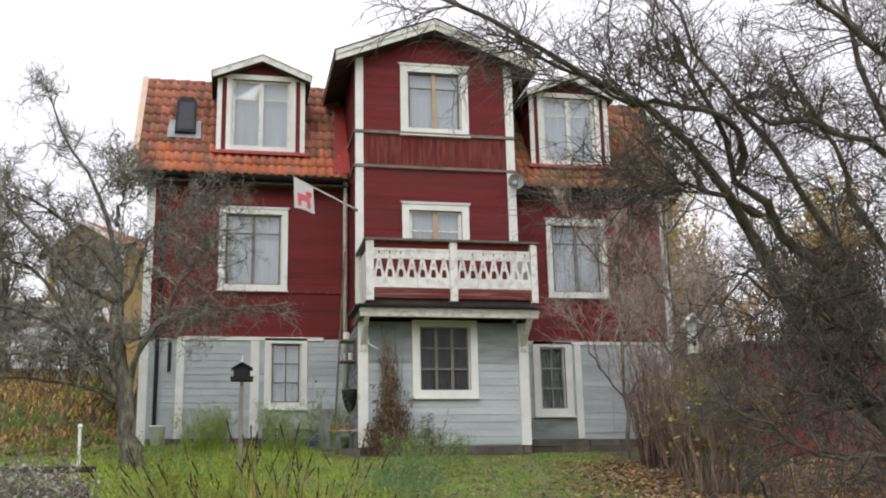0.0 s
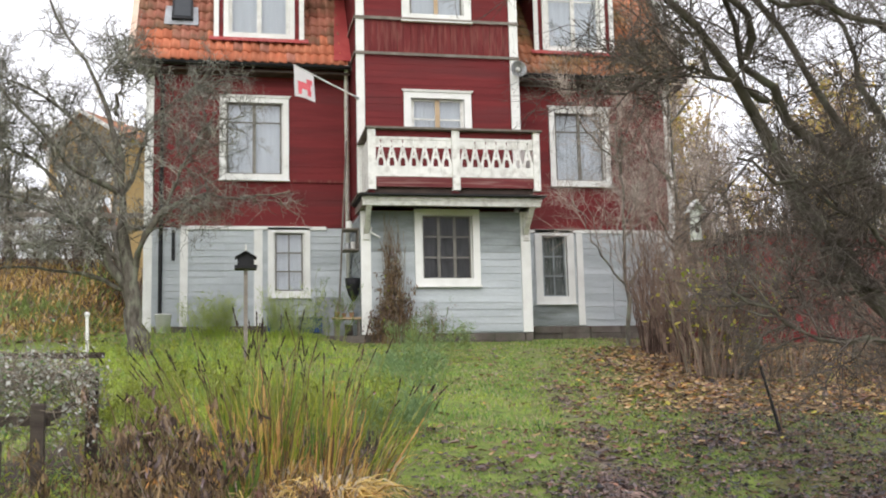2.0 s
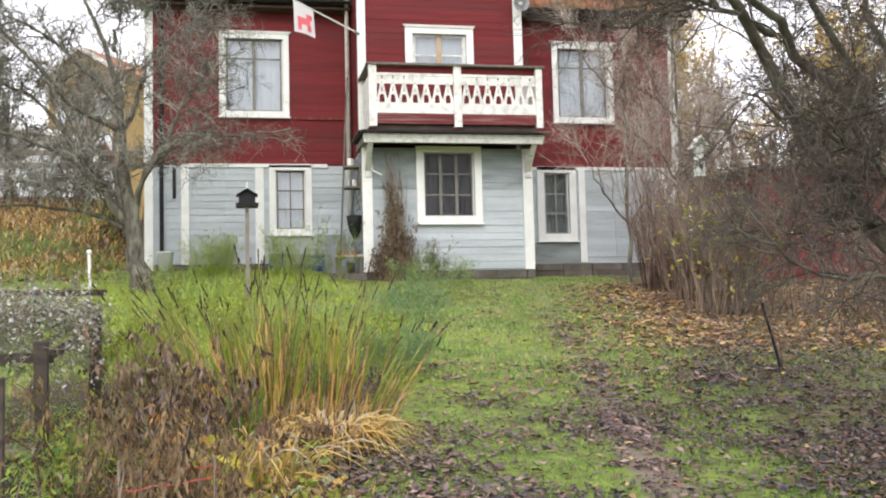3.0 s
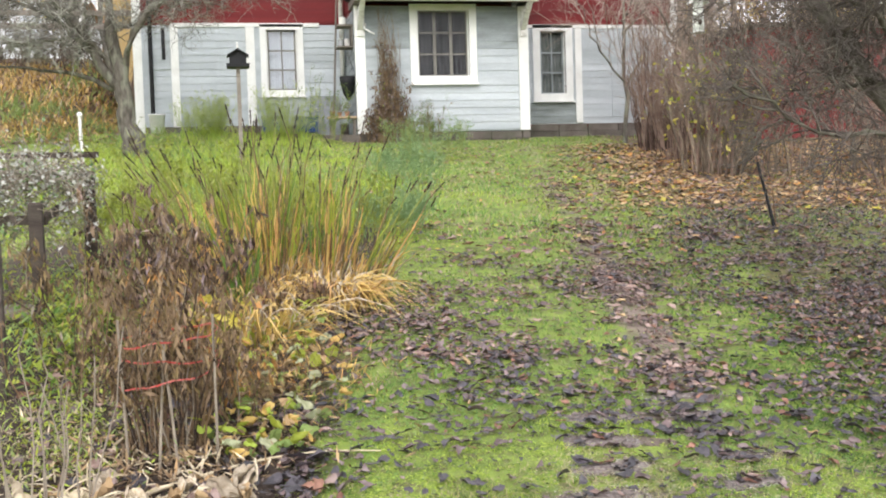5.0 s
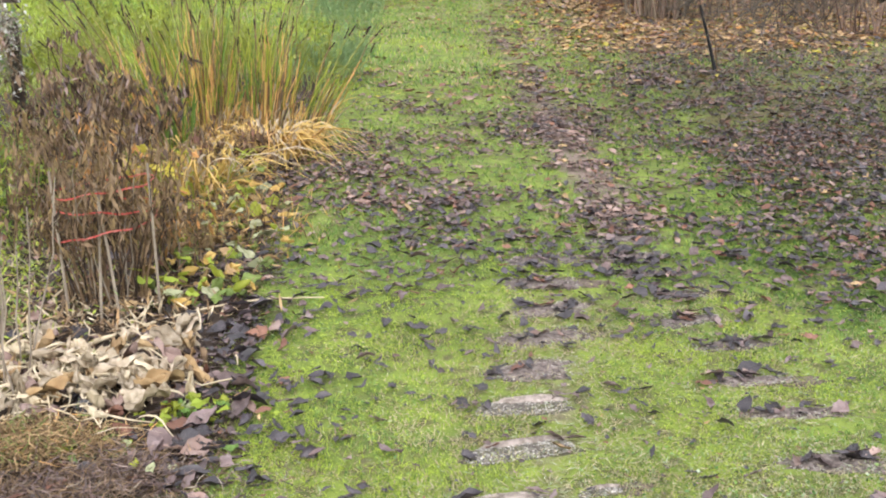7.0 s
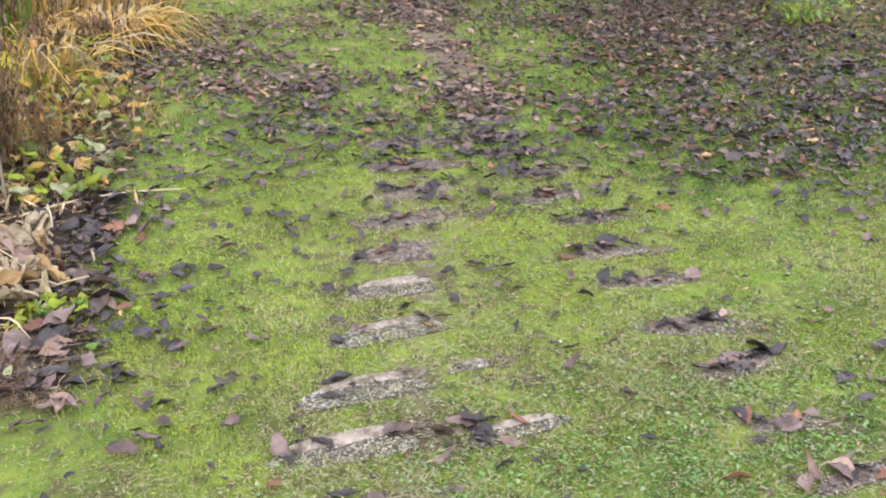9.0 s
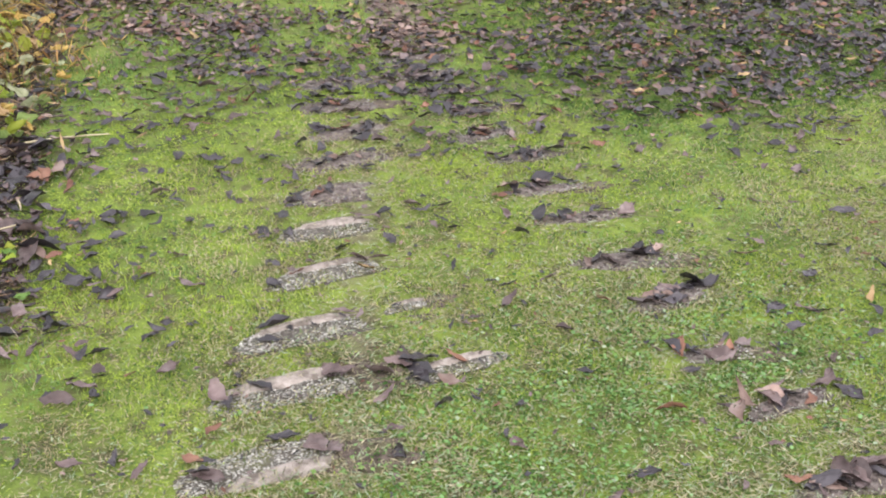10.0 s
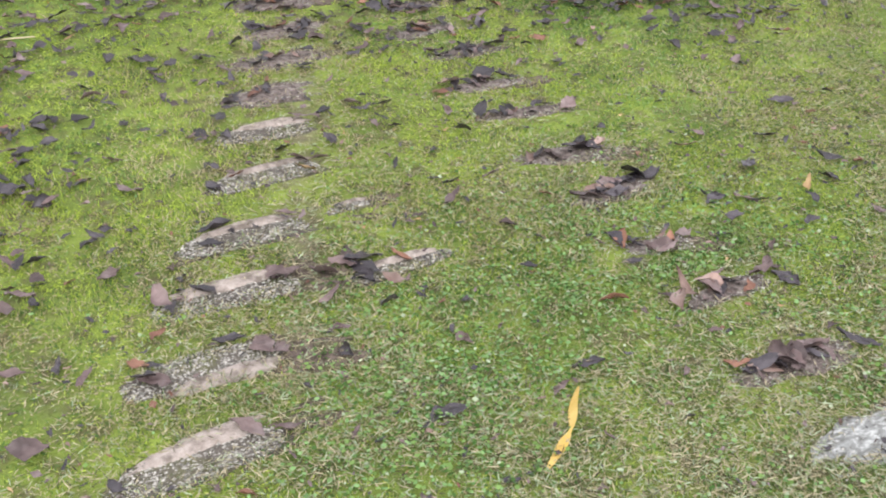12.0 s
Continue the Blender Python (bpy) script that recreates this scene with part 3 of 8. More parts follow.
for r in range(10):
    x = RX0 + 0.18
    while x < TX0 - 0.05:
        p = tile_at(x, r)
        inside = L_DORMER[0] < x < L_DORMER[1] and p.y > 22.30
        sky_light = -1.26 < x < -0.84 and 22.66 < p.y < 23.3
        if not inside and not sky_light:
            ob = part("roof_tile", tile_data[1 if r < 3 and rnd.random() < 0.9 - 0.15 * r else 0], None, roof)
            ob.matrix_basis = Matrix.Translation(p - ho) @ tilt_m @ Matrix.Rotation(rnd.uniform(-0.012, 0.012), 4, "Z")
            ob.location.z += rnd.uniform(-0.004, 0.004)
        x += 0.185
far_tiles = Mesh()
for r in range(10):
    x = TX1 + 0.1
    while x < RX1 - 0.1:
        p = tile_at(x, r)
        if not (R_DORMER[0] < x < R_DORMER[1] and p.y > 22.30):
            mm = Matrix.Translation(p) @ tilt_m
            far_tiles.add([mm @ Vector(q) for q in tv], tf)
        x += 0.185
hpart("tile_field", far_tiles, TILE_FAR, roof, "mossy clay pantiles", smooth=True, kind="stuff")
for a, b in ((RX0, TX0 - 0.3), (TX1 + 0.3, RX1)):
    x = a
    while x < b:
        hpart("ridge_tile", Mesh().tube([(x, RIDGE_Y, RIDGE_Z + 0.0), (x + 0.36, RIDGE_Y, RIDGE_Z + 0.015)], [0.06, 0.07], 8), TILE, roof, smooth=True)
        x += 0.34
for x, mat in ((RX0 - 0.03, CREAM), (RX1, WHITE)):
    hpart("bargeboard", Mesh().slab([(x, EAVE_Y - 0.08, EAVE_Z - 0.16), (x, RIDGE_Y, RIDGE_Z - 0.02), (x, RIDGE_Y, RIDGE_Z + 0.12), (x, EAVE_Y - 0.08, EAVE_Z + 0.06)], (0.13, 0, 0)), mat, roof)
for a, b in ((RX0 + 0.12, TX0 - 0.05), (TX1 + 0.05, RX1 - 0.1)):
    k = 9
    prof = [(EAVE_Y - 0.09 + 0.065 * math.cos(math.pi + math.pi * i / (k - 1)), EAVE_Z - 0.05 + 0.065 * math.sin(math.pi + math.pi * i / (k - 1))) for i in range(k)]
    v = [(x, y, z) for x in (a, b) for y, z in prof]
    hpart("gutter", Mesh().add(v, [(i, i + 1, i + 1 + k, i + k) for i in range(k - 1)]), BLACK_METAL)
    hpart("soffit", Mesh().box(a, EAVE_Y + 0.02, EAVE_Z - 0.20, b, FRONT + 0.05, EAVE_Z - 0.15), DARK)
# red flashing where roof meets tower
rz = lambda y: EAVE_Z + (y - EAVE_Y) * math.tan(slope) + 0.10
hpart("flashing", Mesh().slab([(TX0 - 0.40, EAVE_Y + 0.0, rz(EAVE_Y)), (TX0 - 0.02, EAVE_Y, rz(EAVE_Y)), (TX0 - 0.02, 23.5, rz(23.5)), (TX0 - 0.22, 23.5, rz(23.5))], (0, -0.01, 0.02)), RED_METAL, roof, "red sheet metal flashing")
hpart("flashing", Mesh().slab([(TX1 + 0.02, EAVE_Y + 0.3, rz(22.3)), (TX1 + 0.34, EAVE_Y + 0.3, rz(22.3)), (TX1 + 0.16, 23.7, rz(23.7)), (TX1 + 0.02, 23.7, rz(23.7))], (0, -0.01, 0.02)), RED_METAL, roof, "red sheet metal flashing")
# small roof light
light = hpart("roof_light", Mesh().slab([(-1.43, 22.60, rz(22.60)), (-0.70, 22.60, rz(22.60)), (-0.72, 22.98, rz(22.98)), (-1.41, 22.98, rz(22.98))], (0, -0.02, 0.015)), GREY_METAL, label="small roof light with a grey sheet metal apron")
hpart("frame", Mesh().slab([(-1.27, 22.68, rz(22.68)), (-0.82, 22.68, rz(22.68)), (-0.84, 23.36, rz(23.36)), (-0.92, 23.47, rz(23.47)), (-1.20, 23.47, rz(23.47)), (-1.27, 23.36, rz(23.36))], (0, -0.08, 0.05)), BLACK_METAL, light)
hpart("pane", Mesh().slab([(-1.22, 22.65, rz(22.72) + 0.05), (-0.87, 22.65, rz(22.72) + 0.05), (-0.89, 23.26, rz(23.33) + 0.05), (-1.21, 23.26, rz(23.33) + 0.05)], (0, -0.012, 0.01)), mk("dark_roof_glass", (0.03, 0.035, 0.04), (0.04, 0.045, 0.05), 3, 0.08, bump=0, rand=0), light)

# tower roof: two planes, soffit, double bargeboards
AX, AZ, EZ, OH, TF = 4.26, 11.90, 11.03, 0.47, TOWER - 0.42
EX0, EX1 = TX0 - OH, TX1 + OH
m = Mesh()
for ex in (EX0, EX1):
    m.slab([(ex, TF + 0.03, EZ - 0.02), (AX, TF + 0.03, AZ - 0.02), (AX, 26.8, AZ - 0.02), (ex, 26.8, EZ - 0.02)], (0, 0, 0.10))
tower_roof = hpart("roof", m, DARK, label="low gabled tower roof with dark boarded soffit")
for ex, s in ((EX0, 1), (EX1, -1)):
    hpart("bargeboard", Mesh().slab([(ex, TF, EZ - 0.06), (AX, TF, AZ - 0.06), (AX, TF, AZ + 0.10), (ex, TF, EZ + 0.10)], (0, 0.028, 0)), WHITE_WORN, tower_roof)
    hpart("bargeboard", Mesh().slab([(ex, TF - 0.03, EZ + 0.06), (AX, TF - 0.03, AZ + 0.06), (AX, TF - 0.03, AZ + 0.17), (ex, TF - 0.03, EZ + 0.17)], (0, 0.026, 0)), WHITE_WORN, tower_roof)
    hpart("roof_sheet", Mesh().slab([(ex - 0.03 * s, TF - 0.05, EZ + 0.15), (AX, TF - 0.05, AZ + 0.18), (AX, 26.8, AZ + 0.18), (ex - 0.03 * s, 26.8, EZ + 0.15)], (0, 0, 0.02)), BLACK_METAL, tower_roof)
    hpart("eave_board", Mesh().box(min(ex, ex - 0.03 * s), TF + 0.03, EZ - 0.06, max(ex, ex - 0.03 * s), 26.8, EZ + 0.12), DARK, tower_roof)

# downpipes
hpart("downpipe", Mesh().tube([(-1.42, FRONT - 0.02, 3.0), (-1.42, FRONT - 0.06, 3.2), (-1.42, FRONT - 0.06, 5.2), (-1.42, FRONT - 0.06, 8.3), (-1.55, EAVE_Y - 0.05, 8.66)], [0.042] * 5, 10), BLACK_METAL, None, "black downpipe", smooth=True)
hpart("downpipe", Mesh().tube([(TX0 - 0.10, FRONT - 0.07, 3.9), (TX0 - 0.10, FRONT - 0.07, 8.3), (TX0 - 0.14, EAVE_Y - 0.05, 8.68)], [0.05] * 3, 10), WHITE_WORN, None, "white downpipe", smooth=True)
hpart("shutter_strap", Mesh().box(-1.20, FRONT - 0.05, 4.50, -1.13, FRONT - 0.02, 5.14), BLACK_METAL)

# ---- dormers ----
def dormer(cx):
    y = FRONT + 0.01
    o = Vector((cx, y, 9.3))
    d = thing("dormer", "white and red gabled dormer window on the tiled roof", "dormer", "roof dormers", at=o)

    def add(name, mesh, mats, parent=None, label="", **kw):
        mesh.v = [tuple(Vector(p) - o) for p in mesh.v]
        return part(name, mesh, mats, d, label, **kw)

    hw, z1 = 0.955, 11.12
    hole = (cx - 0.65, cx + 0.65, 9.46, 11.04)
    m = Mesh()
    holed_wall(m, y + 0.002, y + 0.12, cx - hw, cx + hw, 9.1, z1, [hole])
    m.slab([(cx - hw, y + 0.002, z1), (cx + hw, y + 0.002, z1), (cx, y + 0.002, 11.46)], (0, 0.12, 0))
    m.box(cx - hw + 0.1, y + 0.9, 9.2, cx + hw - 0.1, y + 1.0, 11.1)
    add("wall", m, RED)
    for s in (-1, 1):
        add("cheek", Mesh().slab([(cx + s * hw, y + 0.12, 9.1), (cx + s * hw, 24.2, 9.1), (cx + s * hw, 24.2, z1), (cx + s * hw, y + 0.12, z1)], (-0.1 * s, 0, 0)), RED)
        a, b = sorted((cx + s * hw, cx + s * (hw - 0.085)))
        add("corner_board", Mesh().box(a - 0.01, y - 0.05, 9.33, b + 0.01, y, 11.06), WHITE)
        add("bargeboard", Mesh().slab([(cx + s * (hw + 0.12), y - 0.30, 10.95), (cx, y - 0.30, 11.39), (cx, y - 0.30, 11.54), (cx + s * (hw + 0.12), y - 0.30, 11.10)], (0, 0.03, 0)), WHITE_WORN)
        add("roof", Mesh().slab([(cx + s * (hw + 0.13), y - 0.265, 10.97), (cx, y - 0.265, 11.41), (cx, 24.6, 11.41), (cx + s * (hw + 0.13), 24.6, 10.97)], (0, 0, 0.10)), DARK)
        add("roof_sheet", Mesh().slab([(cx + s * (hw + 0.15), y - 0.32, 11.08), (cx, y - 0.32, 11.53), (cx, 24.6, 11.53), (cx + s * (hw + 0.15), 24.6, 11.08)], (0, 0, 0.018)), GREY_METAL)
    add("head_board", Mesh().box(cx - hw - 0.02, y - 0.045, 11.065, cx + hw + 0.02, y, 11.15), WHITE)
    add("apron", Mesh().slab([(cx - hw - 0.10, y - 0.16, 9.25), (cx + hw + 0.10, y - 0.16, 9.25), (cx + hw + 0.10, y - 0.02, 9.36), (cx - hw - 0.10, y - 0.02, 9.36)], (0, 0, 0.025)), RED_METAL, None, "red sheet metal apron")
    window(None, hole, y, trim=0.11, curtain=CURTAIN_SKY, glass=GLASS_SKY, sill=0, crown=False, add=add, rows=(0.28,), proud=0.04)
    return d


dormer(0.59)
dormer(7.745)

# ---- balcony ----
BY, BX0, BX1 = 20.0, 2.60, 6.06
balcony = thing("balcony", "white fretwork balcony with worn paint on a dark deck", "balcony", at=(4.33, 20.6, 5.5))


def badd(name, mesh, mats, parent=None, label="", **kw):
    o = Vector((4.33, 20.6, 5.515))
    mesh.v = [tuple(Vector(p) - o) for p in mesh.v]
    return part(name, mesh, mats, parent or balcony, label, **kw)


badd("deck", Mesh().box(BX0 - 0.16, BY - 0.14, 5.485, BX1 + 0.10, TOWER - 0.005, 5.52), BLACK_METAL, label="dark deck edge")
badd("roof_ledge", Mesh().box(BX0 - 0.20, BY + 0.05, 5.525, BX1 - 0.05, TOWER - 0.005, 5.55), WOOD_OLD)
badd("beam", Mesh().box(BX0 - 0.10, BY + 0.02, 5.31, BX1 + 0.02, BY + 0.12, 5.483), WHITE_WORN)
badd("beam", Mesh().box(BX0 - 0.12, BY + 0.00, 5.40, BX1 + 0.04, BY + 0.02, 5.455), WHITE_WORN)
for x in (BX0 - 0.10, BX1 - 0.10):
    badd("beam", Mesh().box(x, BY + 0.12, 5.32, x + 0.10, TOWER - 0.005, 5.455), WOOD_OLD)
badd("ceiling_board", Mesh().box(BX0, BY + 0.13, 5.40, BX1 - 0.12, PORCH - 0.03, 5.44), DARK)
for x, w in ((BX0, 0.15), (4.27, 0.15), (BX1 - 0.13, 0.13)):
    badd("post", Mesh().box(x, BY - 0.10, 5.60, x + w, BY + 0.02, 6.80), WHITE_WORN, label="white square post")
badd("post", Mesh().box(BX0 - 0.0, TOWER - 0.14, 5.52, BX0 + 0.1, TOWER - 0.052, 6.78), WHITE_WORN)
for a, b in ((BX0 - 0.05, 4.345), (4.345, BX1 + 0.05)):
    badd("handrail", Mesh().box(a + 0.002, BY - 0.14, 6.80, b - 0.002, BY + 0.05, 6.84), WOOD_OLD, label="bare weathered handrail")
badd("handrail", Mesh().box(BX0 - 0.05, BY + 0.052, 6.78, BX0 + 0.12, TOWER - 0.06, 6.82), WOOD_OLD)
badd("handrail", Mesh().box(BX1 - 0.12, BY + 0.052, 6.78, BX1 + 0.05, TOWER - 0.06, 6.82), WOOD_OLD)
for a, b in ((BX0 + 0.15, 4.27), (4.42, BX1 - 0.13)):
    badd("skirt_board", Mesh().box(a, BY - 0.05, 5.66, b, BY - 0.02, 5.86), RED_STREAK, label="worn red skirt board")
    # dark strip added for the black shade in the gap under the skirt
    badd("back_board", Mesh().box(a, BY + 0.03, 5.525, b, BY + 0.05, 5.85), DARK, label="dark backing added to blacken the gap under the skirt")
    badd("rail", Mesh().box(a, BY - 0.055, 6.60, b, BY - 0.02, 6.655), WHITE_WORN)
    badd("rail", Mesh().box(a, BY - 0.055, 5.865, b, BY - 0.02, 5.905), WHITE_WORN)
    badd("upper_board", Mesh().box(a, BY + 0.0, 6.66, b, BY + 0.02, 6.79), RED, label="dark red board")


def fret_board(x0, w):
    """One sawn board: half a kite hole at each edge, an oval hole and a slit in the middle."""
    m, z0, z1, c = Mesh(), 5.905, 6.60, x0 + w / 2
    yb, th = BY - 0.045, 0.022

    def slab(poly):
        m.slab([(x, yb, z) for x, z in poly], (0, th, 0))

    def side(s):
        e = lambda u: c + s * u
        q = w / 2 - 0.002
        # strip between the middle holes and the edge holes
        slab([(e(0.0), z0), (e(q), z0), (e(q), z0 + 0.17), (e(0.0), z0 + 0.17)][::s])
        slab([(e(0.048), z0 + 0.17), (e(q), z0 + 0.17), (e(q), z0 + 0.24), (e(0.050), z0 + 0.24)][::s])
        slab([(e(0.050), z0 + 0.24), (e(q), z0 + 0.24), (e(0.076), z0 + 0.34), (e(0.036), z0 + 0.32)][::s])
        slab([(e(0.036), z0 + 0.32), (e(0.076), z0 + 0.34), (e(0.035), z0 + 0.54), (e(0.020), z0 + 0.36)][::s])
        slab([(e(0.0), z0 + 0.34), (e(0.036), z0 + 0.32), (e(0.020), z0 + 0.36), (e(0.0), z0 + 0.40)][::s])
        slab([(e(0.0), z0 + 0.50), (e(0.012), z0 + 0.40), (e(0.020), z0 + 0.36), (e(0.035), z0 + 0.54), (e(0.0), z0 + 0.54)][::s])
        slab([(e(0.0), z0 + 0.60), (e(0.010), z0 + 0.54), (e(0.035), z0 + 0.54), (e(q), z0 + 0.54), (e(q), z1), (e(0.012), z1), (e(0.012), z0 + 0.66)][::s])

    side(1), side(-1)
    return m


for a, b, n in ((BX0 + 0.15, 4.27, 7), (4.42, BX1 - 0.13, 7)):
    for i in range(n):
        badd("fret_board", fret_board(a + (b - a) * i / n, (b - a) / n), WHITE_WORN)
badd("side_panel", Mesh().box(BX0 + 0.03, BY + 0.03, 5.66, BX0 + 0.055, TOWER - 0.15, 6.66), WHITE_WORN)
badd("side_panel", Mesh().box(BX1 - 0.09, BY + 0.03, 5.66, BX1 - 0.065, TOWER - 0.06, 6.66), WHITE_WORN)
for x in (TX0 + 0.02, 5.86):
    badd("bracket", Mesh().slab([(x, PORCH - 0.055, 4.80), (x, PORCH - 0.055, 4.95), (x, BY + 0.15, 5.30), (x, BY + 0.03, 5.30)], (0.10, 0, 0)).box(x, PORCH - 0.09, 4.72, x + 0.12, PORCH - 0.052, 5.3), WHITE_WORN, label="sawn diagonal bracket")
# ---- plants: fast builders ----
rng = np.random.default_rng(11)


def np_mesh(name, V, F, mats, k=None, smooth=False):
    V, F = np.asarray(V, np.float32).reshape(-1, 3), np.asarray(F, np.int32)
    me = bpy.data.meshes.new(name)
    me.vertices.add(len(V))
    me.vertices.foreach_set("co", V.ravel())
    n = F.shape[1]
    me.loops.add(F.size)
    me.loops.foreach_set("vertex_index", F.ravel())
    me.polygons.add(len(F))
    me.polygons.foreach_set("loop_start", np.arange(0, F.size, n, dtype=np.int32))
    for mt in mats if isinstance(mats, (list, tuple)) else [mats]:
        me.materials.append(mt)
    if k is not None:
        me.polygons.foreach_set("material_index", np.asarray(k, np.int32))
    if smooth:
        me.polygons.foreach_set("use_smooth", np.ones(len(F), bool))
    me.update(calc_edges=True)
    return me


def unit(a):
    return a / (np.linalg.norm(a, axis=-1, keepdims=True) + 1e-9)


def strands(P, R, sides=3):
    """Round tapered strands: P (n, k, 3), R (n, k)."""
    n, k, _ = P.shape
    T = unit(np.gradient(P, axis=1))
    ref = np.where(np.abs(T[..., 2:]) < 0.9, [[[0.2, 0.1, 0.97]]], [[[1.0, 0, 0]]])
    U = unit(np.cross(T, ref))
    W = np.cross(T, U)
    a = np.arange(sides) * math.tau / sides
    V = P[:, :, None] + R[:, :, None, None] * (U[:, :, None] * np.cos(a)[:, None] + W[:, :, None] * np.sin(a)[:, None])
    i = np.arange(n * k * sides).reshape(n, k, sides)
    j = np.roll(i, -1, 2)
    F = np.stack([i[:, :-1], j[:, :-1], j[:, 1:], i[:, 1:]], -1).reshape(-1, 4)
    return V.reshape(-1, 3), F


def ribbons(P, W, S):
    """Flat blades: P (n, k, 3), half widths W (n, k), side directions S (n, 3)."""
    n, k, _ = P.shape
    D = S[:, None] * W[..., None]
    V = np.stack([P - D, P + D], 2)
    i = np.arange(n * k * 2).reshape(n, k, 2)
    F = np.stack([i[:, :-1, 0], i[:, :-1, 1], i[:, 1:, 1], i[:, 1:, 0]], -1).reshape(-1, 4)
    return V.reshape(-1, 3), F


def joined(pieces):
    """Pieces of (V, F, material) in one set of arrays."""
    V, F, K, o = [], [], [], 0
    for v, f, k in pieces:
        V.append(v), F.append(f + o), K.append(np.full(len(f), k) if np.isscalar(k) else k)
        o += len(v)
    return np.concatenate(V), np.concatenate(F), np.concatenate(K)


def resample(pts, k):
    p = np.asarray(pts, float)
    d = np.concatenate([[0], np.cumsum(np.linalg.norm(np.diff(p, axis=0), axis=1))])
    s = np.linspace(0, d[-1], k)
    q = np.stack([np.interp(s, d, p[:, i]) for i in range(3)], -1)
    for _ in range(2):
        q[1:-1] = 0.25 * q[:-2] + 0.5 * q[1:-1] + 0.25 * q[2:]
    return q


def sprout(P, R, n, length, radius, spread=(0.5, 1.1), up=0.15, wob=0.22, k=6, start=0.15, taper=0.35):
    """Side shoots on every strand of P: n each, bent at random."""
    N, K, _ = P.shape
    u = rng.uniform(start, 0.98, (N, n))
    f = u * (K - 1)
    i = np.minimum(f.astype(int), K - 2)
    w = (f - i)[..., None]
    row = np.arange(N)[:, None]
    A = P[row, i] * (1 - w) + P[row, i + 1] * w
    T = unit(P[row, i + 1] - P[row, i])
    side = unit(np.cross(T, unit(rng.normal(size=T.shape))))
    ang = rng.uniform(*spread, (N, n))[..., None]
    D = unit(T * np.cos(ang) + side * np.sin(ang) + np.array([0, 0, up]))
    L = rng.uniform(*length, (N, n)) * (1.15 - 0.55 * u)
    A, D, L = A.reshape(-1, 3), D.reshape(-1, 3), L.reshape(-1)
    C = np.zeros((len(A), k, 3))
    C[:, 0] = A
    for j in range(1, k):
        D = unit(D + rng.normal(size=D.shape) * wob + np.array([0, 0, up * 0.3]))
        C[:, j] = C[:, j - 1] + D * (L / (k - 1))[:, None]
    r0 = np.minimum(rng.uniform(0.7, 1.2, len(A)) * radius, 0.8 * (R[row, i]).reshape(-1))
    return C, r0[:, None] * np.linspace(1, taper, k)[None]


def tree(name, label, limbs, trunk, levels, bark, twig, at, group="", category="tree", leaves=None, clear=-9.0):
    """limbs: (points, thick end, thin end). levels: side shoots, from coarse to fine."""
    t = thing(name, label, category, group, at=at)
    o = np.array(at)
    k = 14
    P = np.stack([resample(p, k) for p, _, _ in limbs])
    P[:, 1:-1] += rng.normal(size=P[:, 1:-1].shape) * 0.025
    R = np.stack([b + (a - b) * (1 - np.linspace(0, 1, k)) ** 1.35 for _, a, b in limbs])
    R *= 1 + 0.12 * rng.normal(size=R.shape).clip(-1, 1)
    V, F = strands(P - o, R, 9)
    pieces = [(V, F, 0)]
    if trunk:
        tp, a, b = trunk
        q = resample(tp, 10)[None] - o
        rr = np.linspace(a, b, 10)[None] * (1 + 0.08 * rng.normal(size=(1, 10)))
        rr[0, 0] *= 1.35
        v, f = strands(q, rr, 12)
        pieces.append((v, f, 0))
    V, F, K = joined(pieces)
    part("trunk", np_mesh("trunk", V, F, bark, smooth=True), None, t)
    pieces = []
    for lv in levels:
        P, R = sprout(P, R, **lv)
        keep = P[:, 0, 2] > clear
        P, R = P[keep], R[keep]
        v, f = strands(P - o, R, 3)
        pieces.append((v, f, 0))
    if leaves:
        count, mats_n, size = leaves
        sel = rng.integers(0, len(P), count)
        pts = P[sel, -2] - o + rng.normal(size=(count, 3)) * 0.02
        v, f = leaf_quads(pts, size, droop=0.6)
        pieces.append((v, f, rng.integers(1, 1 + mats_n, count)))
    V, F, K = joined(pieces)
    part("crown", np_mesh("crown", V, F, twig, K), None, t)
    return t


def leaf_quads(C, size, droop=0.3, flat=False, wide=0.3):
    """Single small leaves as tilted kite-shaped faces at C."""
    n = len(C)
    a = rng.uniform(0, math.tau, n)
    tilt = rng.normal(size=n) * (0.25 if flat else 0.8)
    d = np.stack([np.cos(a), np.sin(a), tilt - (0 if flat else droop)], -1)
    d = unit(d)
    s = unit(np.cross(d, unit(rng.normal(size=(n, 3)) * 0.4 + [0, 0, 1])))
    L = (size * rng.uniform(0.6, 1.3, n))[:, None]
    V = np.stack([C, C + d * L * 0.45 + s * L * wide, C + d * L, C + d * L * 0.45 - s * L * wide], 1)
    i = np.arange(n * 4).reshape(n, 4)
    return V.reshape(-1, 3), i


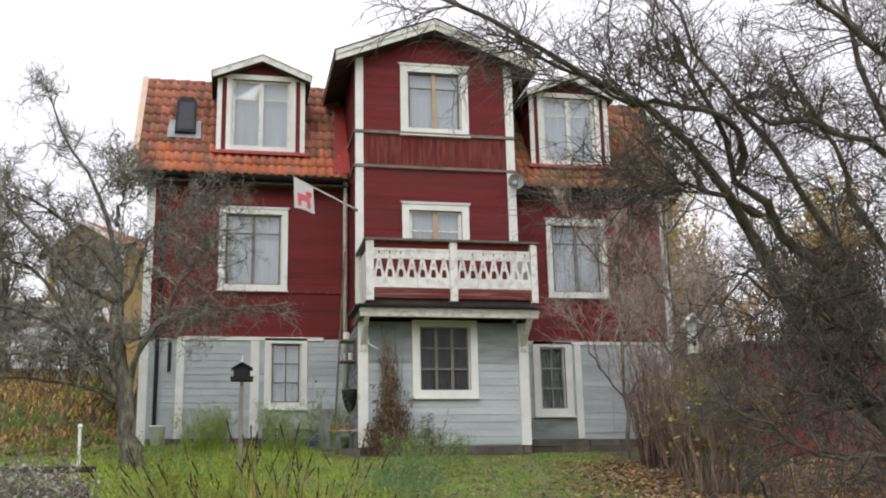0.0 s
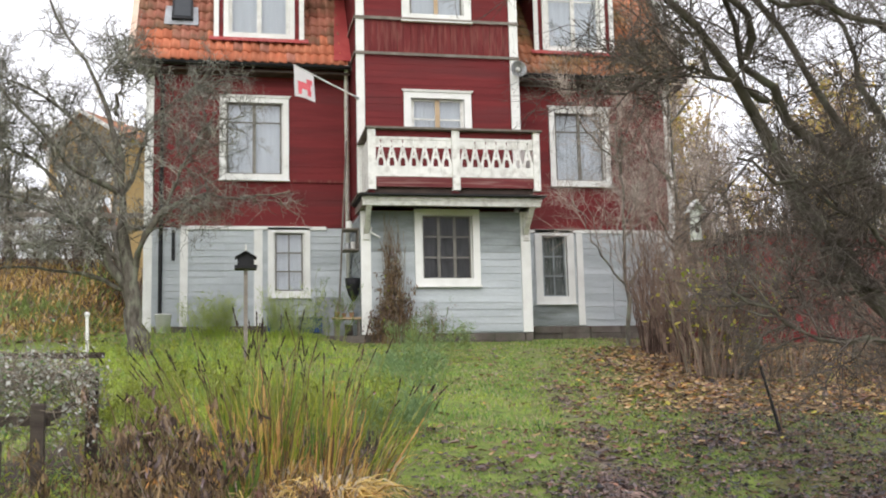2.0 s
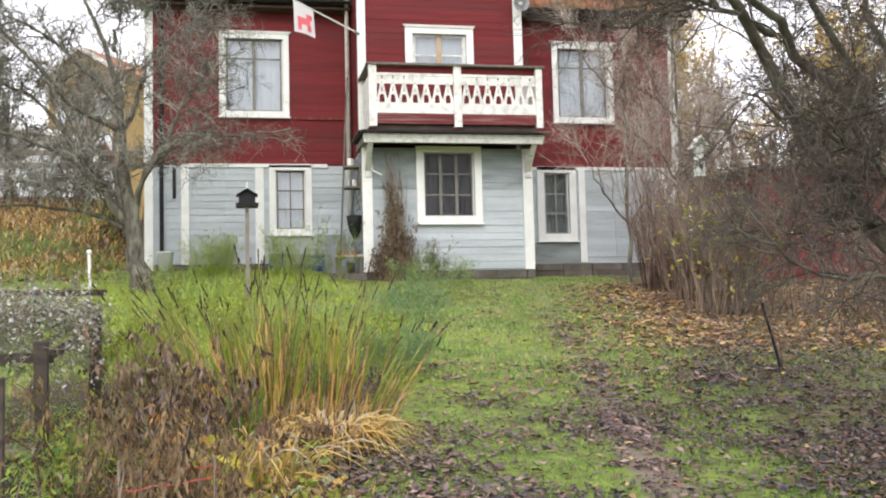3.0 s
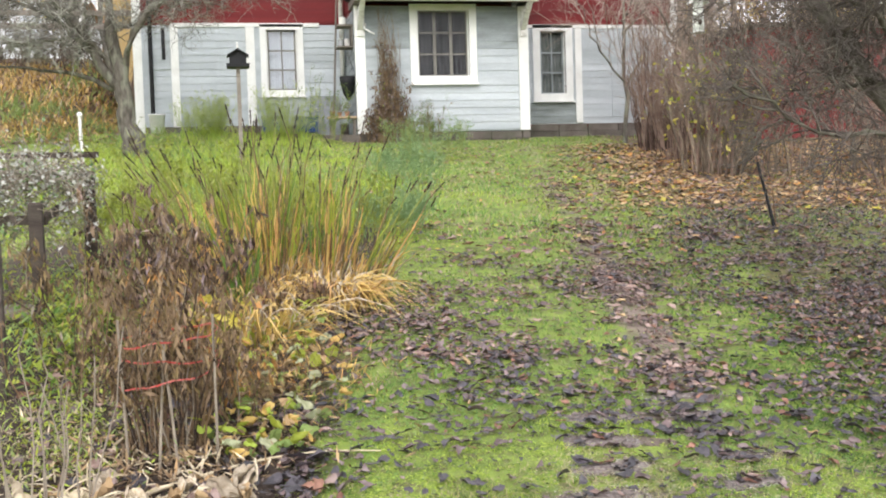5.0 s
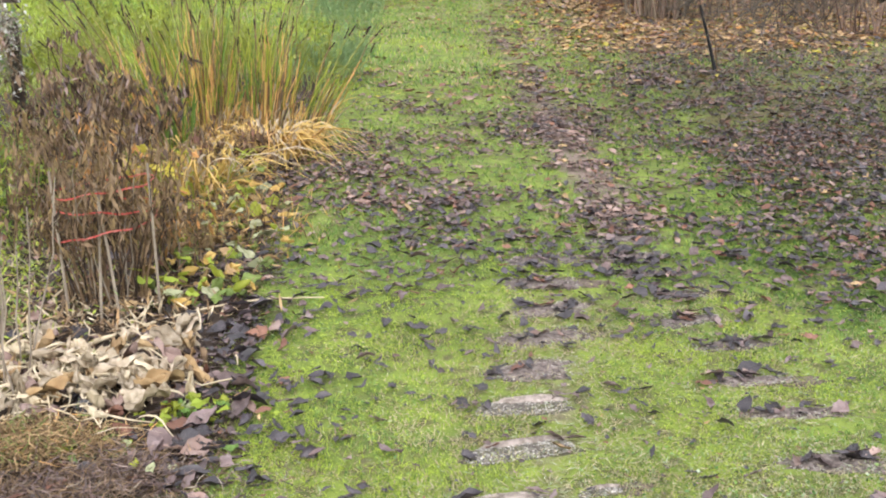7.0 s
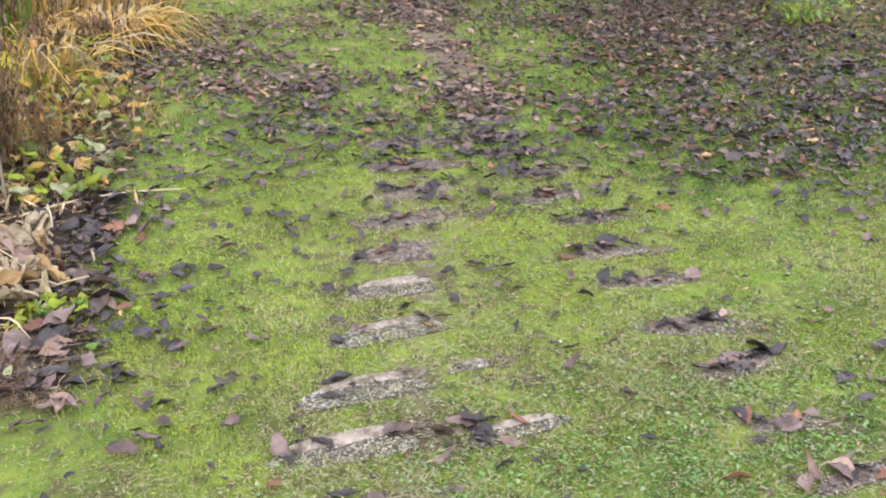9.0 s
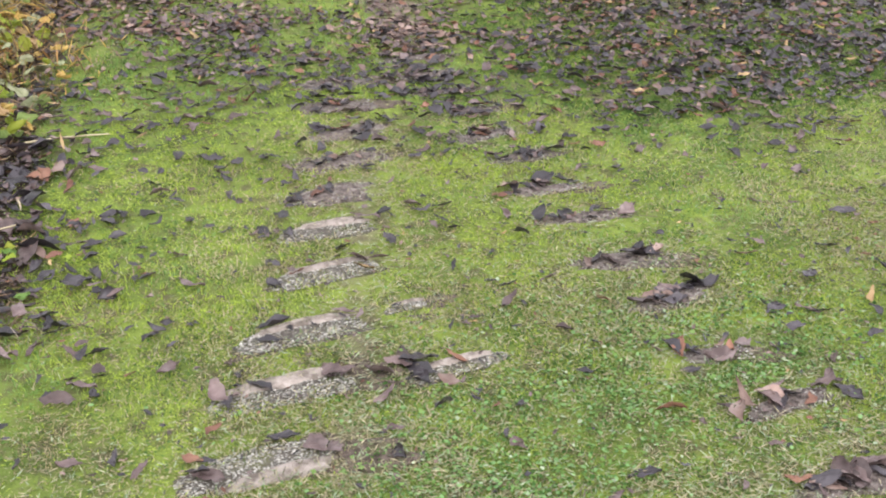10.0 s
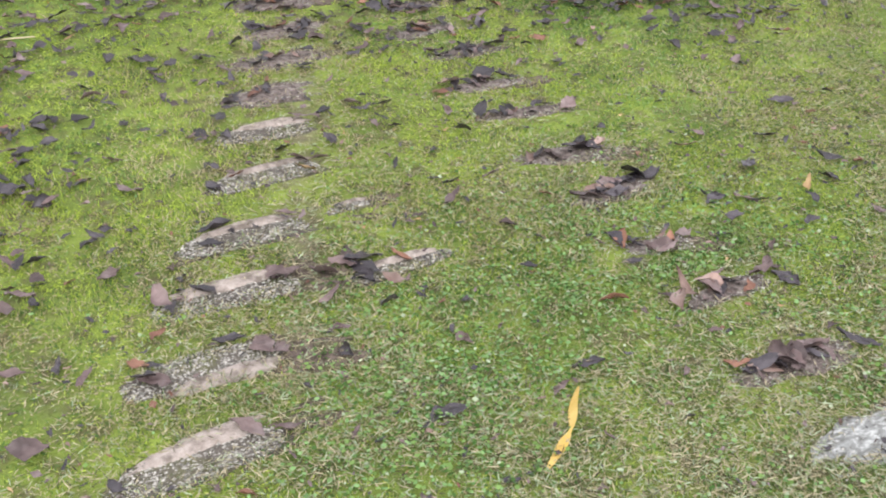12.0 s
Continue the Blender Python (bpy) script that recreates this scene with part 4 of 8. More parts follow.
def upright(n, centre, radius, height, lean=0.25, k=6, wob=0.04, arch=0.0, inner=0.0, ell=1.0, out=1.0):
    """Stems that rise from a patch of ground and lean outwards."""
    a = rng.uniform(0, math.tau, n)
    r = radius * np.sqrt(rng.uniform(inner, 1, n))
    x, y = centre[0] + r * np.cos(a), centre[1] + r * np.sin(a) * ell
    z = ground_z(x, y) - 0.01
    h = height[0] + (height[1] - height[0]) * rng.uniform(0, 1, n)
    ln = lean * (0.3 + out * r / max(radius, 1e-6)) * rng.uniform(0.3, 1.2, n)
    dx = np.cos(a) * ln + rng.normal(size=n) * lean * 0.3
    dy = np.sin(a) * ln + rng.normal(size=n) * lean * 0.3
    s = np.linspace(0, 1, k)[None]
    bend = s + arch * s * s
    fall = s - arch * 0.42 * s ** 3
    P = np.stack([x[:, None] + dx[:, None] * h[:, None] * bend, y[:, None] + dy[:, None] * h[:, None] * bend, z[:, None] + h[:, None] * fall], -1)
    P[:, 1:] += rng.normal(size=P[:, 1:].shape) * wob * h[:, None, None] * s[:, 1:, None]
    return P


BARK = mk("lichened_bark", (0.055, 0.048, 0.038), (0.13, 0.115, 0.09), 9, 0.95, (0.20, 0.21, 0.15), 6, 0.55, 0.7, 0, stretch=(1, 1, 0.4))
BARK_PALE = mk("pale_lichened_bark", (0.06, 0.052, 0.043), (0.155, 0.138, 0.115), 14, 0.95, (0.27, 0.28, 0.21), 9, 0.6, 1.0, 0, stretch=(1, 1, 0.4))
TWIG = mk("dark_twig", (0.065, 0.054, 0.047), (0.15, 0.125, 0.107), 5, 0.9, (0.20, 0.195, 0.15), 4, 0.5, 0, 0.35, island=True)
HAZE = mk("pale_grey_brown_twig", (0.24, 0.19, 0.16), (0.46, 0.39, 0.335), 4, 0.9, (0.50, 0.45, 0.39), 3, 0.4, 0, 0.4, island=True)
TWIG_MID = mk("grey_brown_bush_twig", (0.12, 0.09, 0.073), (0.26, 0.205, 0.165), 5, 0.9, (0.34, 0.29, 0.24), 4, 0.35, 0, 0.4, island=True)
STEM_TAN = mk("tan_bush_stem", (0.12, 0.092, 0.066), (0.26, 0.205, 0.15), 5, 0.9, (0.30, 0.26, 0.20), 4, 0.4, 0, 0.35)
STEM_DARK = mk("dark_reddish_twig", (0.045, 0.028, 0.022), (0.11, 0.07, 0.055), 5, 0.9, None, 4, 0.5, 0, 0.4, island=True)
TWIG_GREY = mk("grey_lichened_twig", (0.075, 0.068, 0.058), (0.30, 0.285, 0.245), 7, 0.9, (0.46, 0.46, 0.39), 3, 0.6, 0, 0.45, island=True)
TWIG_BROWN = mk("brown_twig", (0.14, 0.09, 0.07), (0.27, 0.19, 0.145), 5, 0.9, (0.25, 0.21, 0.17), 4, 0.4, 0, 0.35, island=True)
LEAF_YELLOW = translucent(mk("yellow_leaf", (0.50, 0.42, 0.06), (0.58, 0.50, 0.12), 9, 0.6, None, 2, 0.3, 0, 0.2, island=True), (0.5, 0.45, 0.08))
LEAF_LIME = translucent(mk("yellow_green_leaf", (0.24, 0.30, 0.04), (0.36, 0.38, 0.06), 9, 0.55, None, 2, 0.3, 0, 0.25, island=True), (0.3, 0.36, 0.04))
LEAF_GREEN = translucent(mk("green_leaf", (0.07, 0.14, 0.025), (0.14, 0.22, 0.05), 9, 0.55, None, 2, 0.3, 0, 0.3, island=True), (0.15, 0.26, 0.04))
LEAF_BLUE = translucent(mk("blue_green_leaf", (0.19, 0.29, 0.13), (0.30, 0.41, 0.20), 6, 0.6, None, 2, 0.3, 0, 0.25, island=True), (0.2, 0.34, 0.13))
LEAF_BLACK = mk("wet_dark_leaf", (0.016, 0.013, 0.016), (0.046, 0.038, 0.044), 22, 0.36, (0.10, 0.086, 0.094), 26, 0.4, 0.5, 0.55, island=True, spec=0.5)
LEAF_PLUM = mk("dull_plum_leaf", (0.078, 0.054, 0.052), (0.165, 0.12, 0.114), 20, 0.45, (0.215, 0.175, 0.17), 24, 0.5, 0.5, 0.5, island=True)
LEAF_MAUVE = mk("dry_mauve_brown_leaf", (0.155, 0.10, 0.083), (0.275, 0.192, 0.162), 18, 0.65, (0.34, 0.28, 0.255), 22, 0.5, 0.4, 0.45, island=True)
LEAF_OLIVE = mk("olive_brown_dead_leaf", (0.13, 0.09, 0.042), (0.26, 0.185, 0.085), 10, 0.85, None, 5, 0.4, 0.2, 0.4, island=True)
LEAF_RUST = mk("rust_leaf", (0.13, 0.062, 0.045), (0.24, 0.125, 0.085), 12, 0.6, None, 4, 0.4, 0.3, 0.35, island=True)
LEAF_TAN = mk("tan_leaf", (0.32, 0.21, 0.105), (0.48, 0.35, 0.19), 10, 0.8, (0.20, 0.12, 0.06), 5, 0.5, 0.2, 0.3, island=True)
LEAF_ORANGE = mk("orange_brown_leaf", (0.34, 0.15, 0.04), (0.46, 0.25, 0.08), 8, 0.7, (0.22, 0.10, 0.04), 4, 0.5, 0.2, 0.3, island=True)
LEAF_CREAM = translucent(mk("dead_cream_leaf", (0.40, 0.325, 0.225), (0.66, 0.57, 0.44), 40, 0.75, (0.30, 0.22, 0.145), 22, 0.55, 0.6, 0.3), (0.5, 0.42, 0.27), 0.2)
LEAF_DRY = mk("shrivelled_brown_leaf", (0.082, 0.053, 0.032), (0.235, 0.162, 0.095), 10, 0.85, (0.23, 0.17, 0.12), 9, 0.45, 0.2, 0.55, island=True)
STEM_BROWN = mk("dry_brown_stem", (0.11, 0.07, 0.04), (0.25, 0.17, 0.095), 8, 0.85, None, 3, 0.4, 0, 0.35, island=True)
STEM_RED = mk("rust_red_stem", (0.48, 0.25, 0.085), (0.68, 0.42, 0.17), 8, 0.75, None, 3, 0.4, 0, 0.35, island=True)
STEM_GREEN = mk("olive_stem", (0.16, 0.20, 0.05), (0.30, 0.32, 0.09), 8, 0.7, None, 3, 0.4, 0, 0.35, island=True)
STEM_PALE = mk("bleached_stalk", (0.46, 0.38, 0.25), (0.60, 0.52, 0.37), 8, 0.8, None, 3, 0.4, 0.1, 0.25, island=True)
STEM_GREY = mk("grey_dry_stalk", (0.19, 0.155, 0.12), (0.32, 0.275, 0.215), 8, 0.85, None, 3, 0.4, 0.1, 0.25, island=True)
STRAW = translucent(mk("golden_straw_blade", (0.56, 0.37, 0.10), (0.72, 0.53, 0.20), 6, 0.65, (0.42, 0.24, 0.07), 4, 0.4, 0, 0.25, island=True), (0.55, 0.4, 0.12), 0.25)
SEED = mk("black_seed_head", (0.022, 0.015, 0.011), (0.06, 0.04, 0.028), 9, 0.85, None, 3, 0.4, 0.2, 0.3, island=True)
GREY_LEAF = mk("silver_grey_leaf", (0.30, 0.30, 0.27), (0.46, 0.46, 0.42), 9, 0.85, (0.20, 0.22, 0.14), 5, 0.4, 0.1, 0.35, island=True)
BLADES = [translucent(mk(nm, a, b, 2.3, 0.9, None, 3, 0.4, 0, 0.12, fine=12, island=True, spec=0.06), tuple(1.3 * c for c in b), 0.3) for nm, a, b in (
    ("moss_green_blade", (0.165, 0.235, 0.07), (0.27, 0.345, 0.12)), ("lime_blade", (0.295, 0.385, 0.058), (0.40, 0.49, 0.10)), ("fresh_grass_blade", (0.135, 0.235, 0.06), (0.225, 0.355, 0.115)), ("dry_grass_blade", (0.31, 0.262, 0.15), (0.46, 0.40, 0.26)), ("pale_grass_blade", (0.36, 0.40, 0.22), (0.47, 0.50, 0.32)), ("deep_grass_blade", (0.05, 0.108, 0.028), (0.09, 0.17, 0.048)))]

# ---- the lawn ----
SLABS_LEFT = [(0.40, 1.85), (0.50, 2.09), (0.645, 2.365), (0.775, 2.60), (0.94, 2.875), (1.045, 3.14), (1.139, 3.375), (1.26, 3.62), (1.39, 3.89), (1.44, 4.18), (1.55, 4.46)]
SLABS_RIGHT = [(1.675, 1.525), (1.726, 1.81), (1.69, 2.056), (1.777, 2.335), (1.77, 2.577), (1.82, 2.872), (1.808, 3.116), (1.915, 3.405), (1.87, 3.65), (1.96, 3.914), (1.95, 4.20), (1.98, 4.455), (2.03, 4.70), (2.10, 5.07)]
SLABS = SLABS_LEFT + SLABS_RIGHT + [(1.075, 2.29), (1.08, 2.60)]


LATTICE = np.random.default_rng(4).uniform(0, 1, (64, 64))


def value_noise(x, y, s, seed=0):
    """Soft random patches, 0 to 1; s is their number in a metre or so."""
    u, v = np.asarray(x) * s * 0.55 + 7.3 * seed + 100, np.asarray(y) * s * 0.55 + 3.1 * seed + 100
    out, amp = 0, 0.65
    for _ in range(2):
        i, j = np.floor(u).astype(int), np.floor(v).astype(int)
        f, g = u - i, v - j
        f, g = f * f * (3 - 2 * f), g * g * (3 - 2 * g)
        L = lambda a, b: LATTICE[a % 64, b % 64]
        out = out + amp * ((L(i, j) * (1 - f) + L(i + 1, j) * f) * (1 - g) + (L(i, j + 1) * (1 - f) + L(i + 1, j + 1) * f) * g)
        u, v, amp = u * 2.7 + 11, v * 2.7 + 5, 0.35
    return np.clip((out - 0.5) * 1.6 + 0.5, 0, 1)


def over_slab(x, y, grow=0.0):
    """Where stone lies bare, with a ragged edge."""
    hit = np.zeros(len(x), bool)
    edge = 0.03 * (value_noise(x, y, 22, 8) - 0.5)
    for cx, cy in SLABS + [(1.65, 1.265)]:
        w = 0.06 if (cx, cy) == (1.08, 2.60) else 0.19 if (cx, cy) in SLABS_LEFT[:5] else 0.17
        hit |= ((np.abs(x - cx) / (w + grow + 2 * edge)) ** 2.4 + (np.abs(y - cy) / (0.062 + grow + edge)) ** 2.4) < 1
    return hit


def worn_at(x, y):
    """Tan, trodden grass round the left-hand slabs."""
    w = np.zeros(len(x))
    for cx, cy in SLABS_LEFT[:9]:
        w = np.maximum(w, np.exp(-((x - cx - 0.08) / 0.27) ** 2 - ((y - cy) / 0.15) ** 2))
    for cx, cy in SLABS_RIGHT[:10]:
        w = np.maximum(w, 0.8 * np.exp(-((x - cx) / 0.22) ** 2 - ((y - cy) / 0.09) ** 2))
    return w


def grass_kind(x, y):
    """Which grass grows where: 0 moss, 1 lime, 2 fresh, 3 dry, 4 pale, 5 deep."""
    m = len(x)
    u = rng.uniform(0, 1, m)
    lime = smooth_step(0.34, 0.56, value_noise(x, y, 1.9, 1) + 0.3 * smooth_step(2.0, 3.0, y) + 0.35 * smooth_step(7, 11, y) + 0.5 * (1 - smooth_step(0.35, 0.95, x)) * (1 - smooth_step(3.2, 4.2, y)))
    fresh = smooth_step(0.48, 0.68, value_noise(x, y, 2.2, 7) + 0.44 * smooth_step(3.4, 4.6, y) * (1 - smooth_step(6.5, 8.5, y)) + 0.05 * smooth_step(11, 15, y) + 0.3 * smooth_step(2.0, 3.2, x) * smooth_step(2.6, 3.4, y) + 0.42 * np.exp(-((x - 1.35) / 0.45) ** 2 - ((y - 1.75) / 0.4) ** 2) - 0.34 * np.exp(-((x - 0.45 - 0.3 * (y - 3)) / 0.45) ** 2) * smooth_step(2.4, 3.0, y) * (1 - smooth_step(4.6, 5.6, y)))
    dry = np.clip(0.03 + 0.24 * smooth_step(5.6, 8.0, y) + 0.62 * (1 - smooth_step(2.0, 3.6, y)) * smooth_step(0.35, 0.7, value_noise(x, y, 4.2, 14)) + 0.06 * smooth_step(-0.6, 1.0, x - TRAIL(y)) * smooth_step(3.6, 4.8, y) + 0.32 * smooth_step(0.55, 0.8, value_noise(x, y, 3.4, 9)) + 0.95 * worn_at(x, y) * smooth_step(0.2, 0.6, value_noise(x, y, 6, 21)) + 0.22 * smooth_step(0.5, 0.8, value_noise(x, y, 13, 3)) * (1 - smooth_step(3.2, 4.2, y)), 0, 0.75)
    # blades right of the trail darkened, partly for the apple tree's shade
    deep = 0.06 + 0.17 * (1 - smooth_step(2.1, 2.9, y)) + 0.72 * smooth_step(0.1, 0.9, x - TRAIL(y)) * smooth_step(3.4, 4.4, y) * (1 - smooth_step(8, 10, y)) + 0.22 * (1 - smooth_step(7, 10, y)) * smooth_step(0.4, 0.8, value_noise(x, y, 6.5, 3)) + 0.85 * smooth_step(2.1, 2.9, x) * smooth_step(3.0, 3.7, y) * (1 - smooth_step(5, 7, y))
    k = np.where(rng.uniform(0, 1, m) < lime * 0.9, 1, 0)
    k = np.where(rng.uniform(0, 1, m) < np.clip(fresh * 0.75 + 0.4 * smooth_step(0.5, 0.75, value_noise(x, y, 9, 12)) * (1 - smooth_step(3.6, 5, y)), 0, 0.85), 2, k)
    k = np.where(rng.uniform(0, 1, m) < dry, 3, k)
    k = np.where(u < deep, 5, k)
    return np.where(u > 0.982 - 0.02 * (1 - smooth_step(2.0, 2.8, y)) + 0.016 * smooth_step(3, 5, y), 4, k)


def soil(x, y):
    path = np.exp(-(((x - TRAIL(y)) / 0.20) ** 2)) * smooth_step(3.6, 4.6, y) * (1 - smooth_step(18.5, 20.5, y))
    bed = (1 - smooth_step(-0.15, 0.12, x - 0.20 * (y - 2.9))) * smooth_step(2.6, 3.0, y) * (1 - smooth_step(9, 11, y))
    shade = 0.30 * smooth_step(TRAIL(y) + 0.25, TRAIL(y) + 1.2, x) * smooth_step(3.4, 4.6, y)
    shade = np.maximum(shade, 0.15 * smooth_step(3.8, 4.8, y) * (1 - smooth_step(9, 12, y)))
    scrub = 0.85 * smooth_step(PATH_AT(y) + 0.1, PATH_AT(y) + 1.2, x) * smooth_step(9.2, 10.8, y)
    worn = (0.6 * WORN(x, y) + 0.6 * worn_at(x, y)) * smooth_step(0.42, 0.72, value_noise(x, y, 7, 2))
    return np.maximum(np.maximum(np.maximum(np.maximum(path * 0.8, bed), shade), scrub), worn)


def lawn(n, x0, x1, y0, y1, height, half, fan, gap=14.0):
    y = rng.uniform(y0, y1, n * 2)
    x = rng.uniform(x0, x1, n * 2)
    inside = (x > fan(y)[0]) & (x < fan(y)[1])
    bare = rng.uniform(0, 1, len(x)) < soil(x, y) * 1.05
    thin = rng.uniform(0, 1, len(x)) < 0.08 + 0.75 * smooth_step(0.45, 0.75, value_noise(x, y, gap, 5))
    edge = np.minimum(x - fan(y)[0], fan(y)[1] - x) if y1 < 9 else np.full(len(x), 9.0)
    inside &= rng.uniform(0, 1, len(x)) < 0.15 + 0.85 * smooth_step(0.0, 0.35, edge)
    ok = inside & ~bare & ~over_slab(x, y, -0.034) & ~thin
    x, y = x[ok][:n], y[ok][:n]
    m = len(x)
    a = rng.uniform(0, math.tau, m)
    h = height * rng.uniform(0.45, 1.25, m) * (0.7 + 0.7 * value_noise(x, y, 3.1, 2))
    ln = rng.uniform(0.3, 1.5, m) * h
    z = ground_z(x, y) - 0.004
    s = np.array([0, 0.55, 1.0])
    P = np.stack([x[:, None] + np.cos(a)[:, None] * ln[:, None] * s ** 1.6, y[:, None] + np.sin(a)[:, None] * ln[:, None] * s ** 1.6, z[:, None] + h[:, None] * s], -1)
    W = (half * rng.uniform(0.7, 1.3, m))[:, None] * np.array([1, 0.85, 0.15])
    b = a + math.pi / 2 + rng.normal(size=m) * 0.4
    V, F = ribbons(P, W, np.stack([np.cos(b), np.sin(b), 0 * b], -1))
    k = grass_kind(x, y)
    return V, F, np.repeat(k, 2)


def verge(n):
    """Longer fresh grass on the rise before the house."""
    V, F, K = lawn(n, -2.4, 2.2, 10.5, 21.3, 0.13, 0.006, lambda y: (-2.4 + 0 * y, 2.6 - 0.1 * (y - 10)), 2.0)
    return V, F, np.where(K == 5, 2, np.where(K == 3, 1, K))


wedge = lambda y: (np.where(y < 4.3, -0.15, -0.30 * y - 0.4), 0.95 * y + 1.0)
V, F, K = joined([lawn(10000, -2.5, 4.5, -2.2, 1.1, 0.026, 0.0042, lambda y: (-2.5 + 0 * y, 4.5 + 0 * y)), lawn(70000, -0.2, 3.6, 0.9, 2.7, 0.014, 0.0012, wedge), lawn(52000, -0.2, 5.2, 2.7, 4.4, 0.016, 0.0015, wedge), lawn(50000, -1.0, 7.5, 4.4, 9.0, 0.024, 0.0026, wedge, 7.0), lawn(70000, -3.0, 10.0, 9.0, 21.0, 0.040, 0.0055, wedge, 3.0), verge(9000)])
tagged(new("lawn_grass", np_mesh("lawn_grass", V, F, BLADES, K)), "short mossy grass in lime and fresh green", "grass", kind="stuff")

# a felted mat of moss and short trodden grass beneath
n = 270000
y = 0.95 + 4.4 * rng.uniform(0, 1, n) ** 1.25 - 0.25 * rng.uniform(0, 1, n) ** 3
x = wedge(y)[0] + (wedge(y)[1] - wedge(y)[0]) * rng.uniform(0, 1, n) + rng.normal(size=n) * 0.12
ok = (x > -0.6) & (rng.uniform(0, 1, n) > soil(x, y) * 0.95) & ~over_slab(x, y, -0.004) & (rng.uniform(0, 1, n) > 0.8 * smooth_step(0.48, 0.75, value_noise(x, y, 16, 5)))
x, y = x[ok], y[ok]
V, F = leaf_quads(np.stack([x, y, ground_z(x, y) + rng.uniform(0.001, 0.010, len(x))], -1), 0.0105 * (0.55 + 0.25 * y), 0.0, True, 0.13)
tagged(new("moss_mat", np_mesh("moss_mat", V, F, BLADES, grass_kind(x, y))), "felted yellow-green moss and trodden grass", "moss", kind="stuff")

# short dead straw lying in the near moss
THATCH = [mk(nm, a, b, 30, 0.95, None, 3, 0.4, 0, 0.25, island=True, spec=0.1) for nm, a, b in (("straw_thatch", (0.305, 0.265, 0.16), (0.43, 0.385, 0.26)), ("olive_thatch", (0.21, 0.22, 0.125), (0.33, 0.335, 0.215)), ("dark_thatch", (0.07, 0.065, 0.04), (0.12, 0.11, 0.07)), ("grey_green_thatch", (0.25, 0.31, 0.19), (0.37, 0.43, 0.29)))]
n = 130000
y = 0.95 + 3.0 * rng.uniform(0, 1, n) ** 1.3
x = wedge(y)[0] + (wedge(y)[1] - wedge(y)[0]) * rng.uniform(0, 1, n)
share = np.clip(0.04 + 0.85 * (1 - smooth_step(1.9, 3.6, y)) * (0.35 + 0.65 * smooth_step(0.35, 0.65, value_noise(x, y, 4.2, 14))) + 0.9 * worn_at(x, y) - 0.25 * (1 - smooth_step(0.3, 0.8, x - 0.3 * (y - 2))), 0.015, 0.95)
ok = (rng.uniform(0, 1, n) < share) & ~over_slab(x, y, -0.03) & (x > 0)
x, y = x[ok], y[ok]
V, F = leaf_quads(np.stack([x, y, ground_z(x, y) + rng.uniform(0.004, 0.015, len(x))], -1), 0.026, 0.0, True, 0.045)
tagged(new("straw_thatch", np_mesh("straw_thatch", V, F, THATCH, rng.choice(4, len(x), p=[0.36, 0.24, 0.22, 0.18]))), "short dead straw matted into the moss", "straw", kind="stuff")

# small clover leaves in the greenest patch
n = 24000
x, y = rng.normal(1.38, 0.42, n), rng.normal(1.72, 0.36, n)
ok = (y > 1.0) & ~over_slab(x, y, 0.02) & (value_noise(x, y, 3.0, 3) + 0.25 * rng.normal(size=n) > 0.45)
C = np.stack([x, y, ground_z(x, y) + rng.uniform(0.004, 0.02, n)], -1)[ok]
V, F = leaf_quads(C, 0.0125, flat=True, wide=0.38)
CLOVER = translucent(mk("clover_leaf", (0.13, 0.25, 0.085), (0.23, 0.365, 0.15), 30, 0.9, None, 3, 0.4, 0, 0.35, island=True), (0.2, 0.4, 0.1), 0.2)
tagged(new("clover", np_mesh("clover", V, F, [BLADES[5], BLADES[2], CLOVER, THATCH[3]], rng.choice(4, len(F), p=[0.24, 0.34, 0.36, 0.06]))), "small green clover leaves among moss", "clover", kind="stuff")
# ---- slabs of the sunken garden path ----
SLAB_MAT = mk("sandy_concrete", (0.27, 0.225, 0.195), (0.43, 0.375, 0.335), 38, 0.9, (0.14, 0.115, 0.095), 30, 0.85, 0.6, 0.12, fine=140)
DARK_SLAB = mk("soil_stained_concrete", (0.055, 0.043, 0.038), (0.21, 0.17, 0.155), 60, 0.9, (0.33, 0.29, 0.26), 45, 0.6, 1.0, 0.12, fine=140)
GRIT = mk("dark_grit", (0.075, 0.066, 0.056), (0.15, 0.13, 0.11), 60, 0.9, (0.13, 0.14, 0.05), 13, 0.6, 0.8, 0.12, fine=220)
PEBBLE = mk("grey_pebble", (0.16, 0.15, 0.13), (0.36, 0.345, 0.31), 160, 0.75, (0.50, 0.48, 0.43), 110, 0.5, 0.2, 0.6, island=True)
MOSS_STONE = mk("white_flecked_stone", (0.13, 0.13, 0.12), (0.30, 0.31, 0.30), 45, 0.85, (0.60, 0.61, 0.59), 60, 0.6, 0.6, 0.1, stretch=(1, 1.7, 1))
SOIL = mk("trodden_soil", (0.06, 0.048, 0.038), (0.20, 0.155, 0.13), 55, 0.95, (0.13, 0.14, 0.05), 30, 0.6, 0.8, 0.1, fine=160)


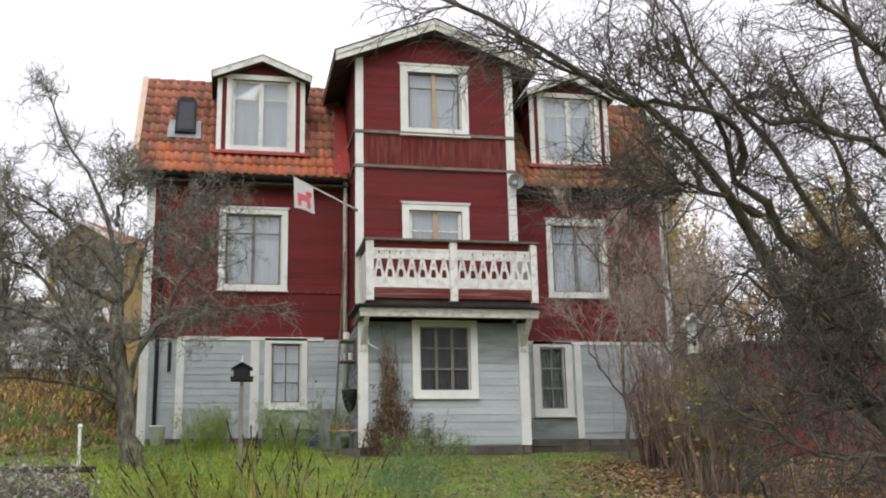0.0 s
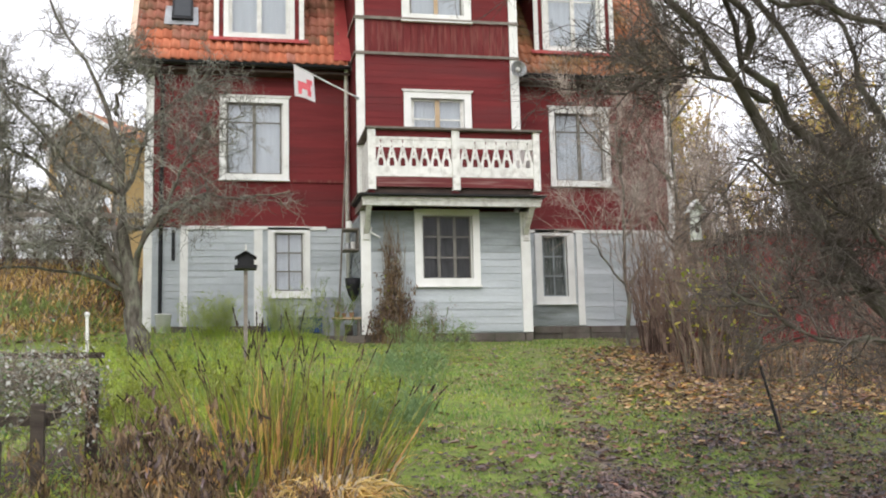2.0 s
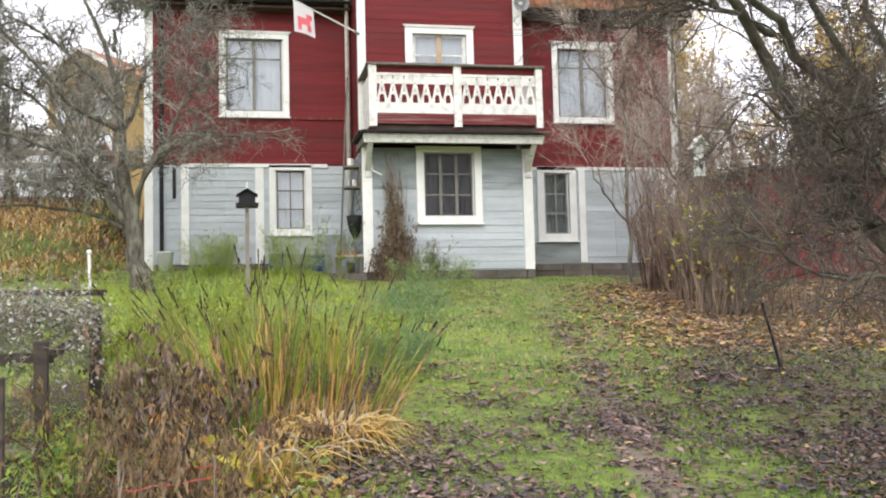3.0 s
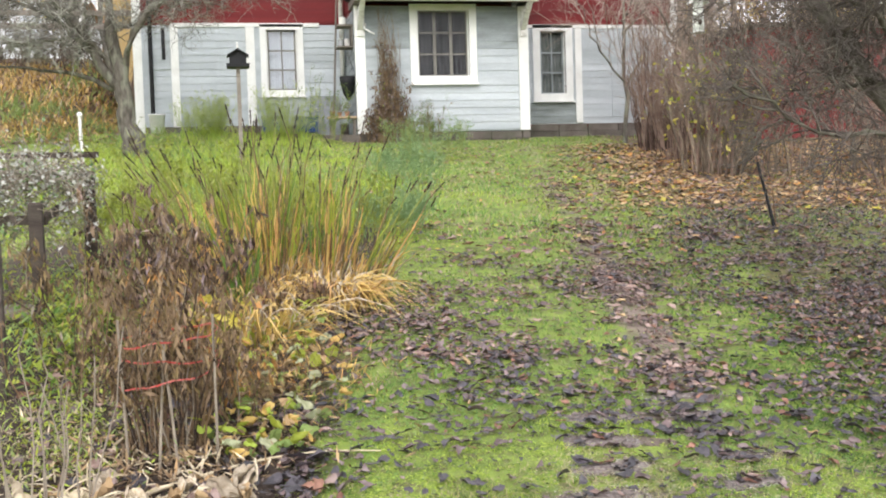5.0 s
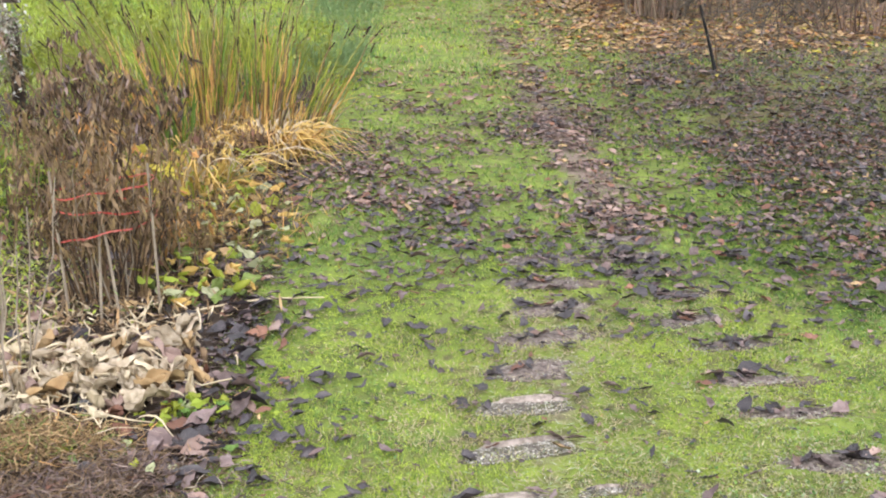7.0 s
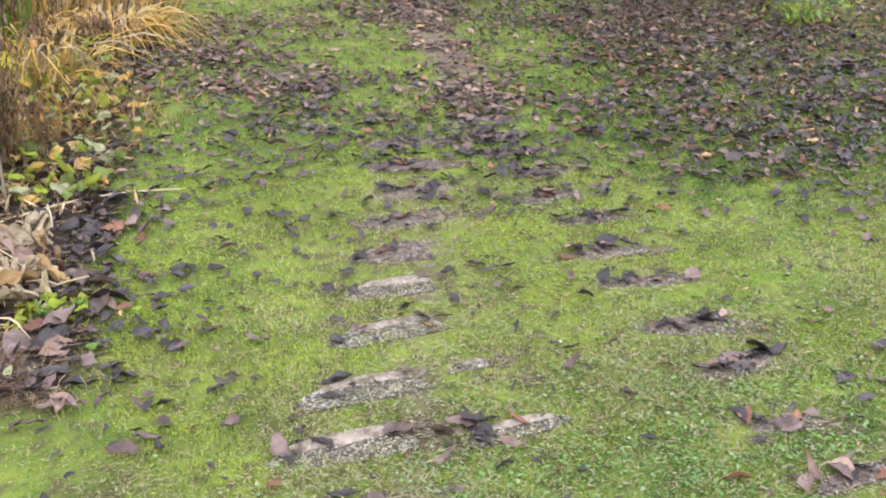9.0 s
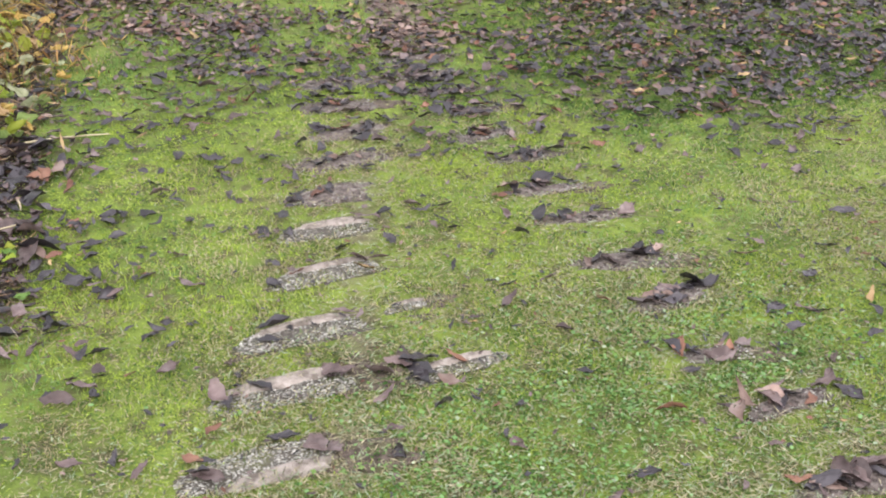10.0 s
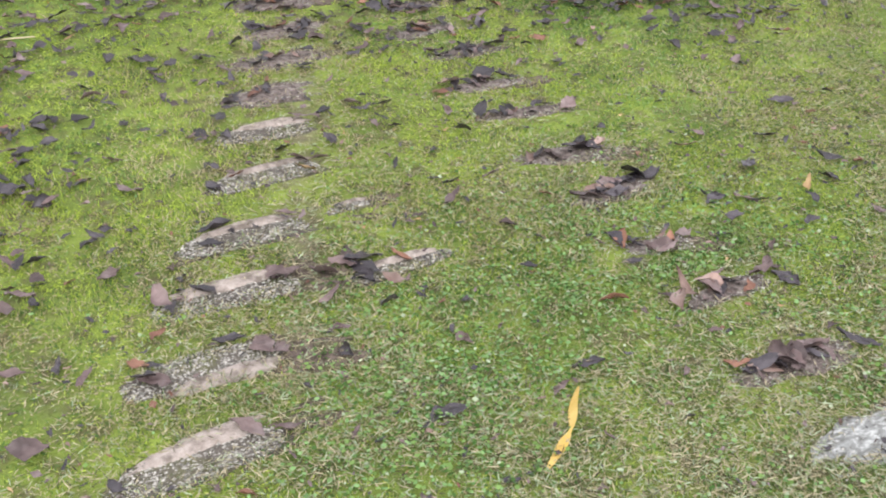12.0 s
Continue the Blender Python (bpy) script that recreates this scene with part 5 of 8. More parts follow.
def flat_piece(w, d, seed, h=0.05, dome=0.006, jag=0.10, n=44):
    """A low worn stone with a broken outline, bowed along its length."""
    r = random.Random(seed)
    ph = [r.uniform(0, 6.28) for _ in range(5)]
    v, f = [], []
    for s, z in ((1.03, -h), (1.0, -0.004), (0.94, 0.3 * dome), (0.7, 0.7 * dome), (0.35, dome)):
        for i in range(n):
            a = math.tau * i / n
            c, t = math.cos(a), math.sin(a)
            e = (abs(c) ** 2.6 + abs(t) ** 2.6) ** (-1 / 2.6)
            e *= 1 + jag * (math.sin(2 * a + ph[0]) + 0.8 * math.sin(3 * a + ph[1]) + 0.6 * math.sin(7 * a + ph[2]) + 0.5 * math.sin(11 * a + ph[3])) * (1 if s > 0.8 else 0.4)
            x = w * c * e * s
            v.append((x, d * t * e * s - 0.25 * d * (x / w) ** 2, z + 0.0012 * math.sin(19 * a + ph[4] + 9 * s)))
    for k in range(4):
        for i in range(n):
            a, b = k * n + i, k * n + (i + 1) % n
            f.append((a, b, b + n, a + n))
    f.append(tuple(range(4 * n, 5 * n)))
    return Mesh().add(v, f)


def pebble_bed(x, y, z, lo=0.0016, hi=0.0042):
    n = len(x)
    s = lo + (hi - lo) * rng.uniform(0, 1, n) ** 2
    octa = np.array([(1, 0, 0), (0, 1, 0), (-1, 0, 0), (0, -1, 0), (0.5, 0.4, 0.7), (-0.5, -0.4, 0.75)])
    a = rng.uniform(0, math.tau, n)
    R = np.stack([np.stack([np.cos(a), -np.sin(a), 0 * a], -1), np.stack([np.sin(a), np.cos(a), 0 * a], -1), np.stack([0 * a, 0 * a, 0 * a + 1], -1)], 1)
    V = np.einsum("nij,kj->nki", R, octa) * s[:, None, None] * np.array([1.25, 1, 0.8]) + np.stack([x, y, np.full(n, z)], -1)[:, None]
    i = np.arange(n * 6).reshape(n, 6)
    return V, np.concatenate([i[:, [0, 1, 4]], i[:, [1, 2, 4]], i[:, [2, 5, 4]], i[:, [2, 3, 5]], i[:, [3, 0, 5]], i[:, [0, 4, 5]]])


def paving_slab(cx, cy, w, d, seed, label, pebbles=0, mat=SLAB_MAT, turn=0.0, lift=0.0, flip=1):
    t = thing("paving_slab", label, "paving slab", "stepping slabs", at=(cx, cy, gz(cx, cy) + lift))
    t.rotation_euler = (math.atan(0.128), 0, turn)
    r = random.Random(seed)
    rim = part("soil_rim", flat_piece(w * 1.15, d * 1.2, seed + 70, 0.03, 0.003, 0.2), SOIL, t, "bare dark soil round the slab", smooth=True)
    rim.location = (0.07, -0.004, -0.004)
    if not pebbles:
        part("slab", flat_piece(w, d, seed, 0.05, 0.008, 0.16), mat, t, smooth=True)
        n = 260
        x, y = rng.uniform(-1.1, 1.1, n), rng.uniform(-1.1, 1.1, n)
        part("pebbles", np_mesh("pebbles", *pebble_bed(w * x, d * y, 0.006, 0.0014, 0.0036), PEBBLE), None, t, "small pale grit on the slab", kind="stuff")
        return t
    bed = part("grit_bed", flat_piece(w, d * 0.78, seed + 30, 0.05, 0.005, 0.09), GRIT, t, "dark gritty part of the slab", smooth=True)
    bed.location = (-0.02, -0.22 * d * flip, 0)
    top = part("slab", flat_piece(w * r.uniform(0.62, 0.8), d * r.uniform(0.27, 0.40), seed, 0.05, 0.007, 0.12), mat, t, smooth=True)
    top.location = (r.uniform(-0.01, 0.03), 0.46 * d * flip, 0.003)
    n = pebbles
    x, y = rng.uniform(-1, 1, n), rng.uniform(-1, 1, n)
    ok = (np.abs(x) ** 2.6 + np.abs(y) ** 2.6 < 0.95) & (rng.uniform(0, 1, n) < 0.35 + 0.9 * value_noise(x * 3 + seed, y * 2, 3, 2))
    x, y = x[ok], y[ok]
    part("pebbles", np_mesh("pebbles", *pebble_bed(-0.02 + w * x * 0.97, -0.22 * d * flip + d * 0.78 * y - 0.2 * d * x * x, 0.0045), PEBBLE), None, t, "small black and pale pebbles set in the slab", kind="stuff")
    return t


for i, (cx, cy) in enumerate(SLABS_LEFT):
    paving_slab(cx, cy, (0.19, 0.185, 0.19, 0.185, 0.175)[i] if i < 5 else 0.165, 0.072, i, "weathered pebbly concrete slab sunk in the lawn", (1900 if i < 5 else 1000) if i < 6 else 0, SLAB_MAT if i < 6 else DARK_SLAB, turn=(0.05, -0.03, -0.10, -0.04, 0.01, -0.12, -0.08, 0.02, 0.14, -0.09, 0.05)[i], flip=-1 if i == 1 else 1)
for i, (cx, cy) in enumerate(SLABS_RIGHT):
    paving_slab(cx, cy, (0.17, 0.12, 0.10, 0.15, 0.16, 0.15, 0.16)[i % 7], (0.05, 0.04, 0.036, 0.045)[i % 4], 20 + i, "dark soil-stained slab under wet leaves", 0, DARK_SLAB, turn=(-0.2, -0.03, -0.3, 0.05, -0.3, -0.22, -0.2, 0.06, 0.05, -0.08, -0.09, -0.12, -0.12, -0.02)[i])
paving_slab(1.075, 2.29, 0.16, 0.045, 40, "weathered pebbly concrete slab sunk in the lawn", 800)
paving_slab(1.08, 2.60, 0.065, 0.03, 41, "weathered pebbly concrete slab sunk in the lawn", 250)
paving_slab(1.65, 1.265, 0.165, 0.062, 42, "pale lichen-flecked stone sunk in the lawn", 0, MOSS_STONE, lift=0.004)


# ---- fallen leaves ----
def leaf_shape(seed, L=1.0, k=11, across=(-1, -0.66, -0.33, 0, 0.33, 0.66, 1)):
    """A crumpled wet leaf, 1 long: broad, torn rim, creased across, its edges rolled in."""
    r = random.Random(seed)
    v, f = [], []
    curl, twist, bow = r.uniform(-0.1, 0.6), r.uniform(-0.8, 0.8), r.uniform(-0.2, 0.2)
    fold = [r.choice((-1, 1)) * r.uniform(0.0, 0.6) for _ in range(2)]
    roll = [r.uniform(-0.2, 0.9) for _ in range(2)]
    slim, ph = r.uniform(0.5, 1.15), [r.uniform(0, 6.28) for _ in range(6)]
    blunt = r.uniform(0.6, 1.1)
    for i in range(k + 1):
        s = i / k
        for q in across:
            side = 0 if q < 0 else 1
            rag = 1 + 0.22 * math.sin(7 * s + ph[side]) + 0.17 * math.sin(17 * s + ph[side + 2])
            w = 0.27 * slim * math.sin(math.pi * min(1, s * 0.95 + 0.03)) ** blunt * (1.15 - 0.3 * s) * rag
            aq = abs(q)
            z = 0.06 + curl * 0.5 * (s - 0.45) ** 2 + fold[side] * aq * w * 0.6 + roll[side] * w * aq ** 3 + twist * q * w * (s - 0.4)
            z += 0.040 * math.sin(9 * s + 3.1 * q + ph[0]) + 0.028 * math.sin(16 * s - 5 * q + ph[1]) + r.uniform(-0.018, 0.018)
            yq = q * w * (1 - 0.35 * min(1, abs(roll[side])) * aq * aq) + bow * math.sin(math.pi * s)
            v.append(((s - 0.5) * L + 0.03 * math.sin(6 * q + ph[4]), yq, z))
    c = len(across)
    for i in range(k):
        for j in range(c - 1):
            a = i * c + j
            f.append((a, a + c, a + c + 1, a + 1))
    v = np.array(v)
    v[:, 2] -= v[:, 2].min()
    return v, np.array(f)


def torn_leaf(seed):
    """A small angular scrap of leaf for the leaf litter."""
    r = random.Random(seed)
    v, f = leaf_shape(seed, 1.0, 4, (-1, -0.3, 0.4, 1))
    v = v + np.array([(r.uniform(-0.09, 0.09), r.uniform(-0.10, 0.10), r.uniform(0, 0.11)) for _ in v])
    v[:, 2] -= v[:, 2].min()
    return v, f


FAR_SHAPES = [torn_leaf(i) for i in range(22)]
SHAPES = [leaf_shape(40 + i) for i in range(12)]
MID_SHAPES = [leaf_shape(40 + i, 1.0, 6, (-1, -0.5, 0, 0.5, 1)) for i in range(12)]


def scatter(x, y, size, kinds, lift=0.004, rough=0.25, shapes=None, flat=1.0):
    """Many fallen leaves as arrays, each with its own turn, tilt and colour."""
    pieces = []
    shapes = shapes or FAR_SHAPES
    which = rng.integers(0, len(shapes), len(x))
    z = ground_z(x, y)
    for w, (sv, sf) in enumerate(shapes):
        i = np.where(which == w)[0]
        if not len(i):
            continue
        a, tx, ty = rng.uniform(0, math.tau, len(i)), rng.normal(size=len(i)) * rough, rng.normal(size=len(i)) * rough + 0.0
        s = size[i]
        ca, sa = np.cos(a), np.sin(a)
        X = sv[None, :, 0] * s[:, None]
        Y = sv[None, :, 1] * s[:, None]
        Z = flat * sv[None, :, 2] * s[:, None] + X * tx[:, None] + Y * ty[:, None]
        P = np.stack([x[i][:, None] + X * ca[:, None] - Y * sa[:, None], y[i][:, None] + X * sa[:, None] + Y * ca[:, None], np.zeros_like(Z)], -1)
        P[..., 2] = z[i][:, None] + lift + (0.008 if shapes is not FAR_SHAPES else 0.003) + np.abs(Z) + 0.128 * (P[..., 1] - y[i][:, None])
        F = (np.arange(len(i))[:, None, None] * len(sv) + sf[None]).reshape(-1, 4)
        pieces.append((P.reshape(-1, 3), F, np.repeat(kinds[i], len(sf))))
    return joined(pieces)


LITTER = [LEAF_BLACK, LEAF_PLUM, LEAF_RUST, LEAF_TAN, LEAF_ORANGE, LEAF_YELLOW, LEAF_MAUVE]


def litter(name, label, n, pts, size, odds, near=False, rough=0.18, flat=0.9, lift=0.010):
    x, y = pts
    kinds = rng.choice(len(LITTER), len(x), p=np.array((*odds, 0)[:7]) / sum(odds))
    V, F, K = scatter(x, y, size * (0.42 + 0.95 * rng.uniform(0, 1, len(x)) ** 1.4), kinds, shapes=MID_SHAPES if near else None, rough=rough, flat=flat, lift=lift)
    tagged(new(name, np_mesh(name, V, F, LITTER, K, smooth=near)), label, "leaves", kind="stuff")


def pick(n, x0, x1, y0, y1, dens):
    x, y = rng.uniform(x0, x1, n * 6), rng.uniform(y0, y1, n * 6)
    ok = rng.uniform(0, 1, len(x)) < dens(x, y)
    return x[ok][:n], y[ok][:n]


# sparse wet leaves on the near lawn, thicker along the bed
pts = pick(2700, -0.2, 5.4, 2.0, 4.9, lambda x, y: np.clip(0.03 + 0.40 * smooth_step(2.6, 4.6, y) * (0.1 + 1.5 * value_noise(x, y, 4, 4) ** 2 + 0.3 * smooth_step(1.8, 3.2, x)) + 0.55 * smooth_step(2.0, 3.0, x) * smooth_step(2.8, 3.6, y) + 0.55 * np.exp(-(((x - 0.16 - 0.13 * (y - 3)) / 0.22) ** 2)) * (0.15 + 0.85 * smooth_step(2.5, 3.1, y)), 0, 1) * ~over_slab(x, y))
litter("fallen_leaves", "dark wet fallen leaves scattered over the near lawn", 0, pts, 0.062, (8, 4, 0.3, 0.1, 0, 0, 0.5), True)
pts = pick(2000, -0.2, 5.0, 3.1, 5.7, lambda x, y: (0.15 + 0.85 * smooth_step(3.2, 5.4, y)) * (1 - 0.65 * smooth_step(6.8, 9, y) * (1 - smooth_step(TRAIL(y) + 0.2, TRAIL(y) + 1.4, x))) * np.clip(0.05 + 1.5 * value_noise(x, y, 3.2, 6) ** 2.6 * (0.4 + 0.5 * smooth_step(0.2, 1.4, x)), 0, 1))
litter("fallen_leaves", "wet black and plum leaves on the fresh grass", 0, pts, 0.056, (7, 3.4, 0.6, 0.0, 0, 0, 0.5), rough=0.28)
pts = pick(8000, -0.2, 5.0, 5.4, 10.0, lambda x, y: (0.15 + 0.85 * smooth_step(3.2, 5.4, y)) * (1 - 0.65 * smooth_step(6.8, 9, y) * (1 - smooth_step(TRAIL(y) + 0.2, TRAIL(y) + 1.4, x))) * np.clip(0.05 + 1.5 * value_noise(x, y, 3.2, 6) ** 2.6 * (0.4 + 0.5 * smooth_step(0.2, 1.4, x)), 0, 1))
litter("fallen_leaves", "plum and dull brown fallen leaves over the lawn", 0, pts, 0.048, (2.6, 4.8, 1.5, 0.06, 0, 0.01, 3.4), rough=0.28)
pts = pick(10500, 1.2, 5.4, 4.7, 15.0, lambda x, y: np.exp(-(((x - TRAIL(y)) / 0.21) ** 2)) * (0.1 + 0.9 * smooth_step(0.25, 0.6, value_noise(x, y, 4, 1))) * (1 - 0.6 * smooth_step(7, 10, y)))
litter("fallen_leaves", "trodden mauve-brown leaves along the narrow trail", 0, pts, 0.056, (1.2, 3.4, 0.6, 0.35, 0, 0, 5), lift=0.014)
pts = pick(25000, 2.0, 9.5, 3.4, 11.0, lambda x, y: smooth_step(TRAIL(y) + 0.15, TRAIL(y) + 1.1, x) * (0.2 + 0.8 * smooth_step(3.0, 5.0, y)) * np.clip(0.12 + 1.4 * value_noise(x, y, 3, 2) ** 1.8, 0, 1) * np.clip(6.0 / y, 0.45, 1))
litter("fallen_leaves", "brown leaf litter under the apple tree", 0, pts, 0.042, (7.5, 4, 2.6, 0.4, 0.03, 0.04, 1.5), rough=0.35, lift=0.014)
# dark leaves added so the apple tree's shade is in the ground's colour
pts = pick(5200, 3.0, 7.5, 5.0, 10.0, lambda x, y: smooth_step(3.2, 4.6, x - 0.1 * (y - 6)) * (0.35 + 0.65 * value_noise(x, y, 2.5, 41)))
litter("fallen_leaves", "black and dark brown leaves standing in for the apple tree's shade", 0, pts, 0.050, (6, 3, 2.2, 0.1, 0, 0, 0.8), rough=0.3, lift=0.018)
pts = pick(17000, 3.6, 12.0, 9.3, 18.5, lambda x, y: np.clip(smooth_step(PATH_AT(y) - 0.1, PATH_AT(y) + 1.0, x), 0, 1) * smooth_step(9.3, 11.5, y) * (0.4 + 0.6 * value_noise(x, y, 1.8, 2)))
litter("fallen_leaves", "orange and tan leaf litter below the bushes", 0, pts, 0.082, (0.8, 1.2, 2.2, 7, 2.0, 0.5, 1.6), lift=0.03)
pts = pick(2200, 1.0, 6.5, 8.0, 18.5, lambda x, y: 0.6 * np.exp(-(((x - PATH_AT(y)) / 0.35) ** 2)) + 0.30 * value_noise(x, y, 1.6, 31) ** 1.5)
litter("fallen_leaves", "rust and tan leaves over the upper lawn and path", 0, pts, 0.075, (0.6, 2.4, 3.4, 2, 0.5, 0.25, 3), lift=0.03)

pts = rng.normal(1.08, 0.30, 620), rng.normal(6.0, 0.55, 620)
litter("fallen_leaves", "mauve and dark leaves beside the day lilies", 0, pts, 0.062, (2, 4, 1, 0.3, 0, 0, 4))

# wet crumpled leaves caught on the slabs
hx, hy, hs = [], [], []
for i, (cx, cy) in enumerate(SLABS_RIGHT):
    m = (16, 13, 12, 20, 10, 14, 15, 14, 14, 14, 12, 12, 12, 14)[i]
    hx.append(rng.normal(cx + (-0.05, 0.0, -0.03, 0.02, 0.03, 0.0, 0, -0.02)[i % 8], 0.085, m)), hy.append(rng.normal(cy + 0.01, 0.024, m))
for cx, cy in ((1.42, 4.21), (1.16, 4.30), (1.30, 3.95), (1.94, 4.15), (1.97, 3.87), (2.05, 4.5), (1.25, 5.04), (0.92, 4.19), (0.98, 2.30)):
    hx.append(rng.normal(cx, 0.07, 7)), hy.append(rng.normal(cy, 0.04, 7))
for j, (cx, cy) in enumerate(SLABS_LEFT[1:]):
    m = (3, 4, 3, 4, 5, 8, 8, 8, 8, 8)[j]
    hx.append(rng.normal(cx - (0.13 if cy < 3.2 else 0.04), 0.06 if cy < 3.2 else 0.09, m)), hy.append(rng.normal(cy + 0.02, 0.03, m))
litter("leaf_heap", "crumpled wet dark leaves caught on the slabs", 0, (np.concatenate(hx), np.concatenate(hy)), 0.072, (8, 5, 0.9, 0, 0, 0, 1.2), True, 0.22, 0.8, 0.004)
# small torn bits of leaf trodden into the moss
pts = pick(2600, 0.0, 4.2, 1.1, 4.6, lambda x, y: np.clip(0.12 + 1.2 * value_noise(x, y, 5, 8) ** 2, 0, 1))
litter("leaf_bits", "small torn bits of dead leaf in the moss", 0, pts, 0.018, (4, 4, 0.8, 0.5, 0, 0, 2), False, 0.3)

# the large leaves nearest the eye, one by one
leaf_data = {}


def fallen_leaf(x, y, size, mat, turn, shape, label):
    key = (mat.name, shape)
    if key not in leaf_data:
        sv, sf = SHAPES[shape]
        leaf_data[key] = np_mesh("fallen_leaf", sv, sf, mat, smooth=True)
    ob = tagged(new("fallen_leaf", leaf_data[key]), label, "leaf", "fallen leaves on the near lawn")
    ob.location = (x, y, gz(x, y) + 0.011)
    ob.rotation_euler = (math.atan(0.128) + rnd.gauss(0, 0.12), rnd.uniform(-0.2, 0.2), turn)
    ob.scale = (size, size, size * rnd.uniform(0.6, 1.1))
    return ob


NEAR_X = (0.65, 0.87, 0.82, 0.66, 0.56, 0.42, 0.37, 0.33, 0.26, 0.47, 0.56, 0.33, 0.25, 0.4, 0.35, 0.52, 0.19, 0.22, 0.21, 0.25, 0.36, 0.57, 0.81, 0.79, 1.4, 1.34, 1.43, 1.43, 1.29, 1.35, 1.38, 1.51, 0.98, 0.97, 1.08, 0.96, 1.13, 1.05, 1.06, 1.24, 1.14, 0.87, 0.79, 0.69, 0.72, 1.03, 1.14, 1.44, 1.59, 1.97, 2.14, 1.87, 1.86, 1.77, 2.0, 2.07, 2.2, 2.35, 2.63, 2.21, 2.25, 2.4, 2.38, 2.49, 2.35, 1.55, 1.84, 1.73, 2.21, 1.03, 0.88, 0.99, 0.56, 0.55)
NEAR_Y = (4.17, 4.26, 3.48, 3.35, 2.96, 3.05, 3.11, 3.47, 3.09, 3.22, 3.14, 2.99, 2.71, 2.57, 2.8, 2.75, 2.57, 2.53, 2.25, 2.19, 2.17, 2.17, 2.1, 2.01, 2.96, 3.16, 3.11, 2.78, 2.66, 2.62, 2.58, 2.57, 2.33, 2.27, 2.31, 2.14, 2.07, 1.94, 2.15, 1.72, 1.68, 1.71, 1.77, 1.76, 1.71, 1.76, 1.51, 1.89, 2.01, 1.9, 1.93, 1.76, 1.84, 1.79, 2.18, 2.11, 2.24, 2.07, 2.48, 2.94, 2.71, 2.72, 2.36, 2.1, 1.88, 1.58, 1.5, 1.54, 3.36, 2.98, 3.17, 3.35, 2.46, 2.52)
LARGE, RUSTY, SMALL = (4, 7, 8, 32, 33, 41, 51, 52, 66, 67), (34, 47, 53, 65, 68, 20, 63), (5, 6, 14, 15, 27, 28, 38, 42, 43, 44, 45, 46, 59, 60, 61)
for i, (x, y) in enumerate(zip(NEAR_X, NEAR_Y)):
    mat, word = ((LEAF_BLACK, "wet black"), (LEAF_PLUM, "dull plum"), (LEAF_BLACK, "wet black"))[i % 3]
    if i in RUSTY:
        mat, word = LEAF_RUST, "rust brown"
    size = rnd.uniform(0.085, 0.105) if i in LARGE else rnd.uniform(0.03, 0.045) if i in SMALL else rnd.uniform(0.05, 0.08)
    fallen_leaf(x, y, size, mat, rnd.uniform(0, 6.28), i % 12, f"{word} curled fallen leaf lying on moss")
for i in range(190):
    x, y = rnd.uniform(0.1, 3.3), rnd.uniform(1.2, 3.3)
    if over_slab(np.array([x]), np.array([y]), 0.02)[0]:
        continue
    fallen_leaf(x, y, rnd.uniform(0.014, 0.042), rnd.choice([LEAF_BLACK] * 5 + [LEAF_PLUM] * 4 + [LEAF_RUST]), rnd.uniform(0, 6.28), i % 12, "small dark fallen leaf lying on moss")

# sodden leaves stuck flat to the ends of the slabs
for i, (cx, cy) in enumerate(SLABS_LEFT[:6]):
    for dx, dy, size in ((0.115, 0.012, 0.085), (0.165, -0.015, 0.06), (-0.165, -0.02, 0.06))[: 3 - i % 2]:
        ob = fallen_leaf(cx + dx + rnd.uniform(-0.02, 0.02), cy + dy, size * rnd.uniform(0.85, 1.15), LEAF_PLUM if dx > 0 else LEAF_BLACK, rnd.uniform(0, 6.28), (i * 5 + 3) % 12, "sodden dark leaf stuck to a paving slab")
        ob.scale.z *= 0.45
        ob.location.z += 0.006

# long yellow leaf blade, twisted once
m = Mesh()
k = 22
line = resample([(0.962, 1.482, 0.008), (1.03, 1.525, 0.012), (1.088, 1.565, 0.016), (1.110, 1.60, 0.022), (1.138, 1.632, 0.02), (1.172, 1.665, 0.016)], k)
pl, pr = [], []
for i, p in enumerate(line):
    s = i / (k - 1)
    w = 0.0128 * math.sin(math.pi * (0.03 + 0.94 * s)) ** 0.7 * (1 - 0.72 * math.exp(-(((s - 0.47) / 0.09) ** 2))) * (0.75 + 0.45 * s)
    tw = -0.4 + 1.5 * smooth_step(0.36, 0.58, s)
    z = gz(p[0], p[1]) + p[2]
    for side, out in ((-1, pl), (0, None), (1, pr)):
        if out is not None:
            out.append((p[0] + side * w * 0.62 * math.cos(tw * 0.5), p[1] - side * w * 0.78 * math.cos(tw * 0.5), z + side * w * math.sin(tw) * 0.8))
m.add([p for q in zip(pl, pr) for p in q], [(2 * i, 2 * i + 1, 2 * i + 3, 2 * i + 2) for i in range(k - 1)])
tagged(part("yellow_blade", m, translucent(mk("bright_yellow_blade", (0.60, 0.40, 0.09), (0.72, 0.52, 0.18), 20, 0.6, (0.50, 0.30, 0.08), 30, 0.4, 0.1, 0), (0.6, 0.45, 0.12), 0.2), smooth=True), "long twisted bright yellow leaf blade lying on grass", "leaf")
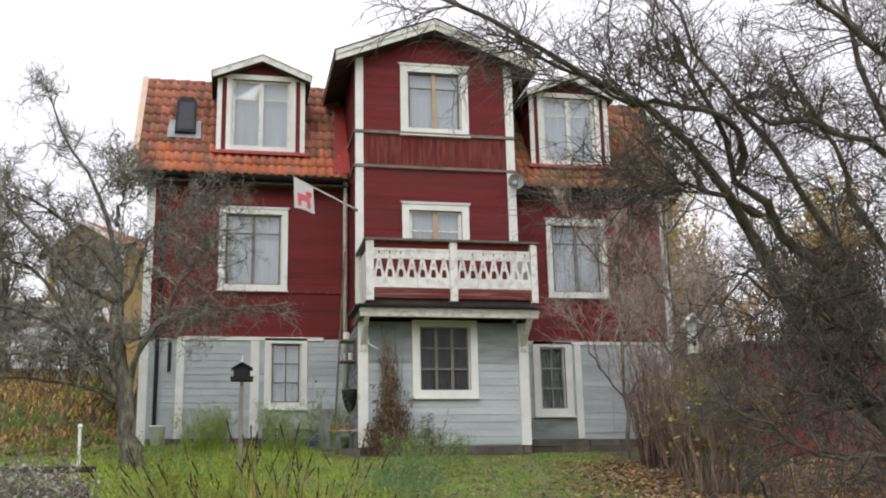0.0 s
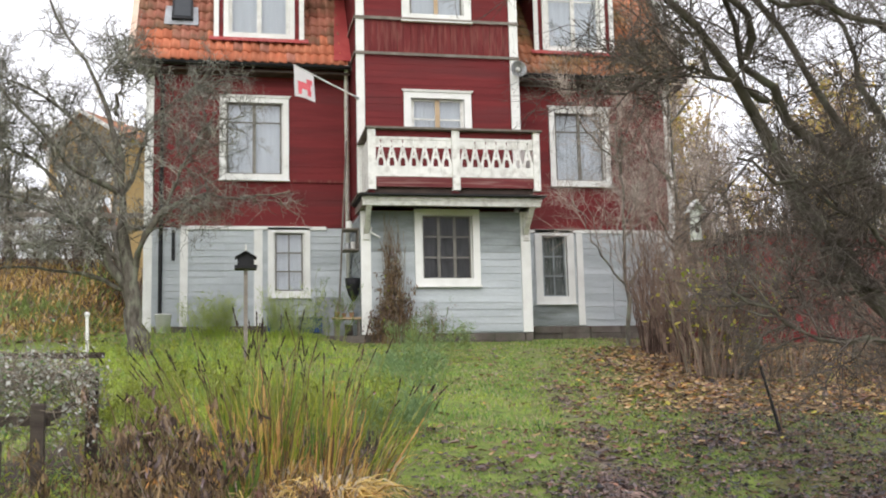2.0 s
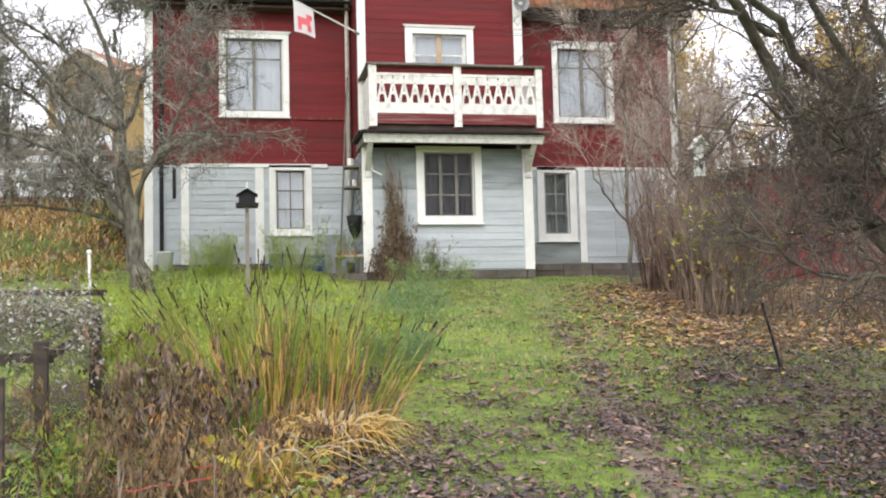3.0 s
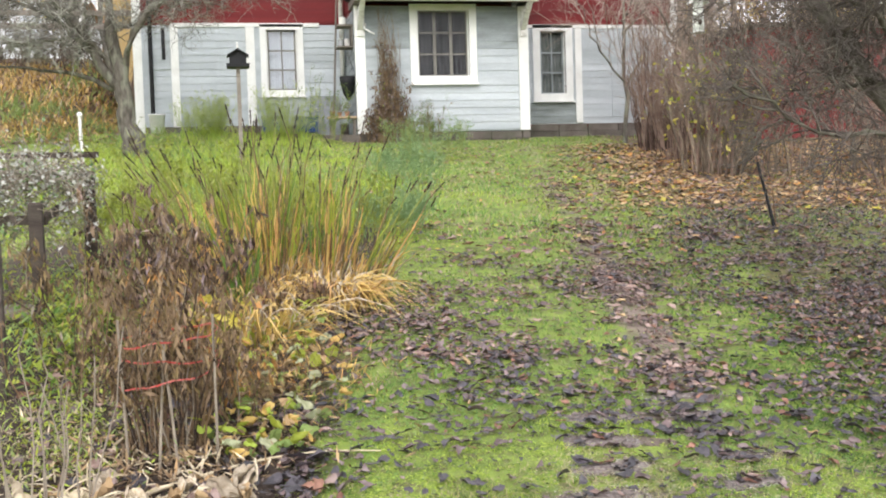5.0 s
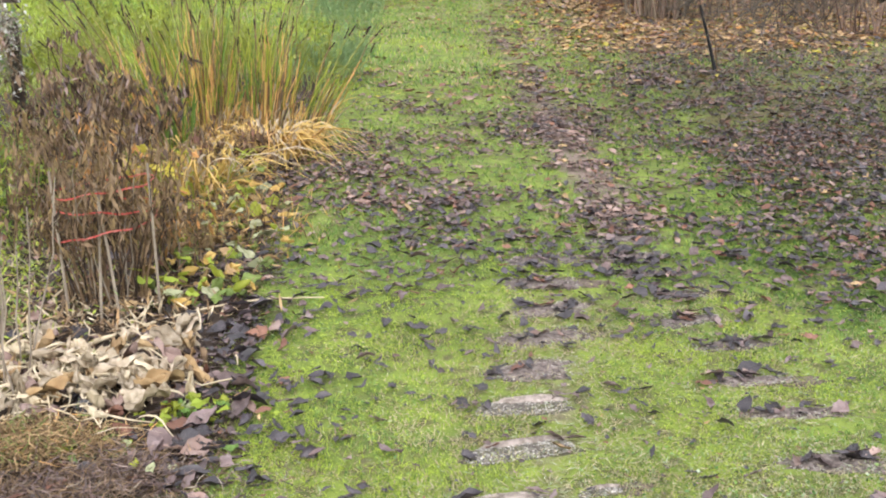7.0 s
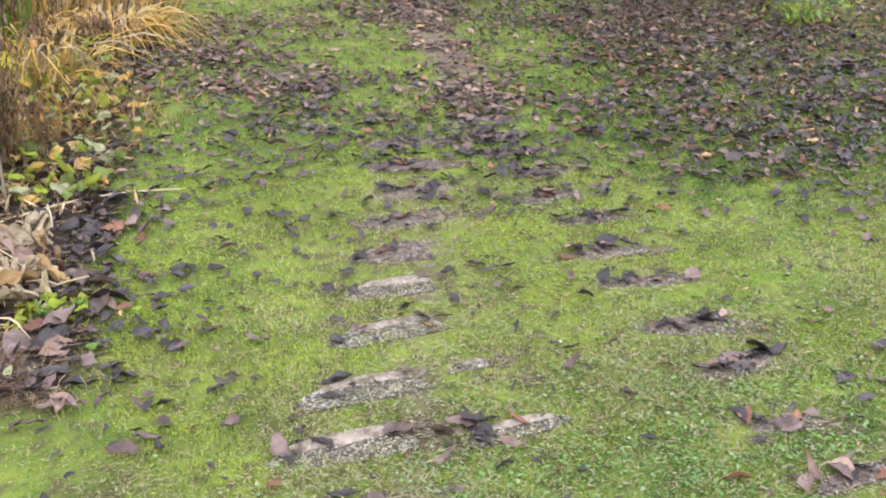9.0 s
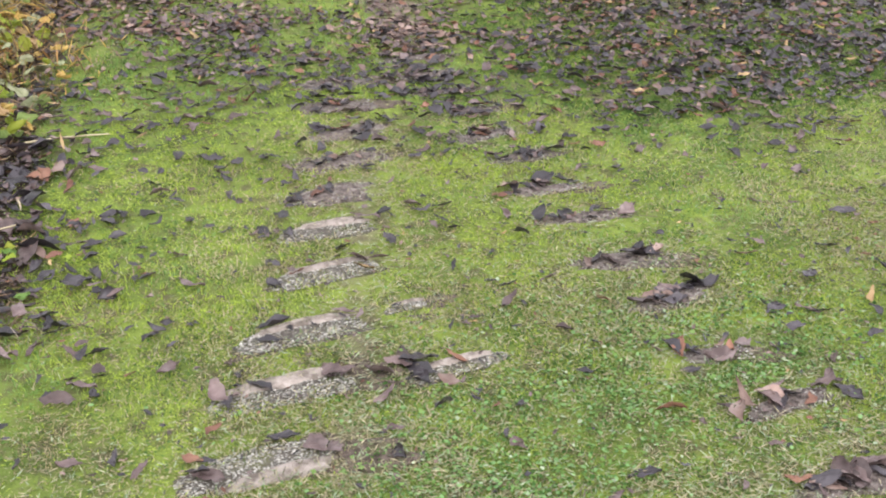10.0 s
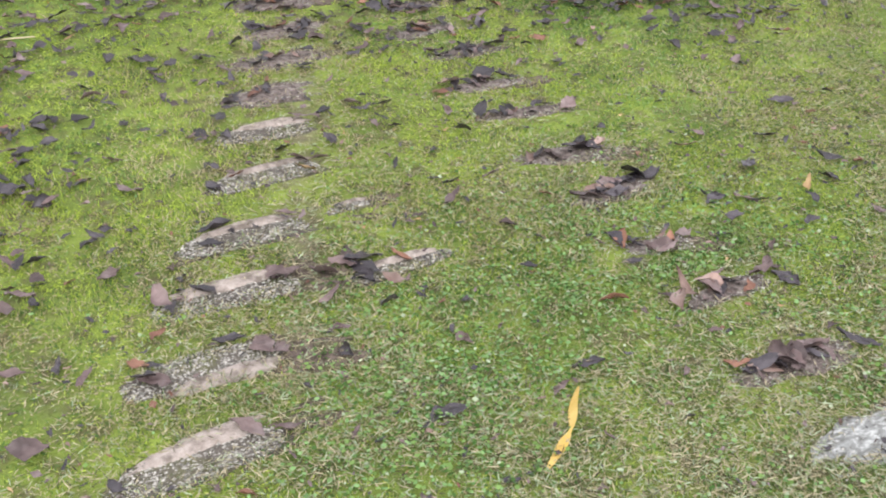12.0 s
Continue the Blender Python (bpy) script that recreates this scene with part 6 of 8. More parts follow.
# ---- the apple tree that reaches over the lawn ----
L1 = [(4.98, 6.7, 2.0), (4.92, 6.96, 2.6), (4.74, 6.9, 3.01), (4.53, 6.9, 3.18), (4.24, 6.93, 3.32), (4.03, 6.86, 3.41), (3.76, 6.76, 3.63), (3.55, 6.65, 3.89), (3.42, 6.53, 4.14), (3.19, 6.39, 4.45), (2.96, 6.27, 4.77)]
L2 = [(5.0, 6.7, 1.75), (4.85, 7.13, 2.04), (4.65, 7.08, 2.37), (4.4, 7.06, 2.65), (4.08, 6.94, 3.01), (3.72, 6.75, 3.34), (3.58, 6.64, 3.55), (3.41, 6.53, 3.77), (3.21, 6.42, 3.97), (2.94, 6.35, 4.13), (2.53, 6.21, 4.28), (2.1, 6.08, 4.42), (1.62, 5.96, 4.58), (1.17, 5.84, 4.7)]
L3 = [(5.05, 6.7, 2.0), (5.11, 7.1, 2.63), (4.88, 7.06, 2.96), (4.72, 7.06, 3.13), (4.55, 7.12, 3.4), (4.52, 7.14, 3.67), (4.42, 7.12, 3.87), (4.19, 7.16, 4.22), (3.97, 7.15, 4.44), (3.74, 7.19, 4.87), (3.45, 7.21, 5.35), (3.31, 7.25, 5.7)]
L4 = [(5.0, 6.6, 2.2), (5.05, 6.3, 3.3), (4.76, 6.23, 3.81), (4.48, 6.26, 3.97), (4.2, 6.19, 4.05), (3.92, 6.15, 4.11), (3.65, 6.1, 4.16), (3.31, 6.08, 4.18)]
L5 = [(5.05, 6.3, 3.3), (4.8, 5.9, 4.0), (4.46, 5.72, 4.26), (4.2, 5.73, 4.44), (3.97, 5.66, 4.58), (3.78, 5.58, 4.68), (3.54, 5.51, 4.8)]
L6 = [(4.98, 6.6, 2.1), (4.46, 6.44, 2.52), (4.14, 6.37, 2.7), (3.83, 6.3, 2.86), (3.59, 6.24, 2.96), (3.37, 6.18, 3.0), (3.16, 6.12, 3.05)]
L7 = [(3.76, 6.76, 3.63), (3.22, 6.48, 3.72), (2.77, 6.4, 3.7), (2.37, 6.32, 3.6)]
L8 = [(4.98, 6.55, 1.6), (4.6, 6.25, 1.9), (4.35, 6.15, 1.94), (4.11, 6.12, 1.9), (3.82, 6.1, 1.86), (3.57, 6.06, 1.88), (3.28, 5.99, 2.04), (2.97, 5.92, 2.17)]
L9 = [(3.55, 6.65, 3.89), (3.47, 6.38, 4.3), (2.9, 6.32, 4.26), (2.38, 6.24, 4.3), (1.96, 6.1, 4.49), (1.57, 6.06, 4.57)]
L10 = [(5.05, 6.7, 2.6), (5.3, 6.9, 3.6), (5.0, 6.9, 4.5), (4.7, 6.8, 5.2), (4.4, 6.6, 5.9)]
L11 = [(5.11, 7.1, 2.63), (5.4, 7.4, 3.3), (5.1, 7.6, 4.0), (4.9, 7.6, 4.7), (4.5, 7.5, 5.3)]
L12 = [(4.95, 6.6, 1.7), (4.7, 6.6, 2.1), (4.4, 6.5, 2.25), (4.0, 6.4, 2.3), (3.6, 6.3, 2.45)]
tree("apple_tree", "bare leaning apple tree with dark lichened limbs", [(L1, 0.075, 0.012), (L2, 0.085, 0.012), (L3, 0.06, 0.012), (L4, 0.05, 0.014), (L5, 0.045, 0.014), (L6, 0.032, 0.009), (L7, 0.025, 0.006), (L8, 0.028, 0.008), (L9, 0.03, 0.008), (L10, 0.06, 0.012), (L11, 0.05, 0.012), (L12, 0.03, 0.008)],
     ([(5.02, 6.0, 0.70), (5.0, 6.15, 1.1), (4.99, 6.45, 1.6), (5.0, 6.7, 2.2)], 0.13, 0.09),
     [dict(n=18, length=(0.45, 1.35), radius=0.0096, k=7, up=0.03, wob=0.24), dict(n=16, length=(0.2, 0.7), radius=0.0046, up=0.06, wob=0.28, k=5, spread=(0.5, 1.2)), dict(n=6, length=(0.06, 0.24), radius=0.0029, k=3, up=0.05, wob=0.3, spread=(0.6, 1.4))],
     BARK, [TWIG], (5.02, 6.0, 0.76))


def wild_tree(name, label, x, y, height, limbs, spread, levels, bark, twig, r=0.09, group="", leaves=None, lean=(0, 0), category="tree"):
    z = gz(x, y)
    top = (x + lean[0], y + lean[1], z + height)
    out = [([(x, y, z - 0.05), (x + lean[0] * 0.3 + 0.05, y, z + height * 0.35), (x + lean[0] * 0.6, y + lean[1] * 0.6, z + height * 0.7), top], r, r * 0.2)]
    for i in range(limbs):
        h = height * rng.uniform(0.18, 0.7)
        a = math.tau * (i + rng.uniform(-0.3, 0.3)) / limbs
        s = spread * rng.uniform(0.6, 1.1)
        b = (x + lean[0] * h / height, y + lean[1] * h / height, z + h)
        out.append(([b, (b[0] + 0.5 * s * math.cos(a), b[1] + 0.5 * s * math.sin(a), b[2] + 0.5 * s), (b[0] + s * math.cos(a), b[1] + s * math.sin(a), b[2] + rng.uniform(0.6, 1.5) * s)], r * 0.55, r * 0.12))
    return tree(name, label, out, None, levels, bark, twig, (x, y, z), group, category, leaves)


# ---- the old fruit tree beside the house corner ----
T0 = [(-1.47, 18.7, 2.15), (-1.50, 18.7, 2.5), (-1.6, 18.7, 3.19), (-1.69, 18.7, 3.59), (-1.84, 18.7, 4.58), (-1.89, 18.7, 5.67), (-1.97, 18.7, 6.58), (-2.45, 18.6, 7.29), (-2.99, 18.6, 8.32), (-3.30, 18.5, 9.1)]
T1 = [(-1.67, 18.7, 3.42), (-2.06, 18.6, 4.08), (-2.54, 18.5, 4.86), (-3.06, 18.4, 5.54), (-3.51, 18.3, 5.83), (-4.05, 18.2, 6.11)]
T2 = [(-1.65, 18.7, 3.61), (-1.61, 18.6, 3.87), (-1.47, 18.5, 4.51), (-1.07, 18.4, 4.95), (-0.63, 18.3, 5.14), (0.15, 18.2, 5.0), (1.0, 18.1, 5.15)]
T3 = [(-1.79, 18.7, 3.71), (-2.0, 18.6, 4.22), (-2.34, 18.5, 4.36), (-2.92, 18.4, 4.28), (-3.55, 18.3, 4.23)]
T4 = [(-1.86, 18.7, 4.97), (-1.61, 18.8, 5.78), (-1.36, 18.9, 6.6), (-0.8, 19.0, 7.15), (-0.1, 19.0, 7.4)]
T5 = [(-1.88, 18.7, 5.57), (-2.49, 18.8, 6.36), (-3.09, 18.9, 6.85), (-3.67, 19.0, 7.24), (-4.24, 19.0, 7.42)]
T6 = [(-1.07, 18.4, 4.95), (-0.75, 18.4, 5.8), (-0.38, 18.4, 6.43), (0.22, 18.4, 6.55)]
T7 = [(-1.97, 18.7, 6.58), (-1.83, 18.7, 7.42), (-1.85, 18.7, 8.0)]
T8 = [(-1.9, 18.7, 5.2), (-2.6, 18.3, 5.5), (-3.3, 18.0, 6.3), (-3.9, 17.8, 6.9), (-4.3, 17.7, 7.8)]
T9 = [(-1.70, 18.7, 3.5), (-2.3, 18.9, 3.75), (-3.0, 19.0, 3.95), (-3.7, 19.0, 3.9), (-4.6, 18.9, 4.1)]
T10 = [(-2.06, 18.6, 4.08), (-2.9, 18.9, 4.9), (-3.9, 19.1, 5.2), (-5.0, 19.2, 5.6)]
tree("fruit_tree", "old bare fruit tree with pale lichened twigs", [(T0[:5], 0.21, 0.10), (T0[3:], 0.10, 0.012), (T1, 0.085, 0.02), (T2, 0.075, 0.012), (T3, 0.06, 0.016), (T4, 0.05, 0.012), (T5, 0.055, 0.014), (T6, 0.035, 0.01), (T7, 0.04, 0.012), (T8, 0.05, 0.012), (T9, 0.05, 0.012), (T10, 0.045, 0.012)], None,
     [dict(n=22, length=(0.5, 1.6), radius=0.015, k=7, up=0.0, start=0.2, wob=0.36), dict(n=14, length=(0.25, 0.85), radius=0.0095, up=0.04, k=6, wob=0.46, spread=(0.6, 1.3)), dict(n=5, length=(0.08, 0.28), radius=0.0065, k=4, up=0.08, wob=0.4, spread=(0.6, 1.3))],
     BARK_PALE, [TWIG_GREY], (-1.50, 18.7, 2.42), clear=4.05)


# ---- bushes on the far side of the lawn ----
def each(t, name, P, R, sides, mats):
    """Every strand as a part of its own."""
    o = np.array(t.location)
    for p, r in zip(P, R):
        v, f = strands(p[None] - o, r[None], sides)
        part(name, np_mesh(name, v, f, mats[rnd.randrange(len(mats))], smooth=True), None, t)


def bush(x, y, radius, height, stems, label, twig, lean=0.16, shoots=7, fine=5, leaves=None, rad=0.011, group="bare bushes", wob=0.03):
    o = (x, y, gz(x, y))
    t = thing("bush", label, "bush", group, at=o)
    P = upright(stems, (x, y), radius, height, lean, 8, wob)
    R = np.linspace(1, 0.3, 8)[None] * rng.uniform(0.6, 1.2, (stems, 1)) * rad
    each(t, "stem", P, R, 5, [STEM_TAN, STEM_TAN, TWIG_BROWN] if twig is not TWIG_BROWN else [TWIG_BROWN, STEM_DARK])
    pieces = []
    P1, R1 = sprout(P, R, shoots, (0.35 * height[0] * 0.5, height[1] * 0.28), rad * 0.5, (0.2, 0.7), 0.25, 0.16, 6, 0.25)
    pieces.append((*strands(P1 - np.array(o), R1, 3), 0))
    P2, R2 = sprout(P1, R1, fine, (0.12, 0.5), rad * 0.27, (0.3, 0.9), 0.15, 0.2, 4)
    pieces.append((*strands(P2 - np.array(o), R2, 3), 0))
    if leaves:
        n, low = leaves
        src = P1.reshape(-1, 3)
        src = src[src[:, 2] < o[2] + low]
        c = src[rng.integers(0, len(src), n)] - np.array(o) + rng.normal(size=(n, 3)) * 0.05
        v, f = leaf_quads(c, 0.11)
        pieces.append((v, f, rng.integers(1, 3, n)))
    V, F, K = joined(pieces)
    part("crown", np_mesh("crown", V, F, [twig, LEAF_LIME, LEAF_YELLOW], K), None, t)
    return t


bush(7.42, 17.3, 0.42, (1.1, 2.5), 110, "dense reddish brown bare shrub in front of the house", TWIG_BROWN, 0.13, 4, 3, (20, 1.5), 0.011, wob=0.035)
bush(7.55, 17.6, 0.25, (2.2, 4.4), 9, "tall pale bare shoots in front of the house", HAZE, 0.24, 7, 6, None, 0.012, wob=0.07)
bush(6.6, 13.7, 0.42, (0.9, 2.6), 64, "bare lilac bush with last yellow-green leaves", TWIG_MID, 0.26, 5, 4, (300, 1.7), 0.017, wob=0.05)
bush(7.5, 13.4, 0.40, (1.2, 2.7), 34, "dense bare bush of grey-brown stems", TWIG_MID, 0.28, 6, 5, (60, 1.4), 0.010, wob=0.08)
bush(8.5, 13.0, 0.5, (0.9, 2.2), 24, "loose bare bush of grey-brown stems", TWIG_GREY, 0.3, 6, 5, None, 0.009, wob=0.08)
bush(7.9, 11.2, 0.4, (0.8, 1.8), 20, "tangled bare bush of thin twigs", TWIG_BROWN, 0.28, 8, 6, None, 0.009)
bush(6.95, 15.3, 0.4, (0.9, 2.2), 44, "dense low bush of brown stems", TWIG_BROWN, 0.2, 7, 6, (60, 1.5), 0.010, wob=0.06)
bush(9.3, 13.6, 0.45, (0.9, 2.4), 30, "loose bare bush of grey-brown stems", TWIG_MID, 0.32, 8, 6, None, 0.009)
bush(8.9, 11.9, 0.4, (0.7, 1.6), 24, "loose bare bush of grey-brown stems", TWIG_GREY, 0.35, 8, 6, None, 0.008)
bush(10.2, 15.6, 0.4, (1.0, 2.6), 22, "loose bare bush of brown stems", TWIG_BROWN, 0.3, 6, 5, None, 0.009)
# young trees before and beside the right-hand wall
LV = [dict(n=10, length=(0.6, 1.9), radius=0.011, k=7, up=0.25, spread=(0.3, 0.9), wob=0.22), dict(n=9, length=(0.3, 1.0), radius=0.006, up=0.15, wob=0.26), dict(n=3, length=(0.15, 0.5), radius=0.0046, k=3)]
for x, y, h, r in ((8.3, 18.6, 6.4, 1.3), (7.5, 19.3, 5.6, 1.1), (8.8, 19.8, 7.4, 1.3)):
    wild_tree("young_tree", "slender bare young tree with pale grey-brown twigs", x, y, h, 7, r, LV, BARK_PALE, [HAZE], 0.045, "young trees by the house")

# ---- far woods, hedge and bank growth ----
def woods(name, label, spots, height, twig, leaf_n=0):
    pieces = []
    n = len(spots)
    x, y = spots[:, 0], spots[:, 1]
    z = ground_z(x, y)
    h = rng.uniform(*height, n)
    k = 8
    s = np.linspace(0, 1, k)
    P = np.stack([x[:, None] + rng.normal(size=(n, 1)) * 0.6 * s, y[:, None] + rng.normal(size=(n, 1)) * 0.6 * s, z[:, None] + h[:, None] * s], -1)
    P[:, 1:] += rng.normal(size=(n, k - 1, 3)) * 0.08
    R = np.linspace(0.10, 0.02, k)[None] * rng.uniform(0.5, 1.2, (n, 1))
    pieces.append((*strands(P, R, 5), 0))
    P1, R1 = sprout(P, R, 16, (1.0, 2.8), 0.028, (0.4, 1.0), 0.3, 0.15, 6, 0.2)
    pieces.append((*strands(P1, R1, 3), 0))
    P2, R2 = sprout(P1, R1, 8, (0.5, 1.4), 0.014, (0.4, 1.0), 0.2, 0.2, 5)
    pieces.append((*strands(P2, R2, 3), 0))
    if leaf_n:
        src = P2.reshape(-1, 3)
        c = src[rng.integers(0, len(src), leaf_n)]
        v, f = leaf_quads(c + rng.normal(size=c.shape) * 0.1, 0.14)
        pieces.append((v, f, rng.choice((1, 2, 3, 3), leaf_n)))
    V, F, K = joined(pieces)
    tagged(new(name, np_mesh(name, V, F, [twig, LEAF_TAN, LEAF_YELLOW, STRAW], K)), label, "woods", kind="stuff")


woods("far_woods", "bare brown woodland with a few yellow leaves", np.stack([rng.uniform(14, 36, 20), rng.uniform(33, 44, 20)], -1), (6.0, 10.5), HAZE, 15000)
woods("far_woods", "bare brown woodland behind the garden bank", np.stack([rng.uniform(-15, -2, 8), rng.uniform(33, 40, 8)], -1), (3.0, 6.0), TWIG_GREY, 900)
woods("thicket", "loose grey thicket of bare trees beyond the bank", np.stack([rng.uniform(-14, -4.3, 24), rng.uniform(31, 36, 24)], -1), (2.8, 5.2), TWIG_GREY, 300)
woods("far_woods", "tall bare trees at the lower end of the garden", np.stack([rng.uniform(-16, 22, 26), rng.uniform(-32, -20, 26)], -1), (10.0, 15.0), TWIG, 0)
woods("far_woods", "pale birch wood with tan and yellow leaves", np.stack([rng.uniform(11.5, 20, 14), rng.uniform(26.5, 33, 14)], -1), (5.5, 8.5), HAZE, 26000)
# thicket on the right
sp = np.stack([rng.uniform(11, 17, 9), rng.uniform(23.5, 26, 9)], -1)
woods("thicket", "dense bare thicket at the garden edge", sp, (2.6, 5.5), TWIG_BROWN, 400)


def hedge_row(name, label, x0, x1, y0, y1, height, n, twig):
    x, y = rng.uniform(x0, x1, n), rng.uniform(y0, y1, n)
    k = 6
    s = np.linspace(0, 1, k)
    h = rng.uniform(*height, n)
    P = np.stack([x[:, None] + rng.normal(size=(n, 1)) * 0.3 * s, y[:, None] + rng.normal(size=(n, 1)) * 0.2 * s, ground_z(x, y)[:, None] + h[:, None] * s], -1)
    P[:, 1:] += rng.normal(size=(n, k - 1, 3)) * 0.05
    R = np.linspace(0.014, 0.006, k)[None] * rng.uniform(0.6, 1.3, (n, 1))
    P1, R1 = sprout(P, R, 9, (0.2, 0.6), 0.007, (0.4, 1.2), 0.1, 0.25, 5)
    V, F, K = joined([(*strands(P, R, 4), 0), (*strands(P1, R1, 3), 0)])
    tagged(new(name, np_mesh(name, V, F, twig, K)), label, "hedge", kind="stuff")


hedge_row("hedge", "low dark brown bare hedge on top of the bank", -16, -1.9, 27.2, 29.2, (0.7, 1.4), 270, [STEM_DARK])
hedge_row("hedge", "low brown bare scrub between house and shed", 9.4, 13.0, 23.5, 25.0, (0.8, 2.2), 60, [TWIG_BROWN])

# dead grass and leaves on the bank
n = 9000
x, y = rng.uniform(-9, -1.9, n), rng.uniform(20.2, 28.5, n)
ok = x < -1.9 - 0.25 * np.clip(24 - y, 0, 3)
x, y = x[ok], y[ok]
m_ = len(x)
a = rng.uniform(0, math.tau, m_)
h = rng.uniform(0.08, 0.32, m_)
s = np.array([0, 0.5, 1.0])
P = np.stack([x[:, None] + np.cos(a)[:, None] * h[:, None] * 0.8 * s ** 1.7, y[:, None] + np.sin(a)[:, None] * h[:, None] * 0.8 * s ** 1.7, ground_z(x, y)[:, None] + h[:, None] * s * (1 - 0.3 * s)], -1)
W = np.full((m_, 1), 0.016) * np.array([1, 0.8, 0.2])
V, F = ribbons(P, W, np.stack([-np.sin(a), np.cos(a), 0 * a], -1))
kb = np.where(value_noise(x, y, 1.1, 3) + 0.2 * rng.normal(size=m_) > 0.84, 3, rng.choice(3, m_, p=[0.10, 0.45, 0.45]))
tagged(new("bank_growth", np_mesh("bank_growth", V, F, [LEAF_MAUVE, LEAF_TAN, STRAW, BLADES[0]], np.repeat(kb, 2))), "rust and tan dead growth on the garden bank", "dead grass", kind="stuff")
pts = pick(2600, -9, -1.8, 20.0, 28.0, lambda x, y: 0.8 + 0 * x)
litter("fallen_leaves", "orange brown leaves lying on the bank", 0, pts, 0.12, (0.5, 1, 2, 4, 1.2, 0.2, 3))
# ---- the planting bed ----
def plant(name, label, category, centre, group=""):
    return thing(name, label, category, group, at=(centre[0], centre[1], gz(*centre)))


def put(t, name, pieces, mats, label="", kind=""):
    V, F, K = joined(pieces)
    return part(name, np_mesh(name, V - np.array(t.location), F, mats, K), None, t, label, kind=kind)


def blades(P, half, taper=0.1, face=None):
    n, k, _ = P.shape
    d = P[:, -1] - P[:, 0]
    s = unit(np.cross(d, np.array([0, 0, 1.0])) + rng.normal(size=(n, 3)) * 0.15)
    w = np.concatenate([np.linspace(0.75, 1, k // 2), np.linspace(1, taper, k - k // 2)])
    return ribbons(P, half * rng.uniform(0.7, 1.3, (n, 1)) * w, s)


# tall iris clump: tufts of stalks, orange below, olive above, with black seed heads
def two_tone(P, half, low, lower, upper, taper=0.1):
    """Blades whose lower part has another colour than the upper."""
    v, f = blades(P, half, taper)
    k = P.shape[1] - 1
    lower, upper = rng.choice(lower, (len(P), 1)), rng.choice(upper, (len(P), 1))
    cut = low + rng.integers(-1, 2, (len(P), 1))
    return v, f, np.where(np.arange(k)[None] < cut, lower, upper).ravel()


def tuft(n, x, y, spread, height, lean, k=8, wob=0.02, arch=0.1):
    P = upright(n, (x, y), spread, height, 0.16, k, wob, arch, 0, 0.7)
    s = np.linspace(0, 1, k)
    h = (P[:, -1, 2] - P[:, 0, 2])[:, None]
    P[..., 0] += lean * h * s ** 1.2
    return P


iris = plant("iris_clump", "tall autumn iris clump, rust stalks with black seed heads", "iris clump", (0.25, 7.45))
TUFTS = ((-0.30, 7.5, -0.6, 6, 0.62, 0.95), (-0.06, 7.35, -0.38, 18, 0.72, 1.10), (0.10, 7.5, -0.10, 12, 0.70, 1.05), (0.28, 7.4, 0.0, 30, 0.82, 1.20), (0.50, 7.5, 0.06, 12, 0.60, 1.0), (0.66, 7.35, 0.14, 20, 0.65, 1.08), (0.92, 7.3, 0.5, 9, 0.40, 0.72))
leafy = []
io = np.array(iris.location)
for tx, ty, ln, cnt, h0, h1 in TUFTS:
    h0, h1 = h0 * 1.05, h1 * 1.05
    P = tuft(cnt, tx, ty, 0.09, (h0, h1), ln)
    R = np.linspace(0.0048, 0.0026, 8)[None] * rng.uniform(0.8, 1.2, (cnt, 1))
    for p, r in zip(P, R):
        v, f = strands(p[None] - io, r[None], 4)
        cut = rnd.choice((3, 4, 4, 5))
        part("stalk", np_mesh("stalk", v, f, [rnd.choice((STEM_RED, STEM_RED, STEM_BROWN, LEAF_OLIVE)), rnd.choice((STEM_GREEN, STEM_GREEN, STEM_BROWN))], np.repeat(np.where(np.arange(7) < cut, 0, 1), 4), smooth=True), None, iris)
    heads = np.stack([P[:, -1] + (P[:, -1] - P[:, -2]) * f for f in (-0.42, -0.3, -0.18, -0.05, 0.06, 0.16, 0.24, 0.29)], 1)
    each(iris, "seed_head", heads, np.array([0.003, 0.006, 0.0035, 0.0068, 0.0035, 0.006, 0.0035, 0.0015])[None] * rng.uniform(0.6, 1.25, (cnt, 8)), 5, [SEED])
    P = tuft(cnt * 5, tx, ty, 0.14, (0.34, h1 * 0.88), ln, 8, 0.02, 0.25)
    q = cnt * 2
    leafy.append(two_tone(P[:cnt], 0.007, 2, (3, 6), (0, 0, 1)))
    leafy.append(two_tone(P[cnt:q], 0.0055, 5, (2, 2, 3, 5), (3, 4, 0)))
    leafy.append(two_tone(P[q:q + cnt], 0.0055, 2, (3, 4), (1, 0)))
    leafy.append(two_tone(P[q + cnt:], 0.005, 4, (2, 2, 3, 5), (0, 0, 0, 3)))
    P = tuft(cnt * 4, tx, ty - 0.12, 0.17, (0.15, 0.46), ln * 1.3, 8, 0.03, 0.8)
    leafy.append(two_tone(P[::2], 0.0055, 4, (3, 4, 6), (2, 3)))
    leafy.append(two_tone(P[1::2], 0.0055, 4, (4, 3), (3, 4)))
P = upright(26, (0.10, 7.1), 0.09, (0.25, 0.62), 0.2, 8, 0.02, 0.15)
leafy.append(two_tone(P, 0.011, 1, (0,), (1,)))
put(iris, "foliage", leafy, [LEAF_LIME, LEAF_GREEN, STEM_RED, STRAW, LEAF_CREAM, STEM_BROWN, LEAF_OLIVE], kind="stuff")

